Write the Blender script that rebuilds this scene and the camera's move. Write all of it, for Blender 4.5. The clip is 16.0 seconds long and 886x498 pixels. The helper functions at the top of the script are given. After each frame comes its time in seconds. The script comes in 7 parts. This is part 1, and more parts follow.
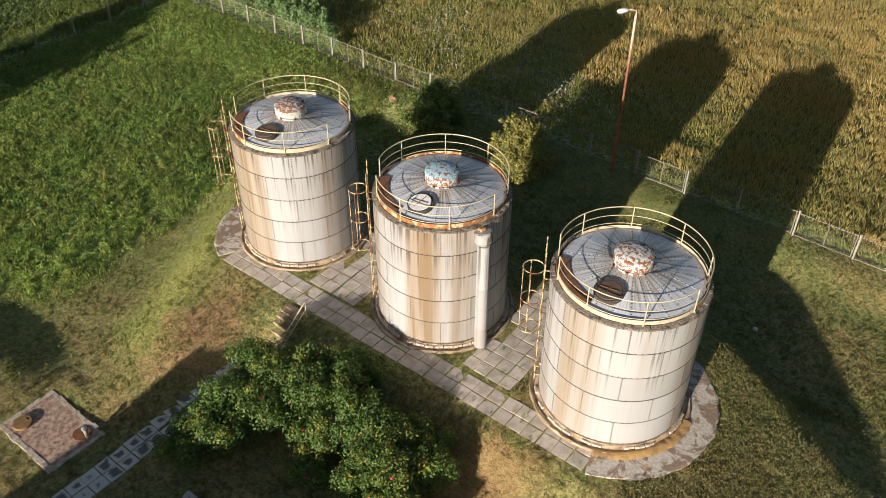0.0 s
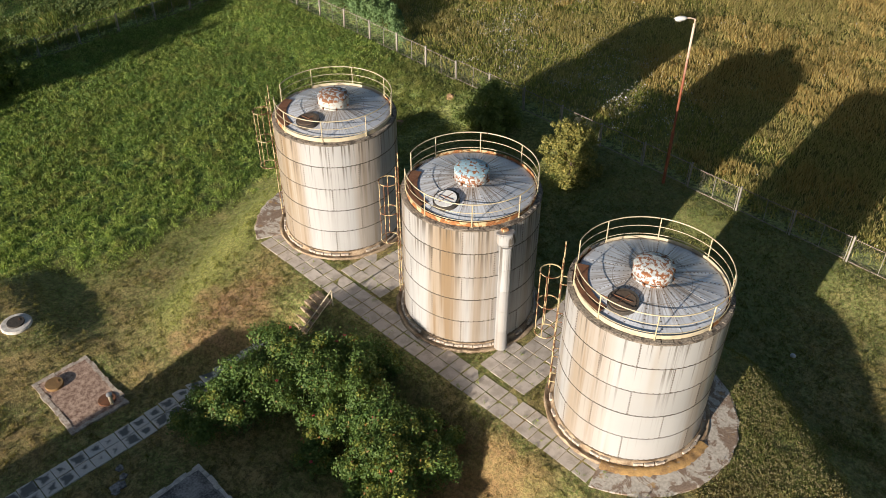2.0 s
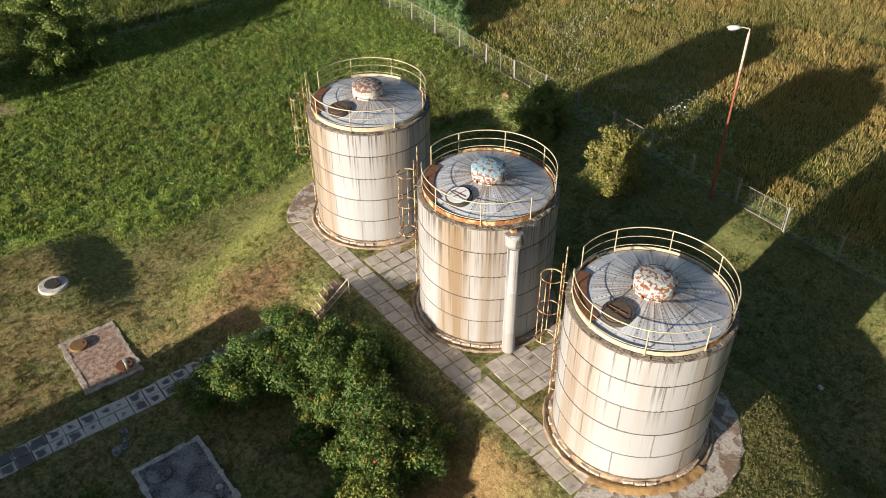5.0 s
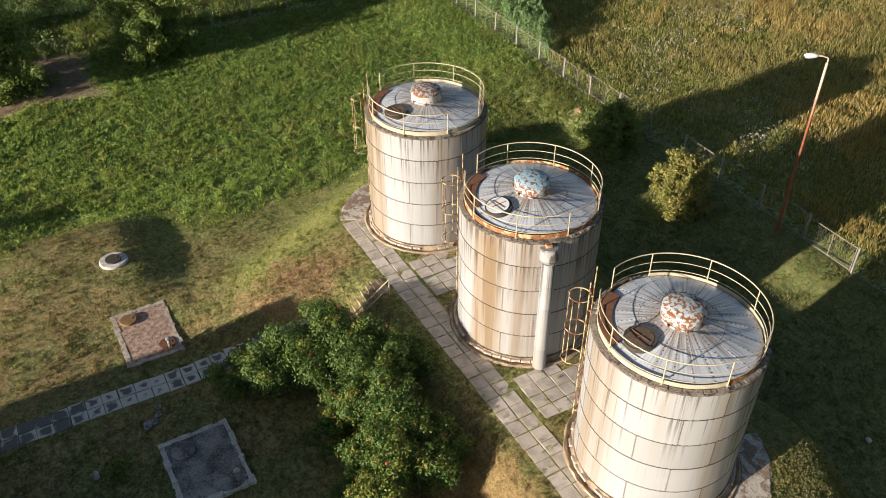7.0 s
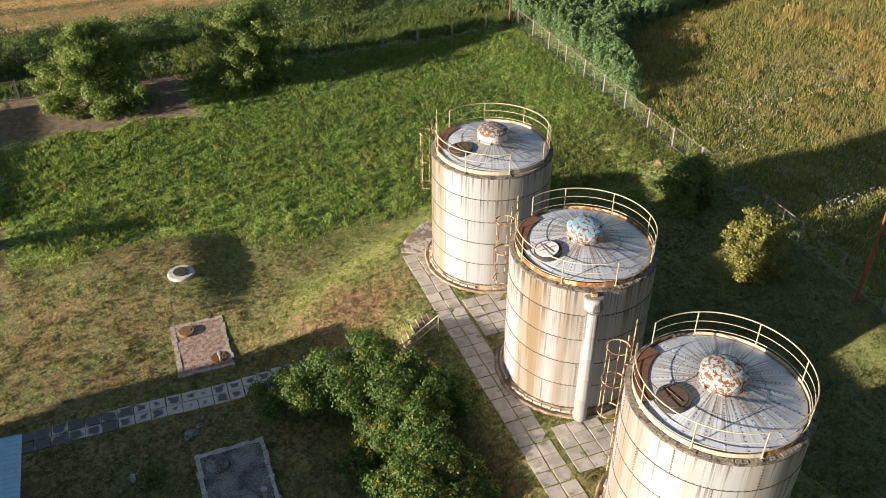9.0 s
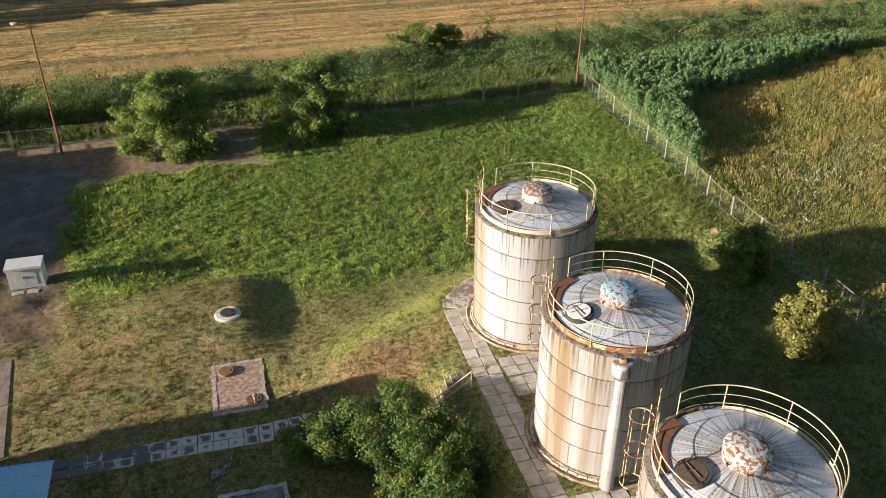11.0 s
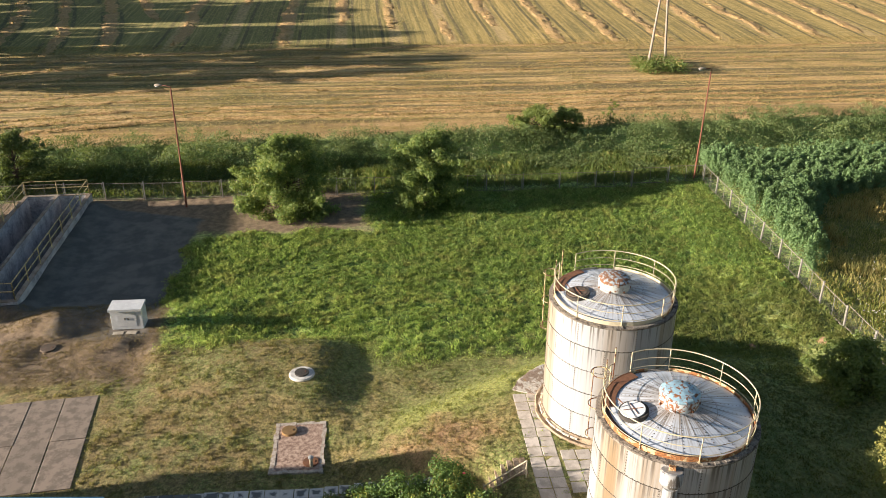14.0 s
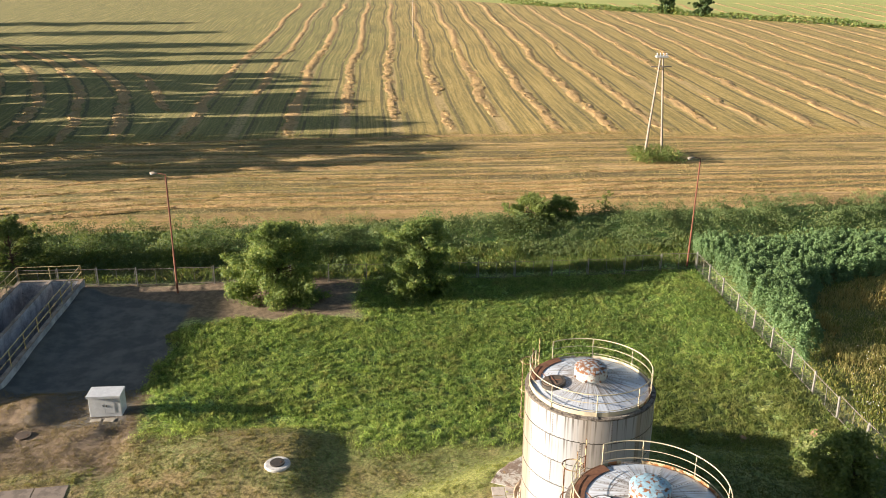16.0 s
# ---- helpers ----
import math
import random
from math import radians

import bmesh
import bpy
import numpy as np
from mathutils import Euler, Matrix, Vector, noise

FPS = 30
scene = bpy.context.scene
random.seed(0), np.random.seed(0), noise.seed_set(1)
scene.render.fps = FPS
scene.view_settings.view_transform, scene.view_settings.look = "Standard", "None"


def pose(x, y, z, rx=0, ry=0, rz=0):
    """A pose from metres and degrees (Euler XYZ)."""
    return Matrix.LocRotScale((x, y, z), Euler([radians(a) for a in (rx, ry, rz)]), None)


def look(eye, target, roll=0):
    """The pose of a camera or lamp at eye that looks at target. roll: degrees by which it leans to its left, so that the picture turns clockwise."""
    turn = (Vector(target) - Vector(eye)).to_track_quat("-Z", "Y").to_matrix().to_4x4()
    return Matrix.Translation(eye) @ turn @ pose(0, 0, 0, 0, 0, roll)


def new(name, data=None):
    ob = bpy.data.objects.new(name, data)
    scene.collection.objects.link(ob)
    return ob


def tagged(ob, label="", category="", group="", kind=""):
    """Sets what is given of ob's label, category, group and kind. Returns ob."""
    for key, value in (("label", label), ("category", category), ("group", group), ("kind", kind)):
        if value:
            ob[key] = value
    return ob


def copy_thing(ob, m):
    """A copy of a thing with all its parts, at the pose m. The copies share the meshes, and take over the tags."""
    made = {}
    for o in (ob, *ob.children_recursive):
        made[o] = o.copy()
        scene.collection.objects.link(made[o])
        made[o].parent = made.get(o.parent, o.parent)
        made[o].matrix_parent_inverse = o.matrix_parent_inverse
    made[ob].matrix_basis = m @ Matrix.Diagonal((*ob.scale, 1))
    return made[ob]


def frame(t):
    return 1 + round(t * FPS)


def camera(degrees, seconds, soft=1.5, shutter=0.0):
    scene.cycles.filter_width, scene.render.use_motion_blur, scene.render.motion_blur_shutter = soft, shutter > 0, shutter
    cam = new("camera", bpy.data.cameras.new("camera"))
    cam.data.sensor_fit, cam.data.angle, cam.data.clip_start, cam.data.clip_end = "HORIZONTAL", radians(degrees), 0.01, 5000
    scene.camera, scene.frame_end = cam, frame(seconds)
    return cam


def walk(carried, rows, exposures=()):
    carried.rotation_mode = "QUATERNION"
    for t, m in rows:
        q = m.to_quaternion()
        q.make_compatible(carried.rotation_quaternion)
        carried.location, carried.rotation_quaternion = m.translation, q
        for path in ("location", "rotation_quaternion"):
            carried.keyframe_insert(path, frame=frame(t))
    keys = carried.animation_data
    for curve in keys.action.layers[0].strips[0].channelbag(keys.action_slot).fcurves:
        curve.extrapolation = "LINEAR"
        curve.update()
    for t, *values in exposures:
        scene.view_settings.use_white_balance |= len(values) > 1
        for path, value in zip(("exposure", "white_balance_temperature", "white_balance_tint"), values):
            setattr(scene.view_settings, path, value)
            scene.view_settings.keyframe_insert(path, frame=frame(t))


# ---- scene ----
cam = camera(56.1, 16.0, soft=0.72)
PATH = [
    (0, (0.646, -1.848, 25.211), (-0.313, -0.608, 23.969), 0.2),
    (0.5, (1.043, -1.494, 25.093), (0.044, -0.283, 23.853), 0.1),
    (1, (1.469, -1.19, 25.046), (0.432, -0.01, 23.808), 0.1),
    (1.5, (1.874, -0.829, 25.009), (0.802, 0.32, 23.771), 0.0),
    (2, (2.25, -0.499, 24.992), (1.145, 0.618, 23.755), 0.1),
    (2.5, (2.593, -0.161, 24.97), (1.456, 0.924, 23.732), 0.1),
    (3, (2.932, 0.205, 24.96), (1.768, 1.259, 23.722), 0.1),
    (3.5, (3.28, 0.587, 24.89), (2.11, 1.637, 23.653), 0.0),
    (3.7, (3.419, 0.762, 24.883), (2.243, 1.804, 23.645), -0.0),
    (5.8, (4.566, 2.378, 24.731), (3.273, 3.272, 23.496), 0.0),
    (6, (4.684, 2.557, 24.73), (3.38, 3.436, 23.494), 0.1),
    (6.5, (4.962, 2.984, 24.704), (3.627, 3.817, 23.469), 0.0),
    (7, (5.226, 3.43, 24.648), (3.847, 4.213, 23.429), 0.0),
    (7.5, (5.434, 3.788, 24.572), (4.018, 4.529, 23.37), 0.1),
    (8, (5.664, 4.206, 24.498), (4.203, 4.895, 23.318), 0.0),
    (8.5, (5.837, 4.595, 24.49), (4.343, 5.243, 23.328), 0.0),
    (9, (5.964, 5.009, 24.466), (4.434, 5.611, 23.327), 0.1),
    (9.2, (5.999, 5.154, 24.455), (4.455, 5.742, 23.328), 0.0),
    (11.3, (6.548, 6.725, 24.426), (4.875, 7.154, 23.417), 0.2),
    (11.5, (6.515, 6.972, 24.406), (4.831, 7.381, 23.407), 0.3),
    (12, (6.563, 7.452, 24.348), (4.85, 7.809, 23.379), 0.3),
    (12.5, (6.606, 7.865, 24.365), (4.871, 8.173, 23.419), 0.2),
    (13, (6.65, 8.263, 24.359), (4.891, 8.518, 23.443), 0.3),
    (13.5, (6.665, 8.632, 24.348), (4.887, 8.84, 23.456), 0.3),
    (14, (6.708, 9.07, 24.324), (4.91, 9.227, 23.462), 0.3),
    (14.5, (6.752, 9.432, 24.295), (4.951, 9.549, 23.433), 0.3),
    (15, (6.726, 9.877, 24.268), (4.925, 9.991, 23.406), 0.2),
    (15.5, (6.69, 10.27, 24.26), (4.85, 10.391, 23.484), 0.2),
    (16, (6.668, 10.636, 24.259), (4.788, 10.772, 23.59), 0.2),
]
LIGHT = [(0, 0.83), (3.5, 0.86), (6, 1.02), (7, 0.98), (7.5, 1.02), (8.2, 1.01), (9, 1.16), (11.5, 1.25), (12.5, 1.42), (14, 1.48), (16, 1.54)]
walk(cam, [(t, look(eye, target, roll)) for t, eye, target, roll in PATH], LIGHT)

# ---- light ----
SUN_EL, SUN_DIR = 12.4, Vector((0.083, -0.9966, 0.0))     # towards the sun
world = bpy.data.worlds.new("sky")
scene.world = world
world.use_nodes = True
wn = world.node_tree.nodes
sky = wn.new("ShaderNodeTexSky")
sky.sky_type, sky.sun_disc = "NISHITA", False
sky.sun_elevation, sky.sun_rotation = radians(SUN_EL), math.atan2(SUN_DIR.x, SUN_DIR.y)
sky.air_density, sky.dust_density = 1.0, 1.2
wn["Background"].inputs["Strength"].default_value = 0.044
world.node_tree.links.new(sky.outputs[0], wn["Background"].inputs["Color"])
sun = new("sun", bpy.data.lights.new("sun", "SUN"))
sun.data.energy, sun.data.angle, sun.data.color = 5.0, radians(0.6), (1.0, 0.86, 0.71)
to_sun = SUN_DIR * math.cos(radians(SUN_EL)) + Vector((0, 0, math.sin(radians(SUN_EL))))
sun.matrix_world = look(to_sun * 60, (0, 0, 0))


# ---- material helpers ----
class Nodes:
    """A small builder for procedural materials."""
    def __init__(self, name, rough=0.8, metal=0.0):
        self.m = bpy.data.materials.new(name)
        self.m.use_nodes = True
        self.t = self.m.node_tree
        self.b = self.t.nodes["Principled BSDF"]
        self.b.inputs["Roughness"].default_value = rough
        self.b.inputs["Metallic"].default_value = metal
        self.co = self.t.nodes.new("ShaderNodeTexCoord").outputs["Object"]
        self.geo = self.t.nodes.new("ShaderNodeNewGeometry")

    def put(self, socket, value):
        if isinstance(value, bpy.types.NodeSocket):
            self.t.links.new(value, socket)
        elif isinstance(value, (tuple, list)) and len(value) == 3 and socket.type == "RGBA":
            socket.default_value = (*value, 1)
        else:
            socket.default_value = value

    def scaled(self, s, src=None):
        n = self.t.nodes.new("ShaderNodeMapping")
        n.inputs["Scale"].default_value = s
        self.put(n.inputs[0], src or self.co)
        return n.outputs[0]

    def noise(self, scale, detail=3.0, rough=0.55, src=None, dist=0.0):
        n = self.t.nodes.new("ShaderNodeTexNoise")
        self.put(n.inputs["Vector"], src or self.co)
        n.inputs["Scale"].default_value, n.inputs["Detail"].default_value = scale, detail
        n.inputs["Roughness"].default_value, n.inputs["Distortion"].default_value = rough, dist
        return n.outputs["Fac"]

    def band(self, x, lo, hi, a=0.0, b=1.0):
        n = self.t.nodes.new("ShaderNodeMapRange")
        n.interpolation_type = "SMOOTHSTEP"
        self.put(n.inputs["Value"], x)
        for key, v in (("From Min", lo), ("From Max", hi), ("To Min", a), ("To Max", b)):
            n.inputs[key].default_value = v
        return n.outputs[0]

    def math(self, op, a, b=0.0):
        n = self.t.nodes.new("ShaderNodeMath")
        n.operation = op
        self.put(n.inputs[0], a), self.put(n.inputs[1], b)
        return n.outputs[0]

    def mix(self, f, a, b, kind="MIX"):
        n = self.t.nodes.new("ShaderNodeMix")
        n.data_type, n.blend_type = "RGBA", kind
        self.put(n.inputs[0], f), self.put(n.inputs[6], a), self.put(n.inputs[7], b)
        return n.outputs[2]

    def xyz(self, src=None):
        n = self.t.nodes.new("ShaderNodeSeparateXYZ")
        self.put(n.inputs[0], src or self.co)
        return n.outputs

    def rand(self):
        return self.t.nodes.new("ShaderNodeObjectInfo").outputs["Random"]

    def island(self):
        return self.geo.outputs["Random Per Island"]

    def position(self):
        return self.geo.outputs["Position"]

    def color(self, c):
        self.put(self.b.inputs["Base Color"], c)

    def rough(self, r):
        self.put(self.b.inputs["Roughness"], r)

    def bump(self, h, strength=0.3, dist=0.02):
        n = self.t.nodes.new("ShaderNodeBump")
        n.inputs["Strength"].default_value, n.inputs["Distance"].default_value = strength, dist
        self.put(n.inputs["Height"], h)
        self.put(self.b.inputs["Normal"], n.outputs[0])


def plain(name, a, b, scale=6.0, rough=0.8, metal=0.0, bump=0.2, fine=40.0):
    """Two colours mixed by noise at two scales."""
    n = Nodes(name, rough, metal)
    f = n.mix(0.4, n.noise(scale, 4), n.noise(fine, 3))
    n.color(n.mix(n.band(f, 0.35, 0.65), a, b))
    n.rough(n.band(n.noise(scale * 1.7, 3), 0.3, 0.7, max(0.05, rough - 0.12), min(1, rough + 0.12)))
    n.bump(f, bump, 0.01)
    return n.m


def rusty_paint(name, paint, amount=0.5, rough=0.55, scale=5.0, rust=(0.175, 0.068, 0.028), deep=(0.075, 0.034, 0.02)):
    """Old paint that flakes off rusted steel."""
    n = Nodes(name, rough)
    f = n.noise(scale, 6, 0.65, dist=0.4)
    edge = n.band(f, 0.72 - amount * 0.45, 0.76 - amount * 0.45)
    steel = n.mix(n.band(n.noise(scale * 5, 4), 0.4, 0.65), rust, deep)
    worn = n.mix(n.band(n.noise(scale * 0.6, 3), 0.35, 0.75), paint, tuple(c * 0.72 for c in paint))
    n.color(n.mix(edge, worn, steel))
    n.rough(n.mix(edge, (rough,) * 3, (0.9,) * 3))
    n.bump(n.math("ADD", n.math("MULTIPLY", edge, -0.6), n.noise(scale * 9, 3)), 0.25, 0.004)
    return n.m


def foliage(name, dark, light, yellow=None, share=0.1, trans=0.35):
    """Leaves that differ one from the next and let some light through."""
    n = Nodes(name, 0.55)
    r = n.island()
    c = n.mix(r, dark, light)
    big = n.noise(0.5, 2, src=n.position())
    c = n.mix(n.band(big, 0.35, 0.7, 0, 0.5), c, tuple(v * 0.65 for v in light))
    if yellow:
        pick = n.math("FRACT", n.math("MULTIPLY", r, 37.7))
        c = n.mix(n.math("LESS_THAN", pick, share), c, yellow)
    n.color(c)
    n.b.inputs["Specular IOR Level"].default_value = 0.3
    thin = n.t.nodes.new("ShaderNodeBsdfTranslucent")
    n.put(thin.inputs[0], n.mix(0.45, c, (0.30, 0.34, 0.03)))
    join = n.t.nodes.new("ShaderNodeMixShader")
    join.inputs[0].default_value = trans
    n.t.links.new(n.b.outputs[0], join.inputs[1]), n.t.links.new(thin.outputs[0], join.inputs[2])
    n.t.links.new(join.outputs[0], n.t.nodes["Material Output"].inputs[0])
    return n.m


# ---- materials ----
def panel_material(name, stain, grime, tan):
    """Off-white enamel steel: broad tan runs from the rim to the foot, thin grey runs below the seams."""
    n = Nodes(name, 0.34)
    p = n.position()
    wide = n.noise(1.0, 3, 0.5, src=n.scaled((0.95, 0.95, 0.035), p))
    run = n.noise(1.0, 4, 0.6, src=n.scaled((2.7, 2.7, 0.07), p))
    thin = n.noise(1.0, 4, 0.6, src=n.scaled((7.5, 7.5, 0.16), p))
    blot = n.noise(0.5, 3, src=p)
    z = n.xyz(p)[2]
    low = n.xyz()[2]
    base = n.mix(n.rand(), (0.405, 0.417, 0.435), (0.355, 0.363, 0.378))
    base = n.mix(n.band(blot, 0.42, 0.7, 0, 0.45), base, (0.33, 0.345, 0.365))
    broad = n.band(wide, 0.58 - 0.14 * stain, 0.70 - 0.14 * stain)
    px = n.math("ADD", n.xyz(p)[0], n.math("MULTIPLY", n.math("SUBTRACT", run, 0.5), 0.9))
    zone = n.math("MULTIPLY", n.band(px, tan[0] - 0.25, tan[0] + 0.25), n.band(px, tan[1] + 0.3, tan[1] - 0.3))
    zone = n.math("MULTIPLY", zone, n.band(wide, 0.36, 0.54, 0.55, 1.0))
    broad = n.math("MAXIMUM", n.math("MULTIPLY", broad, 0.55), zone)
    c = n.mix(n.math("MULTIPLY", broad, 0.74), base, (0.275, 0.21, 0.14))
    brown = n.math("MULTIPLY", n.band(run, 0.50, 0.62), n.math("ADD", 0.30 * grime - 0.22, n.math("MULTIPLY", broad, 0.80)))
    c = n.mix(n.math("MULTIPLY", brown, 0.8), c, (0.205, 0.140, 0.075))
    c = n.mix(n.math("MULTIPLY", n.band(run, 0.42, 0.32), n.math("MULTIPLY", broad, 0.6)), c, (0.40, 0.39, 0.36))
    rim = n.band(z, 3.6, 7.0, 0.22, 1.0)                     # soot is heaviest under the rim
    under = n.band(low, 0.15, 1.1, 0.35, 1.0)                # and starts again below each seam
    soot = n.math("MULTIPLY", n.band(thin, 0.585 - 0.10 * grime, 0.68 - 0.08 * grime), n.math("MULTIPLY", rim, under))
    c = n.mix(n.math("MULTIPLY", soot, 0.9), c, (0.085, 0.072, 0.058))
    n.color(c)
    n.rough(n.band(thin, 0.4, 0.7, 0.28, 0.5))
    n.bump(n.noise(1.6, 2, src=p), 0.12, 0.03)
    return n.m


def roof_material():
    """Pale galvanised sheets, weathered unevenly, with brown run-off below the vent."""
    n = Nodes("roof_sheet", 0.40, 0.25)
    p = n.position()
    x, y, z = n.xyz()
    c = n.mix(n.rand(), (0.73, 0.79, 0.88), (0.62, 0.67, 0.75))
    c = n.mix(n.band(n.noise(1.0, 4, src=p), 0.45, 0.75, 0, 0.4), c, (0.36, 0.35, 0.345))
    fan = n.t.nodes.new("ShaderNodeCombineXYZ")
    n.put(fan.inputs[0], n.math("MULTIPLY", x, 0.45))
    n.put(fan.inputs[1], n.math("ADD", n.math("MULTIPLY", n.math("DIVIDE", y, x), 20.0), n.math("MULTIPLY", n.rand(), 40.0)))
    streak = n.math("MULTIPLY", n.band(n.noise(1.0, 4, 0.6, src=fan.outputs[0]), 0.42, 0.62), n.band(x, 2.75, 0.9))
    c = n.mix(n.math("MULTIPLY", streak, 0.9), c, (0.185, 0.145, 0.11))
    inner = n.band(n.math("ADD", x, n.math("MULTIPLY", n.noise(2.5, 4, src=p), 0.8)), 1.75, 1.0)
    c = n.mix(n.math("MULTIPLY", inner, 0.55), c, (0.27, 0.22, 0.17))
    outer = n.band(n.math("ADD", x, n.math("MULTIPLY", n.noise(4.0, 4, src=p), 0.3)), 2.46, 2.62)
    c = n.mix(n.math("MULTIPLY", outer, 0.7), c, (0.24, 0.14, 0.07))
    n.color(c)
    n.rough(n.band(n.noise(3, 3, src=p), 0.3, 0.7, 0.35, 0.6))
    n.bump(n.noise(3.0, 2, src=p), 0.10, 0.02)
    return n.m


def slab_material(name, a, b, wet):
    n = Nodes(name, 0.9)
    p = n.position()
    c = n.mix(n.rand(), a, b)
    c = n.mix(n.band(n.noise(2.2, 5, 0.65, src=p), 0.42, 0.62, 0, 0.85), c, wet)
    c = n.mix(n.band(n.noise(30, 3, src=p), 0.5, 0.8, 0, 0.35), c, (0.2, 0.19, 0.16))
    n.color(c)
    n.bump(n.noise(35, 4, src=p), 0.25, 0.006)
    return n.m


M = {}
M["panel_1"] = panel_material("enamel_panel_pale", 0.62, 0.58, (-8.5, -6.95))
M["panel_2"] = panel_material("enamel_panel_stained", 0.70, 1.15, (-15.2, -13.9))
M["panel_3"] = panel_material("enamel_panel", 0.80, 0.85, (-25.2, -22.9))
M["roof"] = roof_material()
M["seam"] = plain("dark_sealant", (0.035, 0.032, 0.03), (0.07, 0.06, 0.05), 12, 0.8)
M["bolt"] = plain("bolt_steel", (0.075, 0.062, 0.052), (0.13, 0.10, 0.075), 30, 0.9)
M["ledge"] = plain("dirty_ledge", (0.04, 0.034, 0.03), (0.25, 0.215, 0.18), 3.5, 0.9, 0, 0.4, 14)
M["ledge_block"] = plain("weathered_ledge_block", (0.13, 0.115, 0.10), (0.36, 0.33, 0.29), 6, 0.9, 0, 0.3, 18)
M["lap"] = plain("grey_lap_sealant", (0.16, 0.145, 0.13), (0.24, 0.22, 0.20), 9, 0.8)
M["cream"] = rusty_paint("cream_paint", (0.56, 0.50, 0.37), 0.16, 0.5, 6)
M["cream_rust"] = rusty_paint("cream_paint_rusted", (0.54, 0.44, 0.26), 0.58, 0.55, 3, (0.36, 0.155, 0.055), (0.17, 0.07, 0.03))
M["rail"] = rusty_paint("rail_paint", (0.58, 0.51, 0.35), 0.24, 0.5, 4)
M["ladder"] = rusty_paint("ladder_paint", (0.54, 0.44, 0.25), 0.52, 0.5, 3)
M["basin_rail"] = rusty_paint("yellowed_rail_paint", (0.62, 0.50, 0.24), 0.30, 0.5, 3)
M["rust"] = plain("rust_steel", (0.115, 0.052, 0.028), (0.20, 0.088, 0.045), 5, 0.9, 0, 0.3)
M["cap"] = rusty_paint("flaking_cap", (0.48, 0.54, 0.57), 0.50, 0.5, 8.5, (0.25, 0.105, 0.045), (0.17, 0.07, 0.035))
M["cap_blue"] = rusty_paint("flaking_blue_cap", (0.30, 0.48, 0.60), 0.42, 0.5, 7.0, (0.25, 0.105, 0.045), (0.17, 0.07, 0.035))
M["cap_pale"] = rusty_paint("pale_cap_drum", (0.52, 0.54, 0.52), 0.34, 0.5, 8.0, (0.25, 0.105, 0.045), (0.17, 0.07, 0.035))
M["cap_rust"] = rusty_paint("rusted_cap_lid", (0.40, 0.49, 0.56), 0.58, 0.5, 7.0, (0.25, 0.115, 0.055), (0.15, 0.075, 0.045))
M["concrete"] = plain("old_concrete", (0.30, 0.27, 0.22), (0.43, 0.39, 0.33), 2.5, 0.92, 0, 0.4)
M["footing_rust"] = plain("ochre_stained_concrete", (0.24, 0.145, 0.07), (0.52, 0.33, 0.13), 1.6, 0.95, 0, 0.8, 20)
M["footing"] = plain("earthy_concrete", (0.19, 0.13, 0.08), (0.44, 0.35, 0.25), 2.2, 0.95, 0, 0.8, 20)


def dirty_apron():
    """Pale concrete overgrown by brown crust, with ochre lichen here and there."""
    n = Nodes("crusted_concrete", 0.95)
    p = n.position()
    c = n.mix(n.band(n.noise(9, 4, src=p), 0.35, 0.65), (0.60, 0.56, 0.51), (0.44, 0.41, 0.36))
    crust = n.band(n.noise(1.5, 5, 0.7, src=p, dist=0.6), 0.47, 0.54)
    c = n.mix(n.math("MULTIPLY", crust, 0.85), c, n.mix(n.band(n.noise(16, 3, src=p), 0.4, 0.6), (0.17, 0.105, 0.07), (0.26, 0.18, 0.125)))
    n.color(n.mix(n.band(n.noise(1.3, 4, 0.6, src=p), 0.62, 0.70, 0, 0.7), c, (0.42, 0.245, 0.07)))
    n.bump(n.noise(24, 4, src=p), 0.5, 0.012)
    return n.m


M["apron"] = dirty_apron()
M["slab"] = slab_material("paving_slab", (0.62, 0.56, 0.51), (0.50, 0.455, 0.415), (0.39, 0.345, 0.30))


def mossy_slab():
    """Pale slabs, each with a dark wet hollow towards its middle."""
    n = Nodes("mossy_slab", 0.85)
    x, y, z = n.xyz()
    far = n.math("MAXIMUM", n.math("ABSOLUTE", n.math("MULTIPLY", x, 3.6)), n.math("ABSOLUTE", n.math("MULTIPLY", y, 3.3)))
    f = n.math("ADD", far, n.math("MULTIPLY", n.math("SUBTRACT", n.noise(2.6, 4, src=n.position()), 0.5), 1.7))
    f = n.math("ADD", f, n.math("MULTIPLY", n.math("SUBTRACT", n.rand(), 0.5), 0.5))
    # southern slabs get darker still: the shade there is put into the colour
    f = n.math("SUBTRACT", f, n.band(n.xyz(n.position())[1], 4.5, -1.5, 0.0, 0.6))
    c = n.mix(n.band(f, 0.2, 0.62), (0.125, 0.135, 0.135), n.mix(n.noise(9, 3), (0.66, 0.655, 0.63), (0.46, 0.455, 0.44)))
    n.color(c)
    n.bump(n.noise(30, 3), 0.25, 0.006)
    return n.m


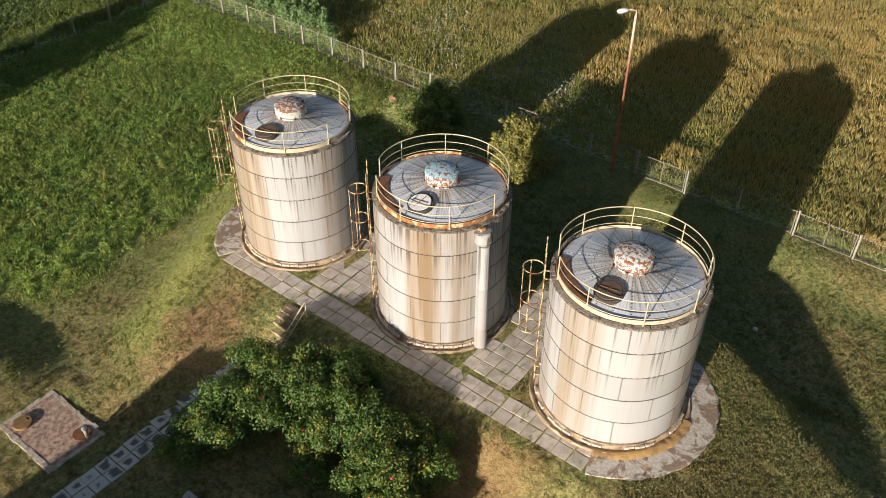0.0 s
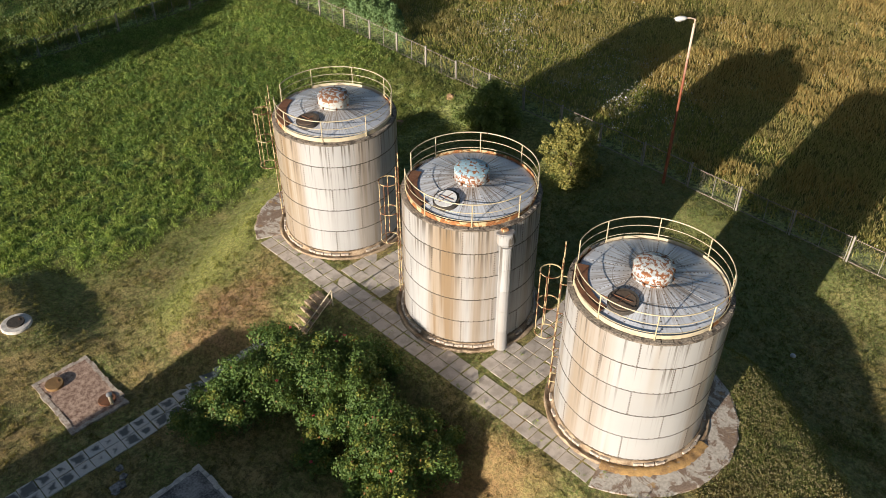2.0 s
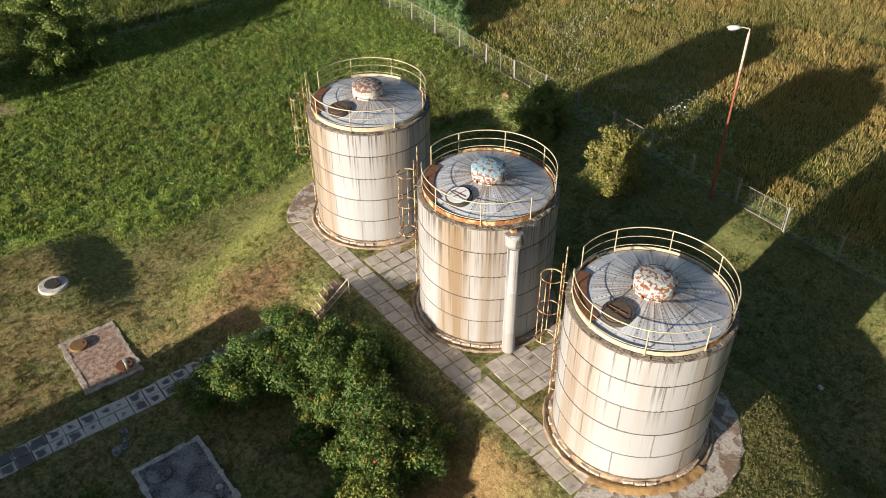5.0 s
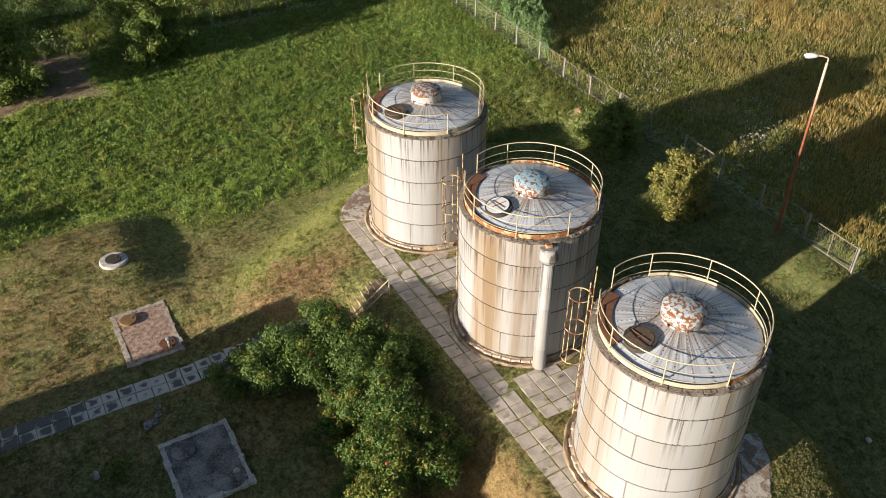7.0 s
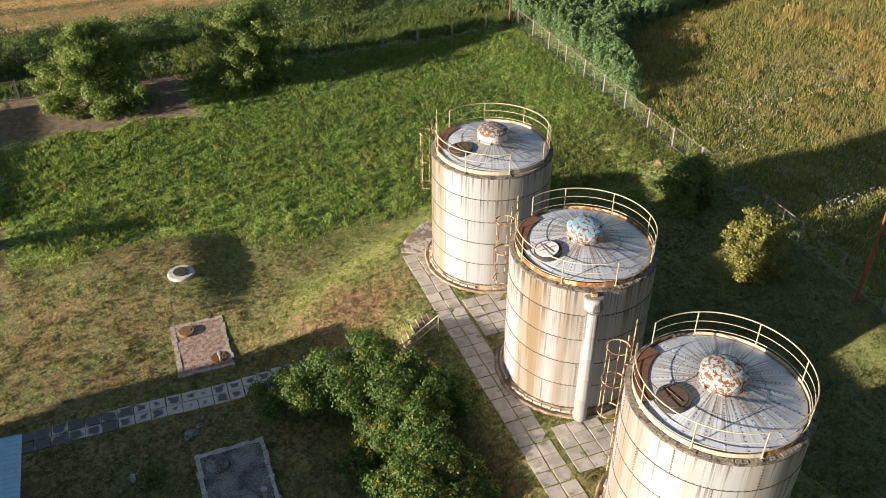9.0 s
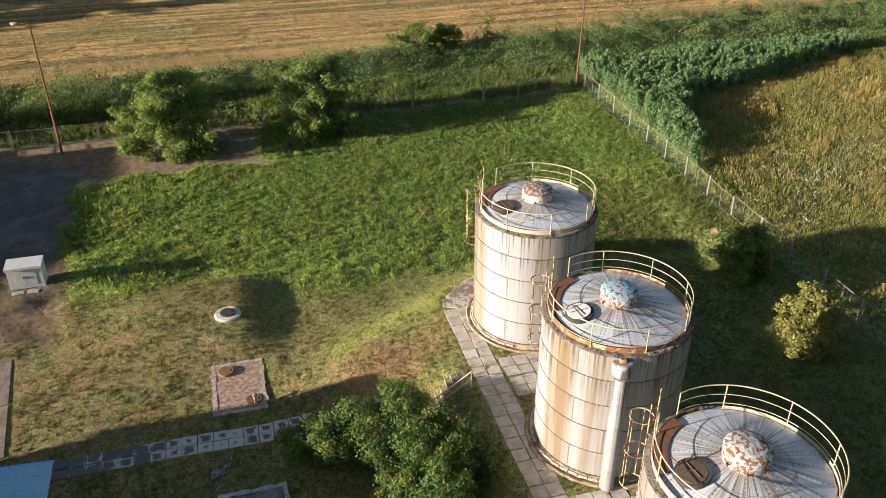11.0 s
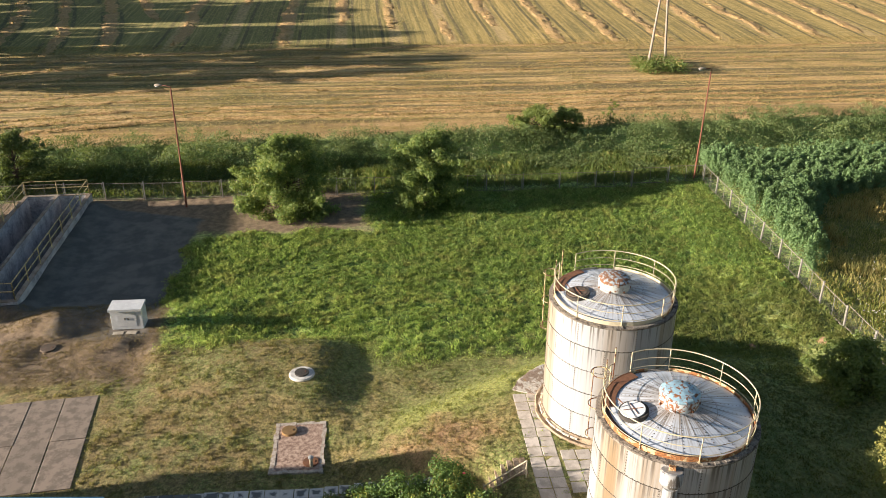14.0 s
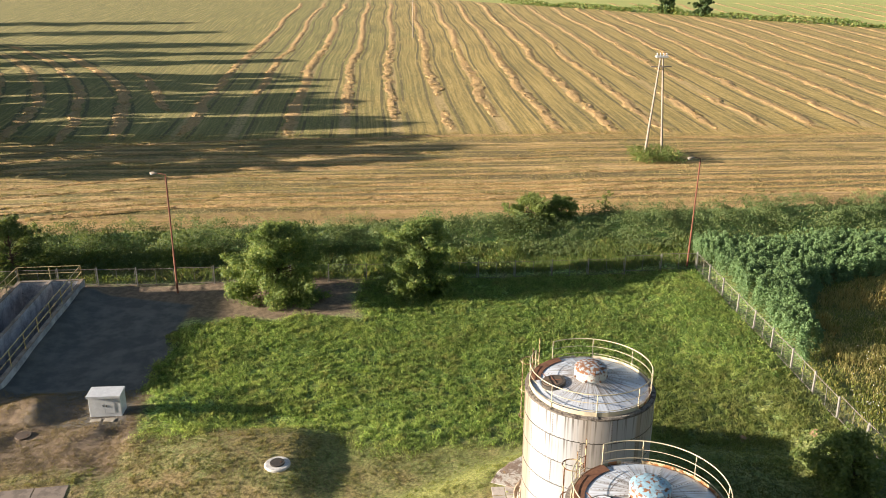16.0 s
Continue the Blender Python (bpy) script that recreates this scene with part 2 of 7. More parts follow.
M["slab_wet"] = mossy_slab()
M["yard_slab"] = slab_material("yard_concrete", (0.30, 0.24, 0.195), (0.245, 0.20, 0.165), (0.15, 0.123, 0.10))
M["gravel_slab"] = plain("pebbled_concrete", (0.16, 0.092, 0.070), (0.56, 0.42, 0.335), 5.0, 0.95, 0, 0.8, 22)
M["worn_edge"] = plain("worn_concrete_edge", (0.27, 0.21, 0.17), (0.56, 0.51, 0.45), 5, 0.95, 0, 0.6, 30)
M["rim"] = plain("pale_concrete", (0.38, 0.37, 0.35), (0.70, 0.69, 0.665), 3.5, 0.9, 0, 0.5)
M["dark_slab"] = plain("bitumen_slab", (0.045, 0.048, 0.052), (0.36, 0.36, 0.36), 1.1, 0.85, 0, 0.3, 14)
M["wire"] = plain("fence_wire", (0.16, 0.15, 0.14), (0.25, 0.235, 0.21), 8, 0.5, 0.5)
M["fence_post"] = plain("galvanised_fence_post", (0.25, 0.235, 0.21), (0.36, 0.34, 0.31), 6, 0.5, 0.15)
M["fence_rust"] = plain("fence_frame_rust", (0.20, 0.16, 0.13), (0.32, 0.28, 0.24), 6, 0.85)
M["white"] = plain("weathered_white", (0.50, 0.525, 0.555), (0.62, 0.645, 0.67), 3, 0.6)
M["blue_sheet"] = plain("blue_roof_sheet", (0.28, 0.58, 0.85), (0.33, 0.64, 0.90), 2, 0.35)
M["wall"] = plain("rendered_wall", (0.30, 0.28, 0.25), (0.40, 0.37, 0.33), 1.2, 0.9)
M["dark_wall"] = plain("tarred_wall", (0.045, 0.045, 0.045), (0.08, 0.078, 0.072), 1.2, 0.9)
M["basin"] = plain("stained_basin_wall", (0.24, 0.24, 0.26), (0.62, 0.61, 0.62), 0.9, 0.9, 0, 0.3, 9)
M["coping"] = plain("brown_stained_coping", (0.17, 0.125, 0.09), (0.36, 0.31, 0.26), 1.4, 0.9, 0, 0.3, 12)
M["sludge"] = plain("dry_sludge", (0.05, 0.028, 0.02), (0.11, 0.06, 0.045), 1.5, 0.8)
M["wood"] = plain("grey_wood", (0.26, 0.22, 0.18), (0.36, 0.31, 0.26), 8, 0.9)
M["cover_rust"] = plain("ochre_rust_cover", (0.16, 0.095, 0.04), (0.25, 0.155, 0.065), 4, 0.9)
M["hatch_brown"] = plain("brown_hatch_paint", (0.075, 0.055, 0.04), (0.13, 0.095, 0.07), 4, 0.7)
M["lamp_pole"] = None
M["trunk"] = plain("bark", (0.07, 0.05, 0.035), (0.14, 0.10, 0.07), 8, 0.95, 0, 0.6)
M["steel"] = plain("galvanised_steel", (0.42, 0.43, 0.44), (0.52, 0.53, 0.54), 8, 0.45, 0.6)


def pole_material():
    """Red-brown primer low down, cream further up, with flakes between."""
    n = Nodes("pole_paint", 0.6)
    z = n.xyz()[2]
    f = n.noise(3.0, 5, 0.6)
    up = n.band(n.math("ADD", z, n.math("MULTIPLY", f, 4.0)), 8.0, 10.4)
    c = n.mix(up, (0.23, 0.075, 0.04), (0.55, 0.44, 0.36))
    n.color(n.mix(n.band(n.noise(9, 4), 0.55, 0.7, 0, 0.6), c, (0.16, 0.06, 0.03)))
    return n.m


M["lamp_pole"] = pole_material()
M["red_pole"] = plain("red_primer", (0.15, 0.05, 0.03), (0.22, 0.085, 0.05), 3, 0.8)


# ---- mesh helpers ----
def box(bm, x0, x1, y0, y1, z0, z1, m=None):
    r = bmesh.ops.create_cube(bm, size=1)["verts"]
    t = Matrix.Translation(((x0 + x1) / 2, (y0 + y1) / 2, (z0 + z1) / 2)) @ Matrix.Diagonal((x1 - x0, y1 - y0, z1 - z0, 1))
    bmesh.ops.transform(bm, matrix=(m @ t) if m else t, verts=r)
    return r


def bar(bm, a, b, r, seg=6, r2=None):
    """A round bar from a to b."""
    a, b = Vector(a), Vector(b)
    d = b - a
    q = d.to_track_quat("Z", "Y").to_matrix().to_4x4()
    bmesh.ops.create_cone(bm, cap_ends=True, segments=seg, radius1=r, radius2=r if r2 is None else r2, depth=d.length,
                          matrix=Matrix.Translation((a + b) / 2) @ q)


def tube(bm, pts, r, seg=6, closed=False):
    """A round bar along a line of points."""
    n = len(pts)
    rings = []
    for i in range(n):
        a = Vector(pts[(i - 1) % n] if closed or i else pts[i])
        b = Vector(pts[(i + 1) % n] if closed or i < n - 1 else pts[i])
        d = (b - a).normalized()
        u = d.cross(Vector((0, 0, 1)))
        u = u.normalized() if u.length > 1e-4 else Vector((1, 0, 0))
        v = u.cross(d)
        rings.append([bm.verts.new(Vector(pts[i]) + (u * math.cos(k * math.tau / seg) + v * math.sin(k * math.tau / seg)) * r) for k in range(seg)])
    for i in range(n if closed else n - 1):
        p, q = rings[i], rings[(i + 1) % n]
        for k in range(seg):
            bm.faces.new((p[k], p[(k + 1) % seg], q[(k + 1) % seg], q[k]))
    if not closed:
        bm.faces.new(rings[0][::-1]), bm.faces.new(rings[-1])


def lathe(bm, profile, a0=0.0, a1=360.0, seg=64, closed_profile=True):
    """Turns a closed outline of (radius, height) round z, all round or from one angle to another."""
    whole = abs(a1 - a0 - 360) < 1e-6
    n = seg if whole else seg + 1
    rings = []
    for i in range(n):
        a = radians(a0 + (a1 - a0) * i / seg)
        rings.append([bm.verts.new((r * math.cos(a), r * math.sin(a), z)) for r, z in profile])
    k = len(profile)
    for i in range(seg):
        p, q = rings[i], rings[(i + 1) % n]
        for j in range(k if closed_profile else k - 1):
            bm.faces.new((p[j], q[j], q[(j + 1) % k], p[(j + 1) % k]))
    if not whole and closed_profile:
        bm.faces.new(rings[0]), bm.faces.new(rings[-1][::-1])


def disc(bm, r, z0, z1, seg=24, m=None, bevel=0.0):
    prof = [(0.0001, z0), (r, z0), (r, z1 - bevel), (r - bevel, z1), (0.0001, z1)]
    start = len(bm.verts)
    lathe(bm, prof, seg=seg, closed_profile=False)
    if m:
        bm.verts.ensure_lookup_table()
        bmesh.ops.transform(bm, matrix=m, verts=bm.verts[start:])


def mesh_of(name, bm, material, smooth=False):
    bmesh.ops.recalc_face_normals(bm, faces=bm.faces)
    me = bpy.data.meshes.new(name)
    bm.to_mesh(me)
    bm.free()
    me.materials.append(material)
    if smooth:
        me.polygons.foreach_set("use_smooth", [True] * len(me.polygons))
        me.set_sharp_from_angle(angle=radians(35))
    return me


def part(name, bm, material, parent=None, label="", smooth=False):
    ob = new(name, mesh_of(name, bm, material, smooth))
    ob.parent = parent
    if label:
        tagged(ob, label)
    return ob


def thing(name, label, category, at=(0, 0, 0), turn=0, group="", kind=""):
    ob = new(name)
    ob.empty_display_size = 0.2
    ob.matrix_basis = pose(*at, 0, 0, turn)
    return tagged(ob, label, category, group, kind)


def from_arrays(name, verts, faces, material, parent=None):
    """A mesh of triangles or quads straight from numpy arrays."""
    me = bpy.data.meshes.new(name)
    k = faces.shape[1]
    me.vertices.add(len(verts)), me.loops.add(faces.size), me.polygons.add(len(faces))
    me.vertices.foreach_set("co", np.ascontiguousarray(verts, dtype=np.float32).ravel())
    me.loops.foreach_set("vertex_index", np.ascontiguousarray(faces, dtype=np.int32).ravel())
    me.polygons.foreach_set("loop_start", np.arange(0, faces.size, k, dtype=np.int32))
    me.update(calc_edges=True)
    me.materials.append(material)
    ob = new(name, me)
    ob.parent = parent
    return ob


# ---- the lie of the land ----
def step(a, b, v):
    t = np.clip((v - a) / (b - a), 0, 1)
    return t * t * (3 - 2 * t)


def wob(x, y, s, k=0.0):
    return np.sin(x * s + 1.3 + k) * np.cos(y * s * 0.83 + 0.7 * k) + 0.5 * np.sin(x * s * 2.3 + y * s * 1.7 + k)


def patchy(x, y, size, seed):
    """Smooth random field between 0 and 1 with patches of the given size."""
    g = np.random.default_rng(seed).random((97, 97))
    u, v = np.asarray(x) / size + 1000.0, np.asarray(y) / size + 1000.0
    i, j = np.floor(u).astype(int), np.floor(v).astype(int)
    a, b = u - i, v - j
    a, b = a * a * (3 - 2 * a), b * b * (3 - 2 * b)
    g00, g10 = g[i % 97, j % 97], g[(i + 1) % 97, j % 97]
    g01, g11 = g[i % 97, (j + 1) % 97], g[(i + 1) % 97, (j + 1) % 97]
    return (g00 * (1 - a) + g10 * a) * (1 - b) + (g01 * (1 - a) + g11 * a) * b


PAD = 1.44                                  # top of the tank terrace


def land(x, y):
    """Ground height: yard, covered-chamber mound, tank terrace, meadow hollow, ditch strip, field."""
    x, y = np.asarray(x, float), np.asarray(y, float)
    low = step(1.5, -2.0, x + 33.2 - 0.28 * np.maximum(0, y - 18)) * (1 - 0.7 * step(29, 34, y))
    z = 0.08 - 0.62 * low * np.maximum(step(-3.6, 4.5, y), step(-36.5, -39.5, x)) * (0.35 + 0.65 * step(-62, -54, x))
    for hx, hy, hh, hr in ((-32.9, -5.1, 0.34, 0.75), (-32.3, -6.1, 0.22, 0.95), (-31.9, -3.0, 0.20, 0.9), (-31.2, -2.4, 0.14, 1.0), (-32.6, -10.4, 0.22, 1.3), (-36.3, -9.2, 0.75, 0.85), (-34.9, -8.8, 0.80, 0.75), (-35.4, -10.4, 0.5, 1.0)):
        z = z + 0.75 * hh * np.exp(-((x - hx) ** 2 + (y - hy) ** 2) / hr ** 2)
    z = z + 0.42 * np.exp(-((y + 12.5) / 1.3) ** 2) * step(-56, -54.5, x) * step(-36.4, -38.2, x)
    spoil = step(-29, -30.5, x) * step(-38, -36, x) * step(-2.5, -3.5, y)
    z = z + spoil * 0.13 * (patchy(x, y, 1.3, 81) - 0.5)
    # mound over the buried chamber, steep at the back
    m = np.interp(x, (-33.6, -32.4, -31.4, -29.6, -26.8, -25.8, -25.3), (0, 0.55, 1.0, 1.0, 0.66, 0.25, 0.0)) * step(-4.5, 2.5, y) * (1 - step(5.3, 8.0, y))
    z = z * (1 - m) + 0.62 * m + 0.13 * np.exp(-(((x + 24.7) / 1.1) ** 2 + ((y - 7.0) / 0.45) ** 2))
    z = z - 0.50 * step(21, 26, y) * (1 - step(31.5, 34, y)) * step(-40, -30, x)
    z = z - 0.10 * np.exp(-(((x + 29.5) / 3.0) ** 2 + ((y - 8.6) / 1.6) ** 2))
    # tank terrace: a long grass bank before the third tank with a shoulder to the west, a steep one by the steps
    long_bank = np.interp(y, (6.6, 8.4, 10.4, 12.4, 15.0), (0.08, 0.42, 0.85, 1.08, PAD - 0.02))
    short_bank = np.interp(y, (12.6, 13.2, 14.2, 14.6), (0.08, 0.3, 1.25, PAD - 0.02))
    k = step(-21.8, -19.8, x)
    high = (1 - k) * long_bank + k * short_bank
    shoulder = step(-2.2, 1.3, (x + 26.2) * 0.90 + (y - 13.0) * 0.44)
    crest = 22.8 + 1.1 * step(-10.5, -6.0, x) - 0.58 * np.maximum(0, x + 5.4)             # the back edge bends round the end tank and drops steeply
    t = shoulder * (1 - step(-5.0, 5.6, x)) * (1 - step(crest, crest + 2.4, y)) * step(6.0, 7.5, y)
    z = np.maximum(z, z * (1 - t) + high * t)
    # ditch between the fence and the field, and the gently rising field
    z = z - 0.5 * step(56.5, 60, -x) * (1 - step(70, 75, -x))
    z = z + 0.004 * np.maximum(0, -x - 75) * (1 - step(75, 900, -x) * 0.6)
    yard = step(-29.0, -27.6, x) * step(-20.0, -21.4, x) * step(-3.2, -4.4, y)        # levelled under the yard slabs
    z = z + 0.035 * wob(x, y, 0.55) * (1 - t) * (1 - yard) * step(-72, -62, x) * step(-40, -24, y) * step(60, 44, y)
    return z


# ---- ground ----
BASIN = (-46.58, -14.95, 17.3, 4.9, 2.3)    # centre, length, width, turn


def in_basin(x, y):
    """Coordinates along and across the basin, from its centre."""
    a = radians(BASIN[4])
    dx, dy = x - BASIN[0], y - BASIN[1]
    return dx * math.cos(a) + dy * math.sin(a), dy * math.cos(a) - dx * math.sin(a)


def turf(n, p):
    """Mown yard grass: olive, straw and fresh green in patches, a brown worn spot and a bright bank."""
    x, y, z = n.xyz(p)
    big, mid, fine = n.noise(0.30, 4, 0.6, src=p), n.noise(1.6, 4, 0.6, src=p), n.noise(11, 3, src=p)
    c = n.mix(n.band(mid, 0.36, 0.64), (0.230, 0.245, 0.085), (0.360, 0.300, 0.125))
    c = n.mix(n.band(big, 0.42, 0.58), c, (0.19, 0.265, 0.075))
    c = n.mix(n.math("MULTIPLY", n.band(n.noise(0.55, 4, 0.65, src=p), 0.56, 0.70), 0.65), c, (0.42, 0.315, 0.145))
    c = n.mix(n.band(fine, 0.45, 0.60, 0, 0.5), c, (0.44, 0.385, 0.17))
    c = n.mix(n.band(n.noise(6.5, 4, 0.65, src=p), 0.52, 0.62, 0, 0.75), c, (0.085, 0.093, 0.030))
    tuft = n.noise(3.6, 4, 0.7, src=p)
    c = n.mix(n.band(tuft, 0.48, 0.40, 0, 0.62), c, (0.105, 0.105, 0.036))
    c = n.mix(n.band(tuft, 0.53, 0.61, 0, 0.5), c, (0.46, 0.41, 0.19))
    c = n.mix(n.math("MULTIPLY", n.band(x, -27.0, -31.0, 0.0, 0.5), n.band(y, 5.0, 8.0)), c, (0.235, 0.315, 0.085))
    c = n.mix(n.math("MULTIPLY", n.math("MULTIPLY", n.band(y, 6.0, 1.0), n.band(x, -20.0, -23.0)), n.band(n.noise(0.8, 4, 0.65, src=p), 0.42, 0.60, 0.05, 0.6)), c, (0.32, 0.235, 0.12))
    off = n.math("ADD", n.math("MULTIPLY", n.math("ADD", x, 25.9), 0.91), n.math("MULTIPLY", n.math("SUBTRACT", y, 13.0), 0.41))
    off = n.math("ADD", off, n.math("MULTIPLY", n.math("SUBTRACT", mid, 0.5), 1.3))
    reach = n.math("MULTIPLY", n.band(y, 8.4, 10.8), n.band(y, 20.5, 17.0))
    fresh = n.math("MULTIPLY", n.math("MULTIPLY", n.band(off, -2.6, -0.6), n.band(off, 2.6, 0.9)), reach)
    c = n.mix(n.math("MULTIPLY", fresh, 0.5), c, (0.235, 0.33, 0.08))
    bank = n.math("MULTIPLY", n.math("MULTIPLY", n.band(off, -1.5, -0.1), n.band(off, 1.5, 0.2)), reach)
    c = n.mix(n.math("MULTIPLY", bank, 0.75), c, n.mix(n.band(fine, 0.4, 0.6), (0.30, 0.375, 0.095), (0.46, 0.49, 0.15)))
    near = n.math("ADD", n.math("ABSOLUTE", n.math("MULTIPLY", n.math("ADD", x, 22.9), 0.5)), n.math("ABSOLUTE", n.math("MULTIPLY", n.math("SUBTRACT", y, 12.2), 0.62)))
    wide = n.math("ADD", n.math("ABSOLUTE", n.math("MULTIPLY", n.math("ADD", x, 22.5), 0.62)), n.math("ABSOLUTE", n.math("MULTIPLY", n.math("SUBTRACT", y, 11.4), 0.40)))
    halo = n.band(n.math("ADD", wide, n.math("MULTIPLY", n.math("SUBTRACT", n.noise(0.7, 4, 0.6, src=p), 0.5), 2.4)), 1.7, 0.7)
    c = n.mix(n.math("MULTIPLY", halo, n.band(mid, 0.35, 0.62, 0.25, 0.7)), c, (0.52, 0.35, 0.195))
    spot = n.band(n.math("ADD", near, n.math("MULTIPLY", n.math("SUBTRACT", n.noise(0.9, 5, 0.65, src=p), 0.5), 2.4)), 1.0, 0.35)
    far = n.math("ADD", n.math("ABSOLUTE", n.math("MULTIPLY", n.math("ADD", x, 9.5), 0.22)), n.math("ABSOLUTE", n.math("MULTIPLY", n.math("SUBTRACT", y, 12.3), 0.3)))
    dry = n.band(n.math("ADD", far, n.math("MULTIPLY", n.math("SUBTRACT", n.noise(0.8, 4, 0.6, src=p), 0.5), 1.6)), 1.2, 0.5)
    c = n.mix(n.math("MULTIPLY", dry, 0.65), c, (0.33, 0.195, 0.10))
    c = n.mix(n.math("MULTIPLY", spot, 0.45), c, (0.30, 0.18, 0.115))
    # turf behind the tanks: darker green painted in for the tanks' shade
    back = n.mix(n.band(mid, 0.35, 0.65), (0.115, 0.185, 0.050), (0.20, 0.235, 0.072))
    c = n.mix(n.math("MULTIPLY", n.math("MULTIPLY", n.band(y, 21.0, 24.5), n.band(x, -3.5, -8.0)), 0.72), c, back)
    return n.mix(1.0, c, (1.12, 1.035, 1.02), "MULTIPLY")


def meadow_tone(n, p):
    """Uncut grass: strong green with yellower drifts."""
    big, mid, fine = n.noise(0.22, 4, 0.6, src=p), n.noise(1.3, 4, 0.6, src=p), n.noise(9, 3, src=p)
    c = n.mix(n.band(mid, 0.35, 0.66), (0.145, 0.28, 0.060), (0.29, 0.42, 0.105))
    c = n.mix(n.band(big, 0.46, 0.64, 0, 0.7), c, (0.30, 0.375, 0.10))
    c = n.mix(n.math("MULTIPLY", n.band(n.noise(0.7, 4, 0.65, src=p), 0.55, 0.68), 0.6), c, (0.42, 0.37, 0.13))
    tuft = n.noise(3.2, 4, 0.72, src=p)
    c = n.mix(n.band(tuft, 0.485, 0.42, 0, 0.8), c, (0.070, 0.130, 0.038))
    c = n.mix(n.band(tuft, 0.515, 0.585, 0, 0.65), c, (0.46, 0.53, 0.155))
    c = n.mix(n.band(fine, 0.4, 0.65, 0, 0.4), c, (0.40, 0.45, 0.14))
    c = n.mix(n.band(n.noise(0.95, 5, 0.7, src=p), 0.53, 0.62, 0, 0.55), c, (0.33, 0.295, 0.115))
    c = n.mix(n.band(n.noise(0.45, 4, 0.65, src=p), 0.44, 0.36, 0, 0.45), c, (0.085, 0.155, 0.050))
    x, y, z = n.xyz(p)
    dry = n.math("MULTIPLY", n.band(y, 21.0, 26.0), n.band(x, -42.0, -34.0, 0, 0.75))
    c = n.mix(dry, c, n.mix(n.band(mid, 0.35, 0.66), (0.125, 0.160, 0.048), (0.225, 0.225, 0.080)))      # shorter, drier grass behind the tanks
    return n.mix(1.0, c, (1.82, 1.81, 1.96), "MULTIPLY")


ROW0, ROW, FAN = 4.2, 7.85, 0.0013        # straw rows on the stubble: first row, spacing, spread


def row_line(x, k):
    """Where straw row k runs at x: the rows fan out slowly towards the west and wander a little."""
    return ROW0 + k * ROW * (1 + FAN * (-115 - x)) + 0.5 * np.sin(x * 0.043) + 0.2 * np.sin(x * 0.11 + 1.0)


def loop_line(x, y0):
    """A turning loop south of the straight rows."""
    d = -108 - x
    return y0 - 0.15 * d - 0.0025 * d * d


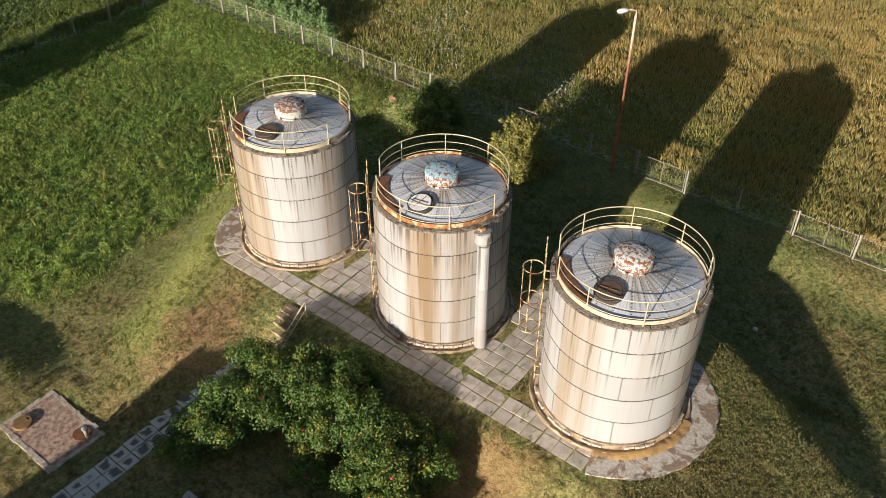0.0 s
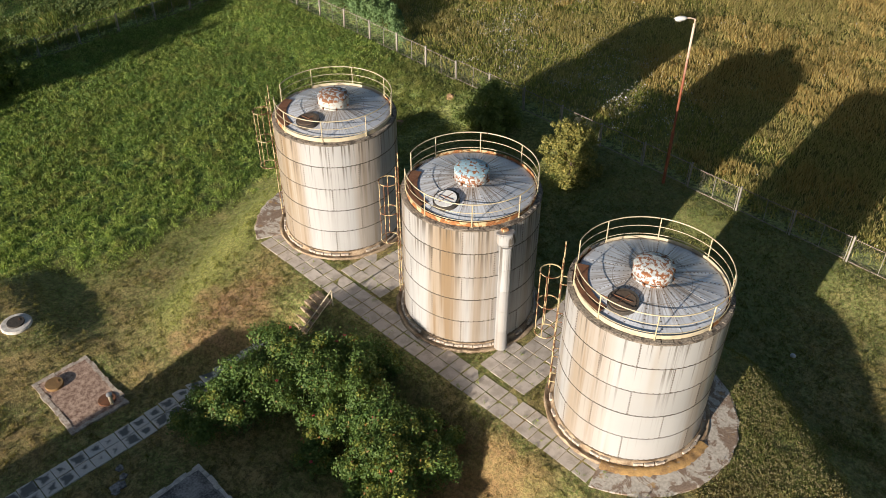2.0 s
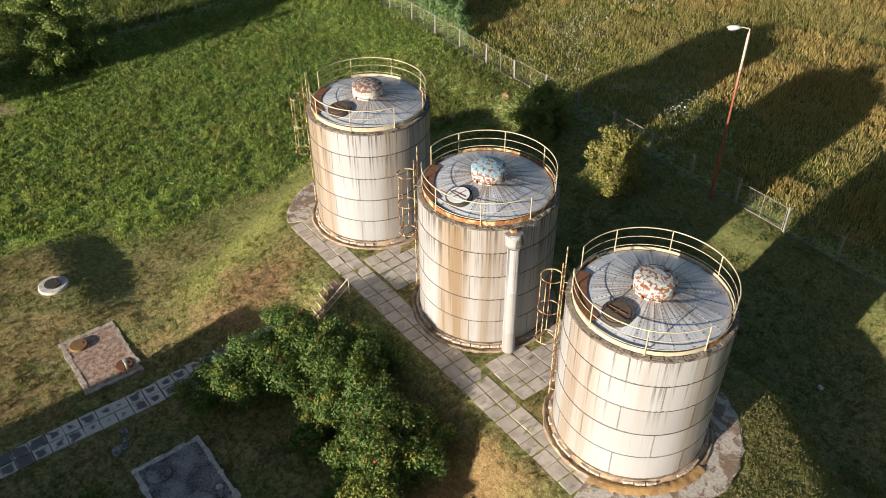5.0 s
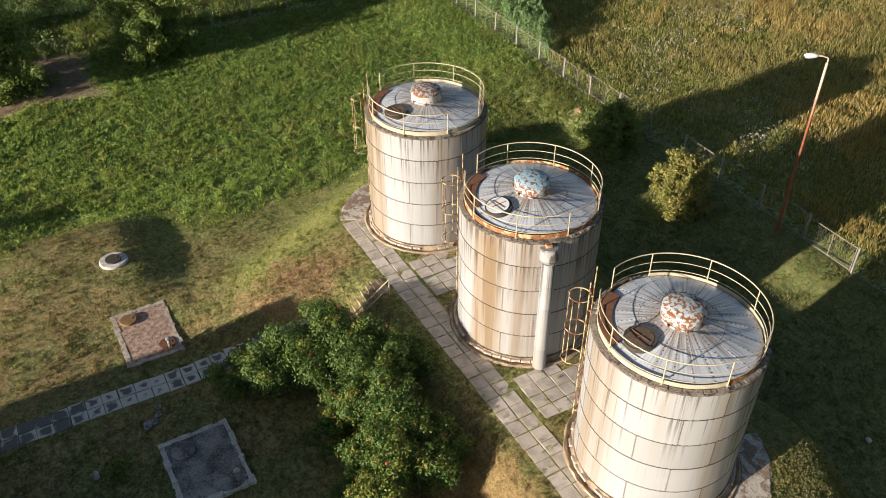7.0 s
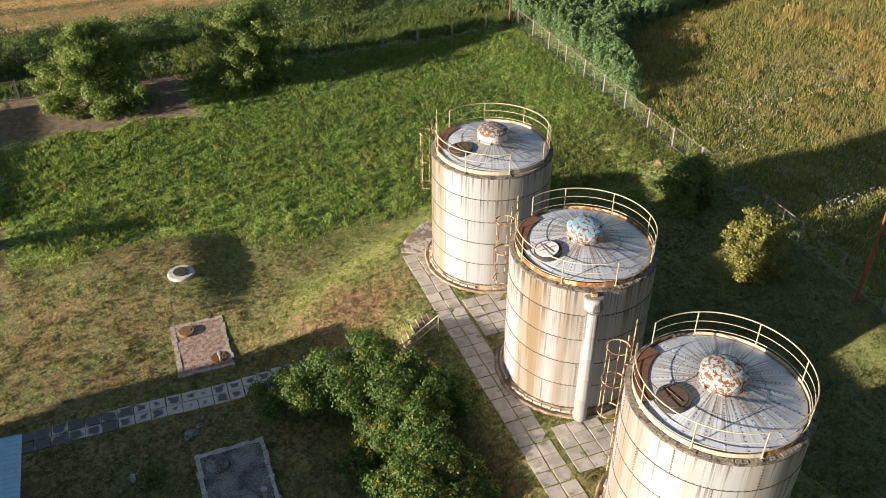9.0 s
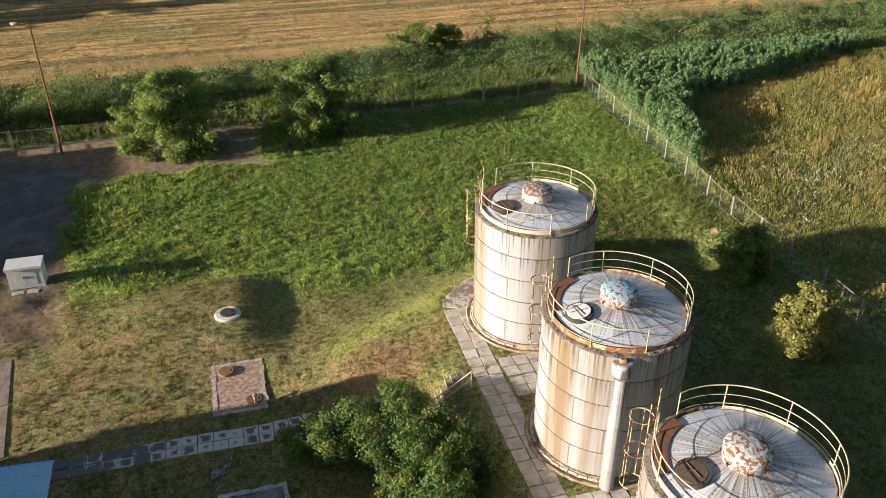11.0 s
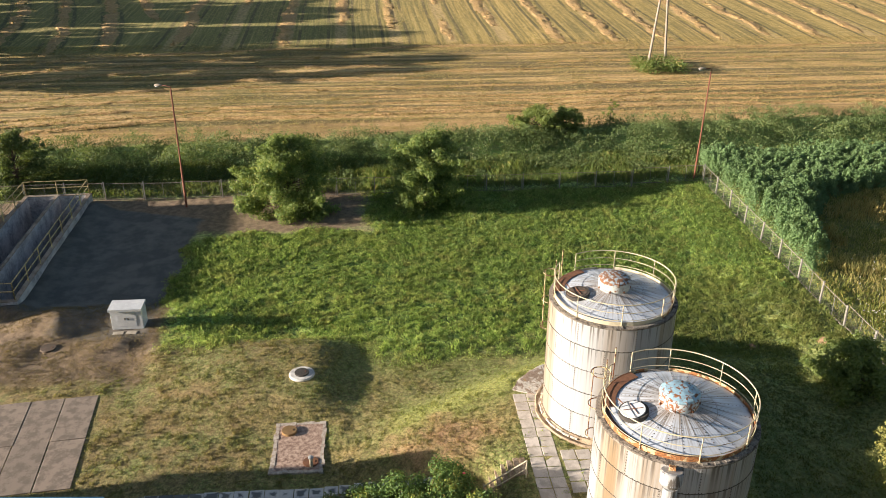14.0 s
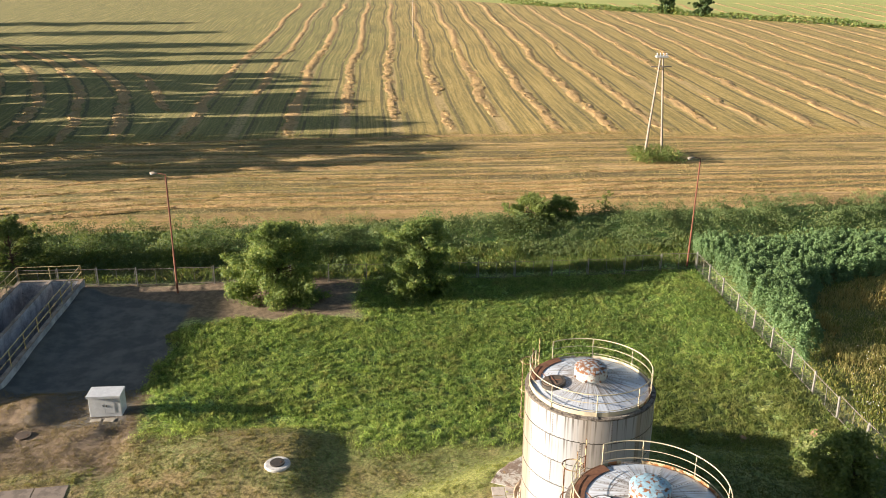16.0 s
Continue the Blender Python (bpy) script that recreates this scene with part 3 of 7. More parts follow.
def stubble_tone(n, p, x, y, xe, fine):
    """Stubble: drilled rows, greener undergrowth, wheel tracks beside each straw row, a golden headland."""
    patch = n.noise(0.045, 4, src=p)
    gold = n.mix(n.band(fine, 0.4, 0.62), (0.40, 0.275, 0.075), (0.66, 0.455, 0.145))
    green = n.mix(n.band(fine, 0.4, 0.62), (0.125, 0.165, 0.040), (0.25, 0.27, 0.070))
    side = n.band(n.math("ADD", y, n.math("MULTIPLY", n.math("SUBTRACT", patch, 0.5), 50.0)), -8.0, 30.0)
    c = n.mix(n.math("ADD", n.math("MULTIPLY", side, 0.60), 0.25), green, gold)
    wave = n.math("ADD", n.math("MULTIPLY", n.math("SINE", n.math("MULTIPLY", x, 0.043)), 0.5),
                  n.math("MULTIPLY", n.math("SINE", n.math("ADD", n.math("MULTIPLY", x, 0.11), 1.0)), 0.2))
    spread = n.math("ADD", n.math("MULTIPLY", n.math("SUBTRACT", -115.0, x), FAN), 1.0)
    across = n.math("DIVIDE", n.math("SUBTRACT", n.math("SUBTRACT", y, wave), ROW0), spread)
    sown = n.t.nodes.new("ShaderNodeCombineXYZ")
    n.put(sown.inputs[0], n.math("MULTIPLY", x, 0.03)), n.put(sown.inputs[1], n.math("MULTIPLY", across, 1.9))
    drill = n.noise(1.0, 4, 0.65, src=sown.outputs[0])
    c = n.mix(n.band(drill, 0.47, 0.57, 0, 0.6), c, (0.15, 0.135, 0.040))
    c = n.mix(n.band(drill, 0.45, 0.36, 0, 0.45), c, (0.64, 0.46, 0.18))
    lane = n.math("FRACT", n.math("ADD", n.math("DIVIDE", across, ROW), 50.5))
    lane = n.math("ABSOLUTE", n.math("SUBTRACT", lane, 0.5))           # nought on the row, half between rows
    straight = n.math("MULTIPLY", n.band(xe, -106, -111), n.band(y, -24, -20))
    track = n.math("MULTIPLY", n.band(lane, 0.195, 0.215), n.band(lane, 0.275, 0.255))
    track = n.math("MULTIPLY", track, n.math("MULTIPLY", n.band(n.noise(0.10, 3, src=p), 0.32, 0.46), straight))
    loose = n.math("MULTIPLY", n.band(lane, 0.15, 0.07), n.band(n.noise(1.4, 4, 0.7, src=p), 0.36, 0.54))
    loose = n.math("MULTIPLY", loose, straight)
    c = n.mix(n.math("MULTIPLY", loose, 0.75), c, (0.58, 0.41, 0.20))
    c = n.mix(n.math("MULTIPLY", track, 0.85), c, (0.105, 0.090, 0.036))
    # turning loops in the south
    d = n.math("SUBTRACT", -108.0, x)
    bend = n.math("ADD", y, n.math("ADD", n.math("MULTIPLY", d, 0.15), n.math("MULTIPLY", n.math("MULTIPLY", d, d), 0.0025)))
    ring = n.math("ABSOLUTE", n.math("SUBTRACT", n.math("FRACT", n.math("ADD", n.math("DIVIDE", n.math("ADD", bend, 34.0), 7.4), 50.5)), 0.5))
    rut = n.math("MULTIPLY", n.band(ring, 0.13, 0.17), n.band(ring, 0.27, 0.22))
    rut = n.math("MULTIPLY", rut, n.math("MULTIPLY", n.band(xe, -106, -110), n.math("MULTIPLY", n.band(bend, -22.5, -24.5), n.band(n.noise(0.10, 3, src=p), 0.34, 0.48))))
    c = n.mix(n.math("MULTIPLY", rut, 0.8), c, (0.07, 0.075, 0.03))
    # headland: rows that follow the boundary
    turnrow = n.noise(1, 5, 0.7, src=n.scaled((0.62, 0.018, 1), p))
    band = n.noise(1, 3, src=n.scaled((0.17, 0.012, 1), p))
    head = n.mix(n.band(band, 0.42, 0.58), n.mix(n.band(fine, 0.4, 0.62), (0.26, 0.22, 0.065), (0.40, 0.31, 0.095)), n.mix(n.band(fine, 0.4, 0.62), (0.50, 0.34, 0.12), (0.72, 0.49, 0.205)))
    head = n.mix(n.band(turnrow, 0.49, 0.54, 0, 0.8), head, (0.13, 0.11, 0.042))
    line = n.noise(1, 3, 0.6, src=n.scaled((0.85, 0.02, 1), p), dist=0.3)
    head = n.mix(n.band(line, 0.50, 0.55, 0, 0.8), head, (0.14, 0.105, 0.045))
    head = n.mix(n.band(line, 0.46, 0.40, 0, 0.75), head, (0.70, 0.46, 0.22))
    head = n.mix(n.band(turnrow, 0.44, 0.38, 0, 0.6), head, (0.66, 0.43, 0.19))
    head = n.mix(n.band(n.noise(1, 4, src=n.scaled((0.45, 0.10, 1), p)), 0.54, 0.62, 0, 0.6), head, (0.13, 0.14, 0.042))
    c = n.mix(n.math("MULTIPLY", n.band(xe, -109.5, -105), 0.95), c, head)
    rim = n.math("ADD", x, n.math("MULTIPLY", n.math("ADD", y, n.math("MULTIPLY", n.math("SUBTRACT", turnrow, 0.5), 12.0)), 0.045))
    rubble = n.noise(2.4, 5, 0.75, src=p)
    c = n.mix(n.band(rubble, 0.50, 0.60, 0, 0.5), c, (0.15, 0.13, 0.045))
    c = n.mix(n.band(rubble, 0.46, 0.38, 0, 0.5), c, (0.74, 0.54, 0.26))
    return n.mix(n.math("MULTIPLY", n.band(rim, -75.2, -73.8), 0.5), c, n.mix(n.band(fine, 0.35, 0.65), (0.40, 0.235, 0.095), (0.58, 0.37, 0.17)))


def ground_material():
    """One soil-and-turf cover: mown yard, lush meadow, earth, weedy field, stubble."""
    n = Nodes("ground_cover", 0.95)
    p = n.position()
    x, y, z = n.xyz(p)
    edge = n.math("MULTIPLY", n.math("SUBTRACT", n.noise(0.45, 4, src=p), 0.5), 3.2)
    xe, ye = n.math("ADD", x, edge), n.math("ADD", y, edge)
    fine, mid, big = n.noise(14, 4, src=p), n.noise(2.2, 4, src=p), n.noise(0.33, 3, src=p)
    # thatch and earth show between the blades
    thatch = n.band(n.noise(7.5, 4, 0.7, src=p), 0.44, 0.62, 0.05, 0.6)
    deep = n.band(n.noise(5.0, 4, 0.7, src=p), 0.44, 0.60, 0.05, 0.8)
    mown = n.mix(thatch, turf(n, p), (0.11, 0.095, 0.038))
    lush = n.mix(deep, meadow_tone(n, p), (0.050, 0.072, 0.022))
    soil = n.mix(n.band(mid, 0.35, 0.7), (0.165, 0.12, 0.08), (0.29, 0.212, 0.138))
    soil = n.mix(n.band(fine, 0.5, 0.75, 0, 0.6), soil, (0.43, 0.315, 0.195))
    dark = n.mix(n.band(n.noise(1.1, 5, src=p), 0.35, 0.7), (0.110, 0.113, 0.106), (0.190, 0.184, 0.166))
    weed = n.mix(n.band(mid, 0.35, 0.7), (0.180, 0.205, 0.065), (0.34, 0.31, 0.10))
    # meadow beyond the mown yard
    rim = n.math("SUBTRACT", n.math("ADD", xe, 33.2), n.math("MULTIPLY", n.math("MAXIMUM", n.math("SUBTRACT", y, 18.0), 0.0), 0.28))
    rim = n.math("SUBTRACT", rim, n.band(y, 7.0, 11.0, 0.0, 1.8))
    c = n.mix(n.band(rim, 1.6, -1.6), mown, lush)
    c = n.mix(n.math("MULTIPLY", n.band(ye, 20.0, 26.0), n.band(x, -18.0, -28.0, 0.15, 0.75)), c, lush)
    # bare earth round the cabinet and along the far fence, dark grey ground by the basin
    verge = n.math("ADD", n.math("ADD", y, n.math("MULTIPLY", edge, 0.5)), n.band(x, -37.0, -39.0, 0, 0.75))
    south = n.band(ye, -18.6, -17.4)
    earth = n.math("MULTIPLY", n.math("MULTIPLY", n.band(verge, -2.6, -3.6), n.band(xe, -28.8, -30.0)), south)
    c = n.mix(earth, c, soil)
    c = n.mix(n.math("MULTIPLY", n.band(xe, -48.0, -49.4), n.band(ye, 9.5, 7.5)), c, soil)
    slant = n.math("SUBTRACT", n.math("ADD", x, n.math("MULTIPLY", edge, 0.25)), n.math("MULTIPLY", n.math("ADD", y, 12.0), 0.34))
    made = n.math("MULTIPLY", n.math("MULTIPLY", n.band(n.math("ADD", x, n.math("MULTIPLY", edge, 0.4)), -37.0, -37.8), n.band(slant, -54.7, -54.2)), n.math("MULTIPLY", n.band(verge, -2.7, -3.4), south))
    c = n.mix(made, c, dark)
    cabinet_shade = n.math("MULTIPLY", n.math("MULTIPLY", n.band(xe, -33.3, -34.1), n.band(xe, -39.0, -37.4)), n.math("MULTIPLY", n.band(y, -3.4, -4.2), n.band(n.math("ADD", y, edge), -9.4, -8.2)))
    c = n.mix(n.math("MULTIPLY", cabinet_shade, 0.7), c, dark)                # shade round the cabinet, painted into the earth colour
    # beyond the fences
    c = n.mix(n.band(n.math("ADD", y, n.math("MULTIPLY", x, 0.027)), 35.3, 37.4), c, weed)
    c = n.mix(n.math("MULTIPLY", n.band(n.math("ADD", y, n.math("MULTIPLY", x, 0.027)), 34.6, 35.0), n.band(n.math("ADD", y, n.math("MULTIPLY", x, 0.027)), 37.0, 35.6)), c, lush)
    c = n.mix(n.band(xe, -55.6, -57.0), c, lush)
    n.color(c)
    n.bump(n.math("ADD", n.math("MULTIPLY", mid, 1.5), n.math("ADD", fine, n.noise(45, 2, src=p))), 0.8, 0.07)
    return n.m


def field_material():
    """Scrub strip, stubble, and a green field behind the far hedge."""
    n = Nodes("field_cover", 0.95)
    p = n.position()
    x, y, z = n.xyz(p)
    edge = n.math("MULTIPLY", n.math("SUBTRACT", n.noise(0.45, 4, src=p), 0.5), 3.2)
    fine = n.noise(9, 4, src=p)
    lush = n.mix(n.band(n.noise(7.5, 4, 0.7, src=p), 0.44, 0.62, 0.05, 0.6), meadow_tone(n, p), (0.060, 0.080, 0.024))
    c = n.mix(n.band(n.math("ADD", x, n.math("MULTIPLY", n.math("ADD", y, n.math("MULTIPLY", edge, 8.0)), 0.045)), -69.9, -71.1), lush, stubble_tone(n, p, x, y, n.math("ADD", x, edge), fine))
    beyond = n.math("ADD", n.math("MULTIPLY", n.math("ADD", x, 316.0), -0.60), n.math("MULTIPLY", n.math("SUBTRACT", y, 150.0), 0.80))
    far = n.mix(n.noise(0.02, 3, src=p), (0.34, 0.38, 0.105), (0.46, 0.47, 0.145))
    n.color(n.mix(n.band(beyond, -1.0, 3.0), c, far))
    n.bump(n.math("ADD", n.noise(2.2, 4, src=p), fine), 0.8, 0.07)
    return n.m


def axis_marks(lo, hi, cell, far_lo, far_hi):
    near = np.arange(lo, hi + cell / 2, cell)
    out = [near]
    left, right, w = [], [], cell
    v = near[0]
    while v > far_lo:
        w *= 1.25
        v -= w
        left.append(v)
    v, w = near[-1], cell
    while v < far_hi:
        w *= 1.25
        v += w
        right.append(v)
    return np.concatenate((np.array(left[::-1]), near, np.array(right)))


def build_ground():
    xs = axis_marks(-60, 8, 0.4, -3500, 1200)
    ys = axis_marks(-20, 40, 0.4, -2200, 2200)
    gx, gy = np.meshgrid(xs, ys)
    v = np.stack((gx, gy, land(gx, gy)), -1).reshape(-1, 3)
    w, h = len(xs), len(ys)
    i = (np.arange(h - 1)[:, None] * w + np.arange(w - 1)[None, :]).ravel()
    f = np.stack((i, i + 1, i + w + 1, i + w), -1)
    # leave the basin's hole open: what lies inside goes, the rim ends in the middle of the walls
    u, w = in_basin(v[:, 0], v[:, 1])
    lu, lw = BASIN[2] / 2 - 0.13, BASIN[3] / 2 - 0.13
    inside = (np.abs(u) < lu) & (np.abs(w) < lw)
    cx = v[f][:, :, 0].mean(1)
    keep = ~inside[f].all(1)
    side = inside & (lu - np.abs(u) < lw - np.abs(w))
    u = np.where(side, np.sign(u) * lu, u)
    w = np.where(inside & ~side, np.sign(w) * lw, w)
    a = radians(BASIN[4])
    v[inside, 0] = (BASIN[0] + u * math.cos(a) - w * math.sin(a))[inside]
    v[inside, 1] = (BASIN[1] + u * math.sin(a) + w * math.cos(a))[inside]
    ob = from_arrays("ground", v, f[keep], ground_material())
    ob.data.materials.append(field_material())
    ob.data.polygons.foreach_set("material_index", (cx[keep] < -62).astype(int))
    ob.data.polygons.foreach_set("use_smooth", [True] * len(ob.data.polygons))
    tagged(ob, "uneven grassy ground with worn earth and stubble beyond", "ground", kind="structure")



build_ground()


# ---- storage tanks ----
TANKS = ((-7.43, 18.93), (-15.49, 18.97), (-23.71, 19.01))
R, Z0, RING, RINGS = 2.68, 1.665, 1.112, 5
TOP = Z0 + RING * RINGS
SECTORS = 7
RAIL = 2.515                               # radius of the guard rail


def panel_mesh(ring, key):
    """One bowed wall sheet: a lower lip proud of the ring below, thin edges all round."""
    bm = bmesh.new()
    z0, z1 = 0.012, RING - 0.010
    r = R + (0.006 if ring % 2 else 0.0)
    half = 180 / SECTORS - 0.07
    lathe(bm, [(r - 0.02, z0), (r, z0), (r, z0 + 0.02), (r, z1 - 0.02), (r, z1), (r - 0.02, z1)], -half, half, 10)
    return mesh_of("panel", bm, M[key], True)


def roof_profile(r):
    return TOP + 0.10 + (2.45 - r) * 0.215


def storage_tank(at, name_label, cap_key, lid_key, hatch_key, post_turn, toe_key, seam, climb, seed):
    rnd = random.Random(seed)
    tank = thing("storage_tank", name_label, "tank", (*at, 0), group="storage tanks in a row")
    # dark inner shell that shows in the joints
    bm = bmesh.new()
    lathe(bm, [(R - 0.05, Z0 - 0.1), (R - 0.012, Z0 - 0.1), (R - 0.012, TOP - 0.01), (R - 0.05, TOP - 0.01)], seg=72)
    part("shell", bm, M["seam"], tank, "dark sealant in the panel joints")
    meshes = [panel_mesh(0, "panel_%d" % seed), panel_mesh(1, "panel_%d" % seed)]
    for ring in range(RINGS):
        for k in range(SECTORS):
            ob = new("panel", meshes[ring % 2])
            ob.parent = tank
            turn = (k + 0.5 + 0.5 * (ring % 2)) * 360 / SECTORS + seam
            ob.matrix_basis = pose(0, 0, Z0 + ring * RING, 0, 0, turn)
    # bolt heads along every joint
    v, f = [], []
    cube = np.array([(0, -1, -1), (0, 1, -1), (0, 1, 1), (0, -1, 1), (1, -.7, -.7), (1, .7, -.7), (1, .7, .7), (1, -.7, .7)]) * (0.016, 0.020, 0.017)
    quads = np.array([(4, 5, 6, 7), (0, 1, 5, 4), (1, 2, 6, 5), (2, 3, 7, 6), (3, 0, 4, 7)])

    def bolt(a, z):
        c, s = math.cos(a), math.sin(a)
        rot = np.array([(c, -s, 0), (s, c, 0), (0, 0, 1)])
        f.extend((quads + 8 * len(v)).tolist())
        v.append(cube @ rot.T + (c * (R + 0.004), s * (R + 0.004), z))
    for ring in range(RINGS + 1):
        for k in range(84):
            bolt(k / 84 * math.tau, Z0 + ring * RING + (0.03 if ring < RINGS else -0.05))
    for ring in range(RINGS):
        for k in range(SECTORS):
            a = radians((k + 0.5 * (ring % 2)) * 360 / SECTORS + seam)
            for j in range(10):
                bolt(a + 0.010, Z0 + ring * RING + RING * (j + 0.5) / 10)
    b = from_arrays("bolts", np.concatenate(v), np.array(f), M["bolt"], tank)
    tagged(b, "rows of small rusty bolt heads", kind="stuff")
    for ring in range(1, RINGS):
        bm = bmesh.new()
        z = Z0 + ring * RING
        lathe(bm, [(R - 0.01, z - 0.010), (R + 0.012, z - 0.008), (R + 0.012, z + 0.004), (R - 0.01, z + 0.006)], seg=64)
        part("seam_band", bm, M["seam"], tank)
    # ledge round the top of the wall: a mortar bed with small blocks, broken by dirt
    bm = bmesh.new()
    lathe(bm, [(2.30, TOP - 0.02), (R + 0.025, TOP - 0.07), (R + 0.025, TOP - 0.01), (R - 0.01, TOP + 0.012), (2.30, TOP + 0.03)], seg=72)
    ledge = part("ledge", bm, M["ledge"], tank, "grimy ledge round the rim", True)
    bm = bmesh.new()
    box(bm, 2.545, R - 0.012, -0.085, 0.085, TOP - 0.02, TOP + 0.035)
    block = mesh_of("ledge_block", bm, M["ledge_block"])
    for k in range(84):
        if rnd.random() < 0.42:
            continue
        ob = new("ledge_block", block)
        ob.parent = ledge
        ob.matrix_basis = pose(0, 0, rnd.uniform(-0.015, 0.006), 0, 0, 360 * (k + rnd.uniform(-0.1, 0.1)) / 84)
    # toe band under the rail, in bent lengths
    for k in range(8):
        bm = bmesh.new()
        a = post_turn - 42.9 * k
        h = 0.18 if (k + seed) % 5 else 0.15
        lathe(bm, [(RAIL - 0.03, TOP + 0.02), (RAIL - 0.018, TOP + 0.02), (RAIL - 0.018, TOP + 0.02 + h), (RAIL - 0.03, TOP + 0.02 + h)], a - 42.5, a - 0.4, 8)
        part("toe_board", bm, M["cream_rust" if seed == 2 or (toe_key + k) % 4 == 0 else "cream"], tank)
    # shallow cone of folded sheets
    count = 24
    bm = bmesh.new()
    half = 180 / count - 0.03
    prof = [(0.62, roof_profile(0.62)), (2.45, roof_profile(2.45)), (2.45, roof_profile(2.45) - 0.02), (0.62, roof_profile(0.62) - 0.02)]
    lathe(bm, prof, -half, half, 1)
    sheet = mesh_of("roof_sheet", bm, M["roof"])
    for k in range(count):
        ob = new("roof_sheet", sheet)
        ob.parent = tank
        ob.matrix_basis = pose(0, 0, rnd.uniform(-0.004, 0.004), 0, 0, k * 360 / count + seed * 4)
    v, f = [], []
    for k in range(count):
        for j in range(12):
            rr = 0.78 + j * 0.142
            a = radians((k + 0.5) * 360 / count + seed * 4 + 0.8)
            c = np.array((rr * math.cos(a), rr * math.sin(a), roof_profile(rr)))
            f.extend((quads + 8 * len(v)).tolist())
            v.append(cube[:, [1, 2, 0]] * (1.15, 1.15, 0.4) + c)
    b = from_arrays("roof_bolts", np.concatenate(v), np.array(f), M["bolt"], tank)
    tagged(b, "dark bolt heads along the roof seams", kind="stuff")
    # dark laps that ring the roof
    for rr, wd in ((1.28, 0.016),):
        bm = bmesh.new()
        lathe(bm, [(rr, roof_profile(rr)), (rr + wd, roof_profile(rr + wd)), (rr + wd, roof_profile(rr + wd) + 0.006), (rr, roof_profile(rr) + 0.006)], seg=24)
        part("roof_lap", bm, M["lap"], tank)
    bm = bmesh.new()
    lathe(bm, [(0.0001, TOP - 0.3), (2.47, TOP - 0.3), (2.47, TOP + 0.06), (2.42, TOP + 0.06), (0.5, TOP + 0.44), (0.0001, TOP + 0.44)], seg=32, closed_profile=False)
    part("roof_deck", bm, M["seam"], tank)
    # vent cap: a drum under a low domed lid of folded sheet
    zc = roof_profile(0.68)
    bm = bmesh.new()
    lathe(bm, [(0.0001, zc - 0.1), (0.665, zc - 0.1), (0.665, zc + 0.40), (0.0001, zc + 0.40)], seg=24, closed_profile=False)
    cap = part("vent_cap", bm, M[cap_key], tank, "round roof vent with flaking paint over rust", True)
    bm = bmesh.new()
    lathe(bm, [(0.0001, zc + 0.36), (0.672, zc + 0.36), (0.685, zc + 0.40), (0.655, zc + 0.46), (0.50, zc + 0.545), (0.26, zc + 0.60), (0.0001, zc + 0.615)], seg=16, closed_profile=False)
    part("lid", bm, M[lid_key], cap, "", False)
    for k in range(7):
        a = k * math.tau / 7 + 0.4
        bm = bmesh.new()
        p0 = Vector((0.66 * math.cos(a), 0.66 * math.sin(a), zc + 0.02))
        box(bm, -0.02, 0.05, -0.03, 0.03, 0, 0.07, Matrix.Translation(p0) @ Matrix.Rotation(a, 4, "Z"))
        part("bracket", bm, M["rust"], cap)
    # hatch with a dark collar and a tilted lid
    hr, ha = 1.60, radians(-90 if seed == 1 else -82)
    tilt = Matrix.Translation((hr * math.cos(ha), hr * math.sin(ha), roof_profile(hr) + 0.01)) @ Matrix.Rotation(radians(9), 4, "X")
    bm = bmesh.new()
    lathe(bm, [(0.40, -0.05), (0.50, -0.05), (0.50, 0.13), (0.40, 0.13)], seg=28)
    bmesh.ops.transform(bm, matrix=tilt, verts=bm.verts)
    hatch = part("hatch", bm, M["seam"], tank, "round roof hatch with a black collar", True)
    bm = bmesh.new()
    lid_m = tilt @ Matrix.Translation((0.0, -0.03, 0.13)) @ Matrix.Rotation(radians(4 if hatch_key == "white" else -3), 4, "X")
    disc(bm, 0.43, 0.0, 0.03, 28, lid_m, 0.008)
    part("hatch_lid", bm, M[hatch_key], hatch)
    bm = bmesh.new()
    bar(bm, lid_m @ Vector((-0.33, 0, 0.05)), lid_m @ Vector((0.3, 0.1, 0.05)), 0.012)
    bar(bm, lid_m @ Vector((-0.05, -0.3, 0.05)), lid_m @ Vector((0.05, 0.33, 0.05)), 0.012)
    bar(bm, lid_m @ Vector((-0.42, -0.2, 0.0)), lid_m @ Vector((-0.62, -0.32, 0.12)), 0.02)
    part("hatch_bar", bm, M["rust"], hatch)
    # rust-brown walkboard inside the rail by the ladder
    bm = bmesh.new()
    lathe(bm, [(2.06, roof_profile(2.06) + 0.03), (2.46, roof_profile(2.45) + 0.08), (2.46, roof_profile(2.45) + 0.095), (2.06, roof_profile(2.06) + 0.045)], 202, 262, 14)
    part("walkboard", bm, M["rust"], tank, "rust-brown steel walkboard inside the rail")
    if seed == 2:
        bm = bmesh.new()
        lathe(bm, [(2.30, TOP + 0.12), (2.46, TOP + 0.15), (2.46, TOP + 0.165), (2.30, TOP + 0.135)], 262, 358, 18)
        part("walkboard", bm, M["rust"], tank)
    # guard rail: posts, three hoops, a gap at the ladder
    railing = part("guard_rail", hoop_mesh(RAIL, TOP + 0.985, 0.021, climb + 13, climb + 346), M["rail"], tank, "cream tubular guard rail", True)
    for h in (0.28, 0.62):
        part("rail_bar", hoop_mesh(RAIL, TOP + h, 0.013, climb + 13, climb + 346), M["rail"], railing, "", True)
    bm = bmesh.new()
    bar(bm, (RAIL, 0, TOP - 0.01), (RAIL, 0, TOP + 0.985), 0.021, 6)
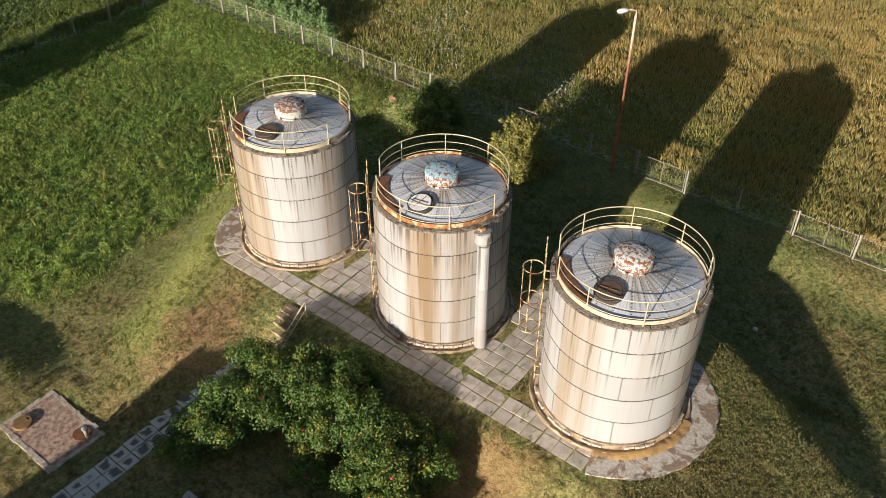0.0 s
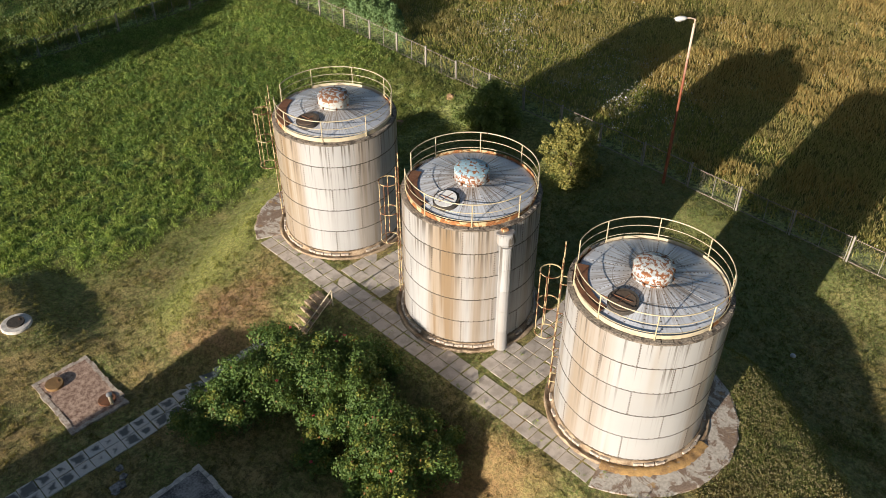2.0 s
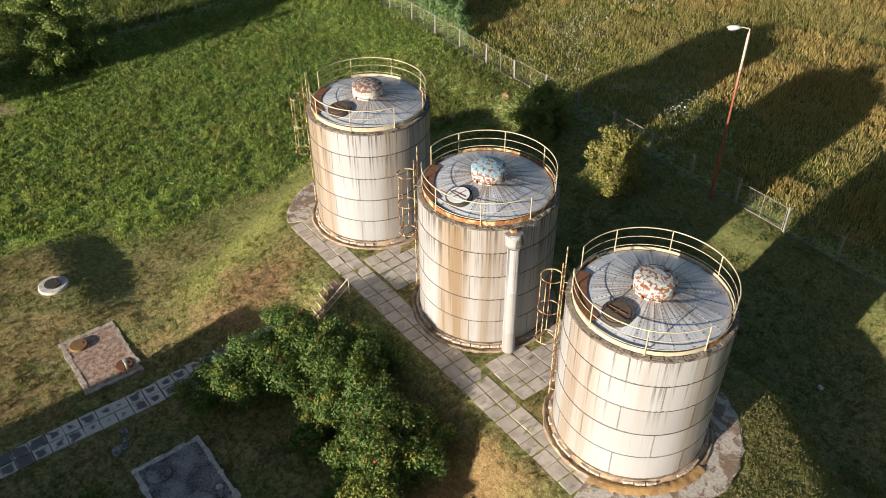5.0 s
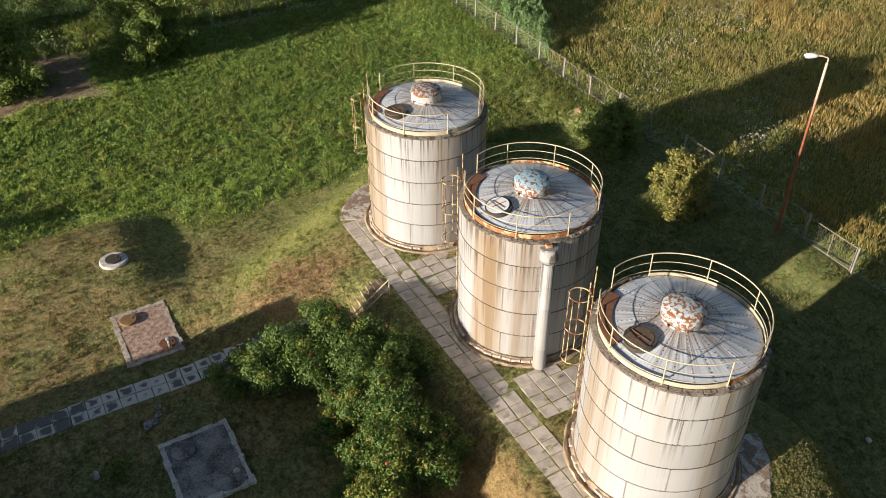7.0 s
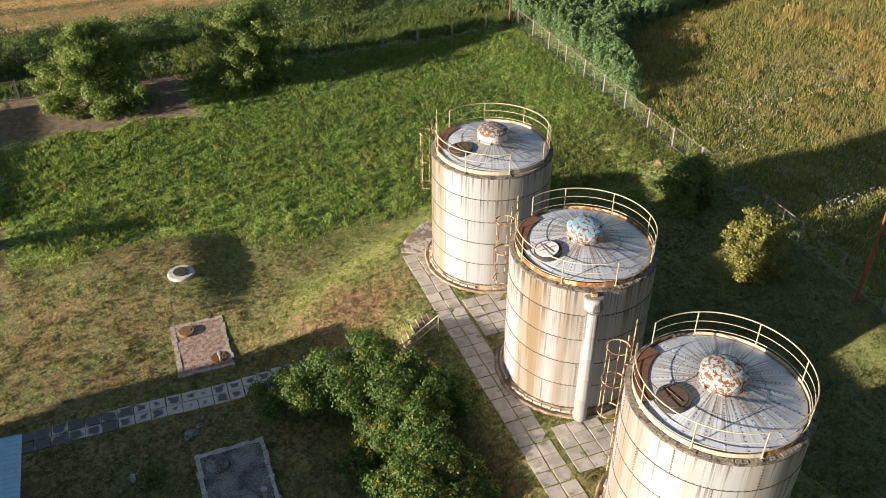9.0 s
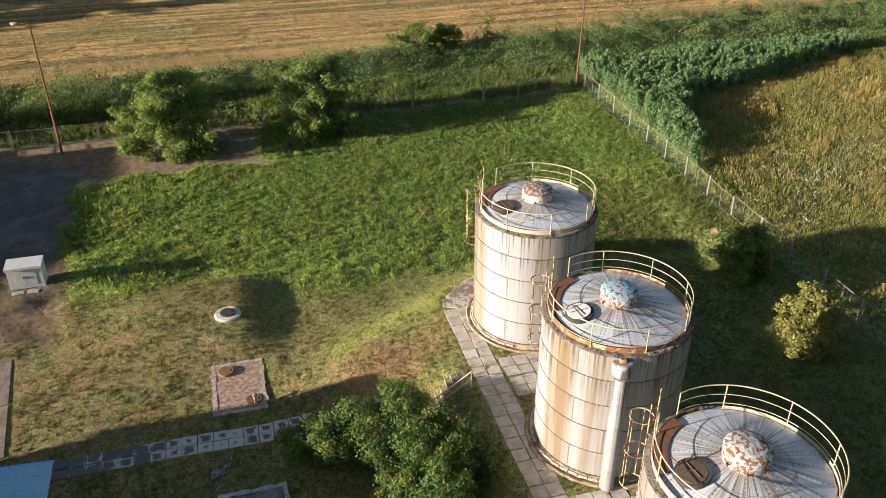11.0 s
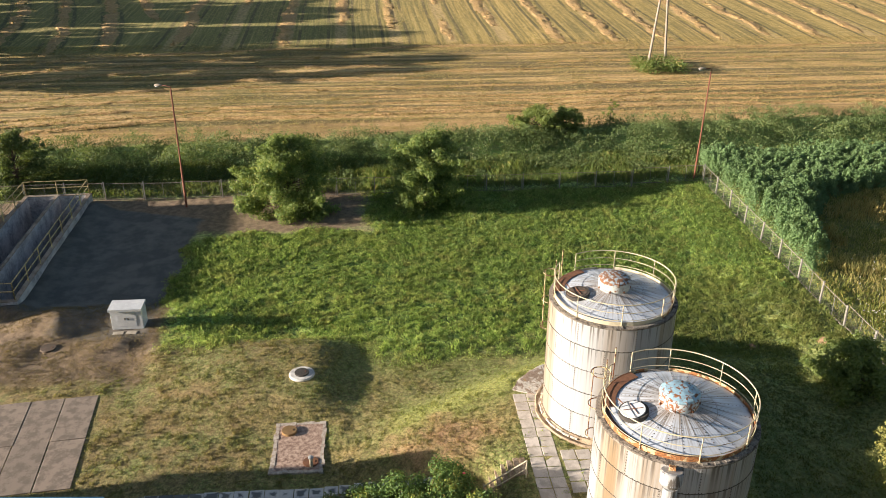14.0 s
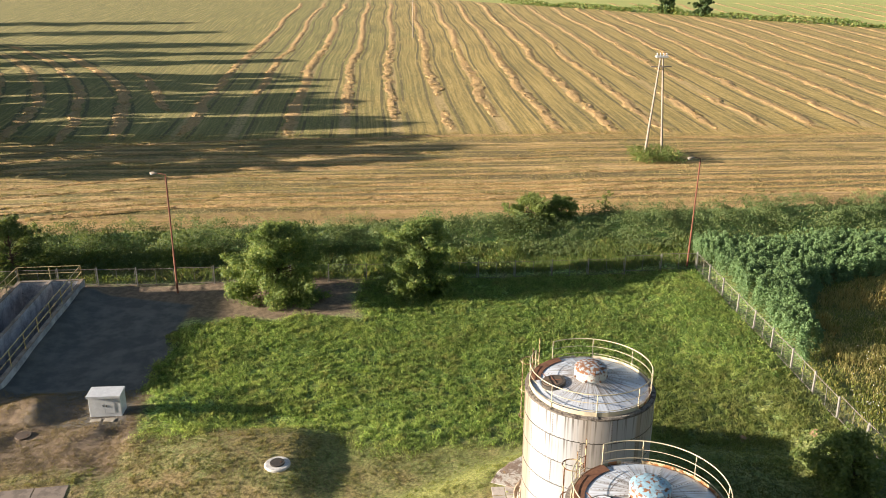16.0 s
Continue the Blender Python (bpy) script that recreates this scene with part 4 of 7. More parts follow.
    box(bm, RAIL - 0.02, RAIL + 0.05, -0.05, 0.05, TOP + 0.012, TOP + 0.035)
    post = mesh_of("post", bm, M["rail"])
    for a in [post_turn - 42.9 * k for k in range(7)] + [climb + 13, climb - 14]:
        ob = new("post", post)
        ob.parent = railing
        ob.matrix_basis = pose(0, 0, 0, 0, 0, a)
    cage_ladder(tank, climb)
    return tank


def hoop_mesh(r, z, thick, a0, a1):
    bm = bmesh.new()
    n = int((a1 - a0) / 4)
    tube(bm, [(r * math.cos(radians(a0 + (a1 - a0) * i / n)), r * math.sin(radians(a0 + (a1 - a0) * i / n)), z) for i in range(n + 1)], thick, 6)
    return bm


def cage_ladder(tank, angle):
    """A caged ladder on stand-off brackets; the cage starts well above the ground."""
    x = R + 0.20
    m = Matrix.Rotation(radians(angle), 4, "Z")
    ladder = new("ladder")
    ladder.empty_display_size = 0.2
    ladder.parent = tank
    tagged(ladder, "yellow caged steel ladder with rust")
    for side in (-0.22, 0.22):
        bm = bmesh.new()
        tall = 8.05 if side > 0 else 8.38
        bar(bm, m @ Vector((x, side, 1.85)), m @ Vector((x, side, tall)), 0.024)
        part("stile", bm, M["ladder"], ladder)
    for k in range(21):
        bm = bmesh.new()
        z = 2.0 + k * 0.285
        bar(bm, m @ Vector((x, -0.22, z)), m @ Vector((x, 0.22, z)), 0.012, 5)
        part("rung", bm, M["ladder"], ladder)
    for z in (7.22, 5.84, 4.46):
        bm = bmesh.new()
        pts = [m @ Vector((x + 0.37 + 0.37 * math.cos(a), 0.37 * math.sin(a), z)) for a in np.linspace(-math.pi, math.pi, 25)[:-1]]
        tube(bm, pts, 0.022, 5, True)
        part("cage_hoop", bm, M["ladder"], ladder)
    for a in (-75, 0, 75):
        bm = bmesh.new()
        p = Vector((x + 0.37 + 0.355 * math.cos(radians(a)), 0.355 * math.sin(radians(a)), 0))
        bar(bm, m @ (p + Vector((0, 0, 4.44))), m @ (p + Vector((0, 0, 7.24))), 0.018)
        part("cage_strap", bm, M["ladder"], ladder)
    for z in (2.2, 3.5, 5.2, 6.9):
        for side in (-0.22, 0.22):
            bm = bmesh.new()
            bar(bm, m @ Vector((R - 0.03, side, z)), m @ Vector((x, side, z)), 0.018)
            part("bracket", bm, M["ladder"], ladder)


storage_tank(TANKS[0], "off-white bolted steel tank with brown streaks and cream rail", "cap", "cap", "hatch_brown", 161, 1, -62, 211, 1)
storage_tank(TANKS[1], "off-white bolted steel tank with outside pipe and blue-rust vent", "cap", "cap_blue", "white", 168, 0, -54, 216, 2)
storage_tank(TANKS[2], "off-white bolted steel tank with yellowed rail and rusty vent", "cap_pale", "cap_rust", "hatch_brown", 164, 2, -46, 221, 3)


def down_pipe():
    """The jacketed pipe that runs up the second tank's wall to a hood at the rim."""
    px, py = TANKS[1]
    a = radians(-21.5)
    m = Matrix.Translation((px, py, 0)) @ Matrix.Rotation(a, 4, "Z")
    pipe = thing("overflow_pipe", "pale jacketed overflow pipe standing against a tank", "pipe", (px + 2.98 * math.cos(a), py + 2.98 * math.sin(a), PAD))
    inv = pipe.matrix_basis.inverted()
    z = PAD + 0.05
    for k in range(5):
        z1 = z + (6.60 - PAD - 0.05) / 5
        bm = bmesh.new()
        lathe(bm, [(0.0001, z), (0.25, z), (0.262, z + 0.03), (0.25, z + 0.06), (0.25, z1 - 0.004), (0.0001, z1 - 0.004)], seg=20, closed_profile=False)
        bmesh.ops.transform(bm, matrix=inv @ m @ Matrix.Translation((2.98, 0, 0)), verts=bm.verts)
        part("pipe_section", bm, M["panel_3"], pipe, "", True)
        z = z1
    lean = inv @ m @ Matrix.Translation((2.98, 0, 6.60)) @ Matrix.Rotation(radians(-14), 4, "Y")
    bm = bmesh.new()
    lathe(bm, [(0.0001, 0), (0.26, 0), (0.35, 0.12), (0.36, 0.50), (0.335, 0.52), (0.0001, 0.52)], seg=22, closed_profile=False)
    bmesh.ops.transform(bm, matrix=lean, verts=bm.verts)
    hood = part("hood", bm, M["panel_3"], pipe, "slanting sheet-metal hood", True)
    bm = bmesh.new()
    disc(bm, 0.325, 0.524, 0.54, 22, lean)
    part("cover", bm, M["steel"], hood, "flat grey cover plate", True)
    bm = bmesh.new()
    box(bm, -0.26, 0.06, -0.11, 0.11, 0.54, 0.66, lean)
    bmesh.ops.bevel(bm, geom=bm.edges[:], offset=0.015, segments=1, affect="EDGES")
    part("spout", bm, M["cream_rust"], hood, "small rusted box on the cover")


down_pipe()


# ---- terrace: footings, aprons, paving ----
def footing(at, seed):
    rnd = random.Random(seed)
    ft = thing("tank_footing", "earthy ring footing of concrete under a tank", "footing", (*at, 0), group="tank footings")
    bm = bmesh.new()
    seg = 72
    prof = [(2.45, PAD - 0.4), (3.02, PAD - 0.4), (3.04, PAD + 0.02), (2.99, PAD + 0.07), (2.92, PAD + 0.06), (2.86, PAD + 0.02), (2.78, PAD + 0.06), (2.74, Z0 - 0.06), (2.72, Z0 - 0.02), (2.45, Z0 - 0.02)]
    key = "footing"
    lathe(bm, prof, seg=seg)
    for vtx in bm.verts:
        vtx.co.x += rnd.uniform(-0.035, 0.035)
        vtx.co.y += rnd.uniform(-0.035, 0.035)
        vtx.co.z += rnd.uniform(-0.02, 0.02)
    part("ring", bm, M[key], ft, "", True)
    if at == max(TANKS):
        bm = bmesh.new()
        lathe(bm, [(2.77, PAD + 0.02), (2.90, PAD + 0.085), (3.0, PAD + 0.085), (3.14, PAD + 0.055), (3.22, PAD + 0.02)], -72, 8, 46)
        for vtx in bm.verts:
            k = 1 + rnd.uniform(-0.012, 0.012)
            vtx.co = Vector((vtx.co.x * k, vtx.co.y * k, vtx.co.z + rnd.uniform(-0.02, 0.012)))
        part("lichen_crust", bm, M["footing_rust"], ft, "crust of orange lichen on the ring", True)
    # loose coping pieces in the gutter
    bm = bmesh.new()
    box(bm, -0.05, 0.05, -0.17, 0.17, 0, 0.10)
    bmesh.ops.bevel(bm, geom=bm.edges[:], offset=0.012, segments=1, affect="EDGES")
    piece = mesh_of("coping_block", bm, M["worn_edge"])
    for k in range(46):
        if rnd.random() < (0.25 if 6 < (k * 360 / 46 - 250) % 360 < 150 else 0.55):
            continue
        ob = new("coping_block", piece)
        ob.parent = ft
        ob.matrix_basis = Matrix.Rotation(radians(360 * k / 46), 4, "Z") @ pose(2.785 + rnd.uniform(-0.015, 0.02), 0, PAD + 0.07, rnd.uniform(-4, 4), rnd.uniform(-8, 4), rnd.uniform(-5, 5))


for i, t in enumerate(TANKS):
    footing(t, i)


def apron(name, label, at, a0, a1, r0, r1):
    bm = bmesh.new()
    lathe(bm, [(r0, PAD - 0.25), (r1, PAD - 0.25), (r1, PAD + 0.0), (r1 - 0.03, PAD + 0.02), (r0, PAD + 0.02)], a0, a1, 26)
    rnd = random.Random(5)
    for vtx in bm.verts:
        k = 1 + rnd.uniform(-0.012, 0.012)
        vtx.co.x *= k
        vtx.co.y *= k
    ob = part(name, bm, M["apron"])
    ob.location = (*at, 0)
    tagged(ob, label, "pavement", kind="structure")


apron("apron_east", "cracked curved concrete apron", TANKS[0], -73, 72, 3.03, 4.02)
apron("apron_west", "pale curved concrete apron", TANKS[2], 150, 246, 3.03, 4.2)


def slab_mesh(w, l, h, key, seed):
    rnd = random.Random(seed)
    bm = bmesh.new()
    box(bm, -w / 2, w / 2, -l / 2, l / 2, -h, 0)
    bmesh.ops.bevel(bm, geom=[e for e in bm.edges if all(v.co.z > -0.01 for v in e.verts)], offset=0.012, segments=1, affect="EDGES")
    for v in bm.verts:
        v.co.x += rnd.uniform(-0.008, 0.008)
        v.co.y += rnd.uniform(-0.008, 0.008)
    return mesh_of("slab", bm, M[key])


def paving(name, label, x0, y0, nx, ny, w, l, key, top, seed, skip=lambda i, j: False, turn=0):
    rnd = random.Random(seed)
    base = thing(name, label, "pavement", ((x0 + nx * w / 2), (y0 + ny * l / 2), 0), kind="structure")
    inv = base.matrix_basis.inverted()
    base.matrix_basis = base.matrix_basis @ pose(0, 0, 0, 0, 0, turn)
    kinds = [slab_mesh(w - 0.034, l - 0.034, 0.09, key, seed + k) for k in range(4)]
    for i in range(nx):
        for j in range(ny):
            if skip(i, j):
                continue
            x, y = x0 + (i + 0.5) * w, y0 + (j + 0.5) * l
            z = top(x, y) + rnd.uniform(-0.007, 0.010)
            ob = new("slab", kinds[rnd.randrange(4)])
            ob.parent = base
            ob.matrix_basis = inv @ pose(x + rnd.uniform(-0.016, 0.016), y + rnd.uniform(-0.016, 0.016), z, *(rnd.uniform(-1, 1) * min(1.4, 0.8 / max(w, l)) for _ in range(2)), rnd.uniform(-1, 1) * min(1.6, 0.7 / max(w, l)) + 180 * rnd.randrange(2))


flat = lambda x, y: PAD - 0.010


def clear_of(x0, y0, w, l, r=3.13):
    def skip(i, j):
        x, y = x0 + (i + 0.5) * w, y0 + (j + 0.5) * l
        return any(math.hypot(x - tx, y - ty) < r for tx, ty in TANKS)
    return skip


paving("walkway", "grey concrete slab walkway two slabs wide", -25.1, 15.12, 29, 2, 0.645, 0.63, "slab", flat, 11)
paving("terrace_west", "grid of worn concrete slabs between tanks", -20.95, 16.50, 4, 9, 0.655, 0.64, "slab", flat, 12, clear_of(-20.95, 16.5, 0.655, 0.64))
paving("terrace_east", "grid of weathered concrete slabs between tanks", -12.70, 16.62, 4, 9, 0.575, 0.64, "slab", flat, 13, clear_of(-12.7, 16.62, 0.575, 0.64))
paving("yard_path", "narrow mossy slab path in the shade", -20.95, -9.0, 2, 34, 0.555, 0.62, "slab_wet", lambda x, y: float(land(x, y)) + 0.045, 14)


# ---- fence ----
def fence_bay(length, height):
    """One bay: frame of rusted angle, wire mesh, a thin middle upright, and the post at its start."""
    bay = thing("fence_bay", "weathered wire-mesh fence bay with pale posts", "fence", group="fence bays")
    bm = bmesh.new()
    box(bm, -0.042, 0.042, -0.042, 0.042, -0.35, height + 0.12)
    part("post", bm, M["fence_post"], bay, "pale painted steel post")
    bm = bmesh.new()
    box(bm, 0.11, 0.14, -0.015, 0.015, -0.35, height + 0.05)
    part("second_post", bm, M["fence_post"], bay)
    for z in (0.12, height):
        bm = bmesh.new()
        box(bm, 0.14, length - 0.04, -0.015, 0.015, z - 0.016, z + 0.016)
        part("frame_bar", bm, M["fence_rust"], bay)
    bm = bmesh.new()
    box(bm, length / 2 - 0.012, length / 2 + 0.012, -0.012, 0.012, 0.12, height)
    part("upright", bm, M["fence_post"], bay)
    v, f = [], []

    def strip(a, b, n):
        k = len(v)
        v.extend((tuple(np.subtract(a, n)), tuple(np.add(a, n)), tuple(np.add(b, n)), tuple(np.subtract(b, n))))
        f.append((k, k + 1, k + 2, k + 3))
    x0, x1, cell, t = 0.14, length - 0.04, 0.095, 0.0011
    n = int((x1 - x0 + height) / cell)
    for k in range(n):
        d = k * cell
        for flip in (0, 1):
            xa, za = min(x0 + d, x1), 0.12 + max(0, d - (x1 - x0))
            xb, zb = x0 + max(0, d - (height - 0.12)), min(0.12 + d, height)
            if za > height or xb > x1:
                continue
            if flip:
                xa, xb = x0 + x1 - xa, x0 + x1 - xb
            strip((xa, 0, za), (xb, 0, zb), (t, 0, t if not flip else -t))
    w = from_arrays("wire_mesh", np.array(v), np.array(f), M["wire"], bay)
    return bay


def run_fence(x0, y0, x1, y1, bay_len, height=1.42):
    first = fence_bay(bay_len, height)
    dx, dy = x1 - x0, y1 - y0
    n = round(math.hypot(dx, dy) / bay_len)
    turn = math.degrees(math.atan2(dy, dx))
    rnd = random.Random(int(abs(x0 * 7 + y0)))
    for k in range(n):
        x, y = x0 + dx * k / n, y0 + dy * k / n
        m = pose(x, y, float(land(x, y)) - 0.02, rnd.uniform(-2, 2), 0, turn)
        if k == 0:
            first.matrix_basis = m
        else:
            copy_thing(first, m)


run_fence(6.0, 34.50, -55.5, 36.0, 2.885)
run_fence(-55.5, 36.0, -55.9, -24.0, 3.06)


# ---- poles ----
def lamp_post(at, height, lean, reach, key, label):
    x, y = at
    lp = thing("street_lamp", label, "lamp", (x, y, float(land(x, y)) - 0.1), group="yard lamps")
    top = Vector((lean[0], lean[1], height))
    bm = bmesh.new()
    tube(bm, [(0, 0, 0), top * 0.35], 0.085, 8)
    tube(bm, [top * 0.35, top * 0.98], 0.062, 8)
    part("pole", bm, M[key], lp)
    bm = bmesh.new()
    tip = top + Vector((reach[0], reach[1], 0.10))
    tube(bm, [top * 0.97, top + Vector((0, 0, 0.02)), top * 0.5 + tip * 0.5 + Vector((0, 0, 0.05)), tip], 0.035, 6)
    part("arm", bm, M[key], lp)
    d = Vector((reach[0], reach[1], 0)).normalized()
    m = Matrix.Translation(tip) @ d.to_track_quat("X", "Z").to_matrix().to_4x4()
    bm = bmesh.new()
    bmesh.ops.create_uvsphere(bm, u_segments=14, v_segments=8, radius=1, matrix=m @ Matrix.Translation((0.20, 0, 0)) @ Matrix.Diagonal((0.32, 0.14, 0.11, 1)))
    head = part("head", bm, M["white"] if key == "lamp_pole" else M["wood"], lp, "white enamelled lamp head" if key == "lamp_pole" else "dull grey lamp head", True)
    bm = bmesh.new()
    bmesh.ops.create_uvsphere(bm, u_segments=12, v_segments=6, radius=1, matrix=m @ Matrix.Translation((0.26, 0, -0.07)) @ Matrix.Diagonal((0.22, 0.11, 0.09, 1)))
    part("lens", bm, M["steel"], head, "dull glass lens", True)


lamp_post((-15.62, 34.40), 9.35, (0.05, -0.1), (-0.32, -0.42), "lamp_pole", "rust-red and cream lamp post with a white head")
lamp_post((-54.1, -5.52), 9.25, (-0.95, -0.2), (-0.2, -0.75), "red_pole", "thin rust-red lamp post leaning by the far fence")
lamp_post((-56.01, 35.39), 9.3, (0.0, 0.16), (0.1, -0.62), "red_pole", "thin rust-red lamp post in the fence corner")


def line_pole(at, height, spread, label):
    x, y = at
    lp = thing("power_pole", label, "pole", (x, y, float(land(x, y)) - 0.2))
    for dx, dy in spread:
        bm = bmesh.new()
        bar(bm, (dx, dy, 0), (0.12 * dx, 0.12 * dy, height), 0.17, 8, 0.11)
        part("leg", bm, M["wood"], lp)
    bm = bmesh.new()
    box(bm, -0.09, 0.09, -1.3, 1.3, height - 1.35, height - 1.2)
    part("cross_arm", bm, M["wood"], lp)
    bm = bmesh.new()
    box(bm, -0.35, 0.35, -0.75, 0.75, height - 0.15, height + 0.02)
    arm = part("bracket", bm, M["white"], lp)
    for k in range(4):
        bm = bmesh.new()
        lathe(bm, [(0.0001, 0), (0.05, 0), (0.09, 0.08), (0.05, 0.16), (0.09, 0.22), (0.05, 0.34), (0.0001, 0.34)], seg=10, closed_profile=False)
        bmesh.ops.translate(bm, vec=(0, -0.6 + 0.4 * k, height + 0.02), verts=bm.verts)
        part("insulator", bm, M["white"], arm)


line_pole((-95.6, 45.0), 12.6, ((1.3, -1.6), (-0.9, 1.4)), "two-legged timber power pole in the stubble")
line_pole((-250.0, 20.0), 12.0, ((0.0, 0.0),), "lone timber power pole far off in the field")


# ---- cabinet, basin, covers ----
def cabinet():
    c = thing("electric_cabinet", "white sheet-metal electric cabinet with double doors", "cabinet", (-35.2, -4.98, 0.02))
    bm = bmesh.new()
    box(bm, -0.46, 0.46, -0.86, 0.86, 0.08, 1.30)
    bmesh.ops.bevel(bm, geom=bm.edges[:], offset=0.015, segments=1, affect="EDGES")
    part("body", bm, M["white"], c)
    bm = bmesh.new()
    box(bm, -0.52, 0.54, -0.91, 0.91, 1.30, 1.44, Matrix.Rotation(radians(2.5), 4, "Y"))
    part("roof", bm, M["white"], c)
    bm = bmesh.new()
    box(bm, -0.42, 0.42, -0.76, 0.76, -0.1, 0.08)
    part("plinth", bm, M["concrete"], c)
    for y0, y1, s in ((-0.52, -0.01, 1), (0.01, 0.52, -1)):
        bm = bmesh.new()
        box(bm, 0.46, 0.475, y0, y1, 0.30, 1.14)
        d = part("door", bm, M["white"], c)
        bm = bmesh.new()
        yy = y1 - 0.08 if s > 0 else y0 + 0.08
        box(bm, 0.476, 0.50, yy - 0.02, yy + 0.02, 0.70, 0.82)
        part("handle", bm, M["seam"], d, "dark handle")


cabinet()


def flat_stones():
    for dy, turn in ((-0.45, 6), (0.28, -8)):
        x, y = -34.35, -4.98 + dy
        t = thing("stone_slab", "flat broken stone lying before the cabinet", "stone", (x, y, float(land(x, y)) - 0.01), turn, "stones before the cabinet")
        bm = bmesh.new()
        box(bm, -0.17, 0.17, -0.3, 0.3, 0, 0.06)
        bmesh.ops.bevel(bm, geom=bm.edges[:], offset=0.03, segments=1, affect="EDGES")
        part("stone", bm, M["concrete"], t)


flat_stones()


def basin():
    lx, ly = BASIN[2] / 2, BASIN[3] / 2
    b = thing("settling_basin", "empty two-channel concrete basin with stained walls", "basin", (BASIN[0], BASIN[1], 0), BASIN[4])
    top, floor = 0.32, -2.6
    rnd = random.Random(3)
    for wx0, wx1, wy0, wy1 in ((-lx, lx, ly - 0.27, ly), (-lx, lx, -ly, -ly + 0.27), (-lx, -lx + 0.27, -ly + 0.27, ly - 0.27), (lx - 0.27, lx, -ly + 0.27, ly - 0.27), (-lx + 0.27, lx - 0.27, -0.14, 0.08)):
        bm = bmesh.new()
        box(bm, wx0, wx1, wy0, wy1, floor, top)
        part("wall", bm, M["basin"], b)
        long = wx1 - wx0 > wy1 - wy0
        n = max(2, round((wx1 - wx0 if long else wy1 - wy0) / 2.4))
        for k in range(n):
            bm = bmesh.new()
            e0, e1, o = k / n, (k + 1) / n, rnd.uniform(-0.012, 0.012)
            if long:
                box(bm, wx0 + (wx1 - wx0) * e0 + 0.006, wx0 + (wx1 - wx0) * e1 - 0.006, wy0 - 0.02 + o, wy1 + 0.02 + o, top + 0.002, top + 0.06)
            else:
                box(bm, wx0 - 0.02 + o, wx1 + 0.02 + o, wy0 + 0.03 + (wy1 - wy0 - 0.06) * e0, wy0 + 0.03 + (wy1 - wy0 - 0.06) * e1 - 0.01, top + 0.002, top + 0.06)
            bmesh.ops.bevel(bm, geom=bm.edges[:], offset=0.012, segments=1, affect="EDGES")
            part("coping", bm, M["coping"], b, "brown-stained concrete coping")
    bm = bmesh.new()
    box(bm, -lx + 0.2, lx - 0.2, -ly + 0.2, ly - 0.2, floor - 0.2, floor + 0.02)
    part("floor", bm, M["sludge"], b)
    # rails on the outer walls
    ex, ey, place = lx - 0.12, ly - 0.12, b.matrix_basis
    for a, c, n in (((ex, ey), (-ex, ey), 7), ((-ex, ey), (-ex, -ey), 2), ((ex, ey), (ex, -ey), 2), ((ex, -ey), (-ex, -ey), 7)):
        a, c = (place @ Vector((*a, 0)))[:2], (place @ Vector((*c, 0)))[:2]
        g = thing("basin_rail", "yellow two-bar steel rail on a basin wall", "railing", (*a, top + 0.06), group="basin rails")
        gi = g.matrix_basis.inverted()
        a3, c3 = Vector((*a, top + 0.06)), Vector((*c, top + 0.06))
        for k in range(n + 1):
            p = a3.lerp(c3, k / n)
            bm = bmesh.new()
            bar(bm, gi @ (p - Vector((0, 0, 0.05))), gi @ (p + Vector((0, 0, 1.12))), 0.04)
            part("post", bm, M["basin_rail"], g)
        for h in (0.58, 1.12):
            bm = bmesh.new()
            bar(bm, gi @ (a3 + Vector((0, 0, h))), gi @ (c3 + Vector((0, 0, h))), 0.030)
            part("bar", bm, M["basin_rail"], g)


basin()


def molehill(x, y, r, h):
    """A small heap of thrown-up earth in the grass."""
    t = thing("molehill", "small heap of reddish earth in short grass", "molehill", (x, y, float(land(x, y)) - 0.03), group="molehills")
    rnd = random.Random(int(-x * 10))
    bm = bmesh.new()
    lathe(bm, [(0.0001, h), (r * 0.3, h * 0.95), (r * 0.65, h * 0.6), (r * 0.95, h * 0.15), (r * 1.05, -0.05)], seg=16, closed_profile=False)
    for v in bm.verts:
        v.co += Vector((rnd.uniform(-.05, .05), rnd.uniform(-.05, .05), rnd.uniform(-.025, .025)))
    part("heap", bm, M["molehill"], t)


M["molehill"] = plain("thrown_earth", (0.30, 0.19, 0.11), (0.44, 0.29, 0.17), 6, 0.95)
molehill(-31.8, 30.2, 0.36, 0.17)
molehill(-30.9, 33.7, 0.36, 0.17)


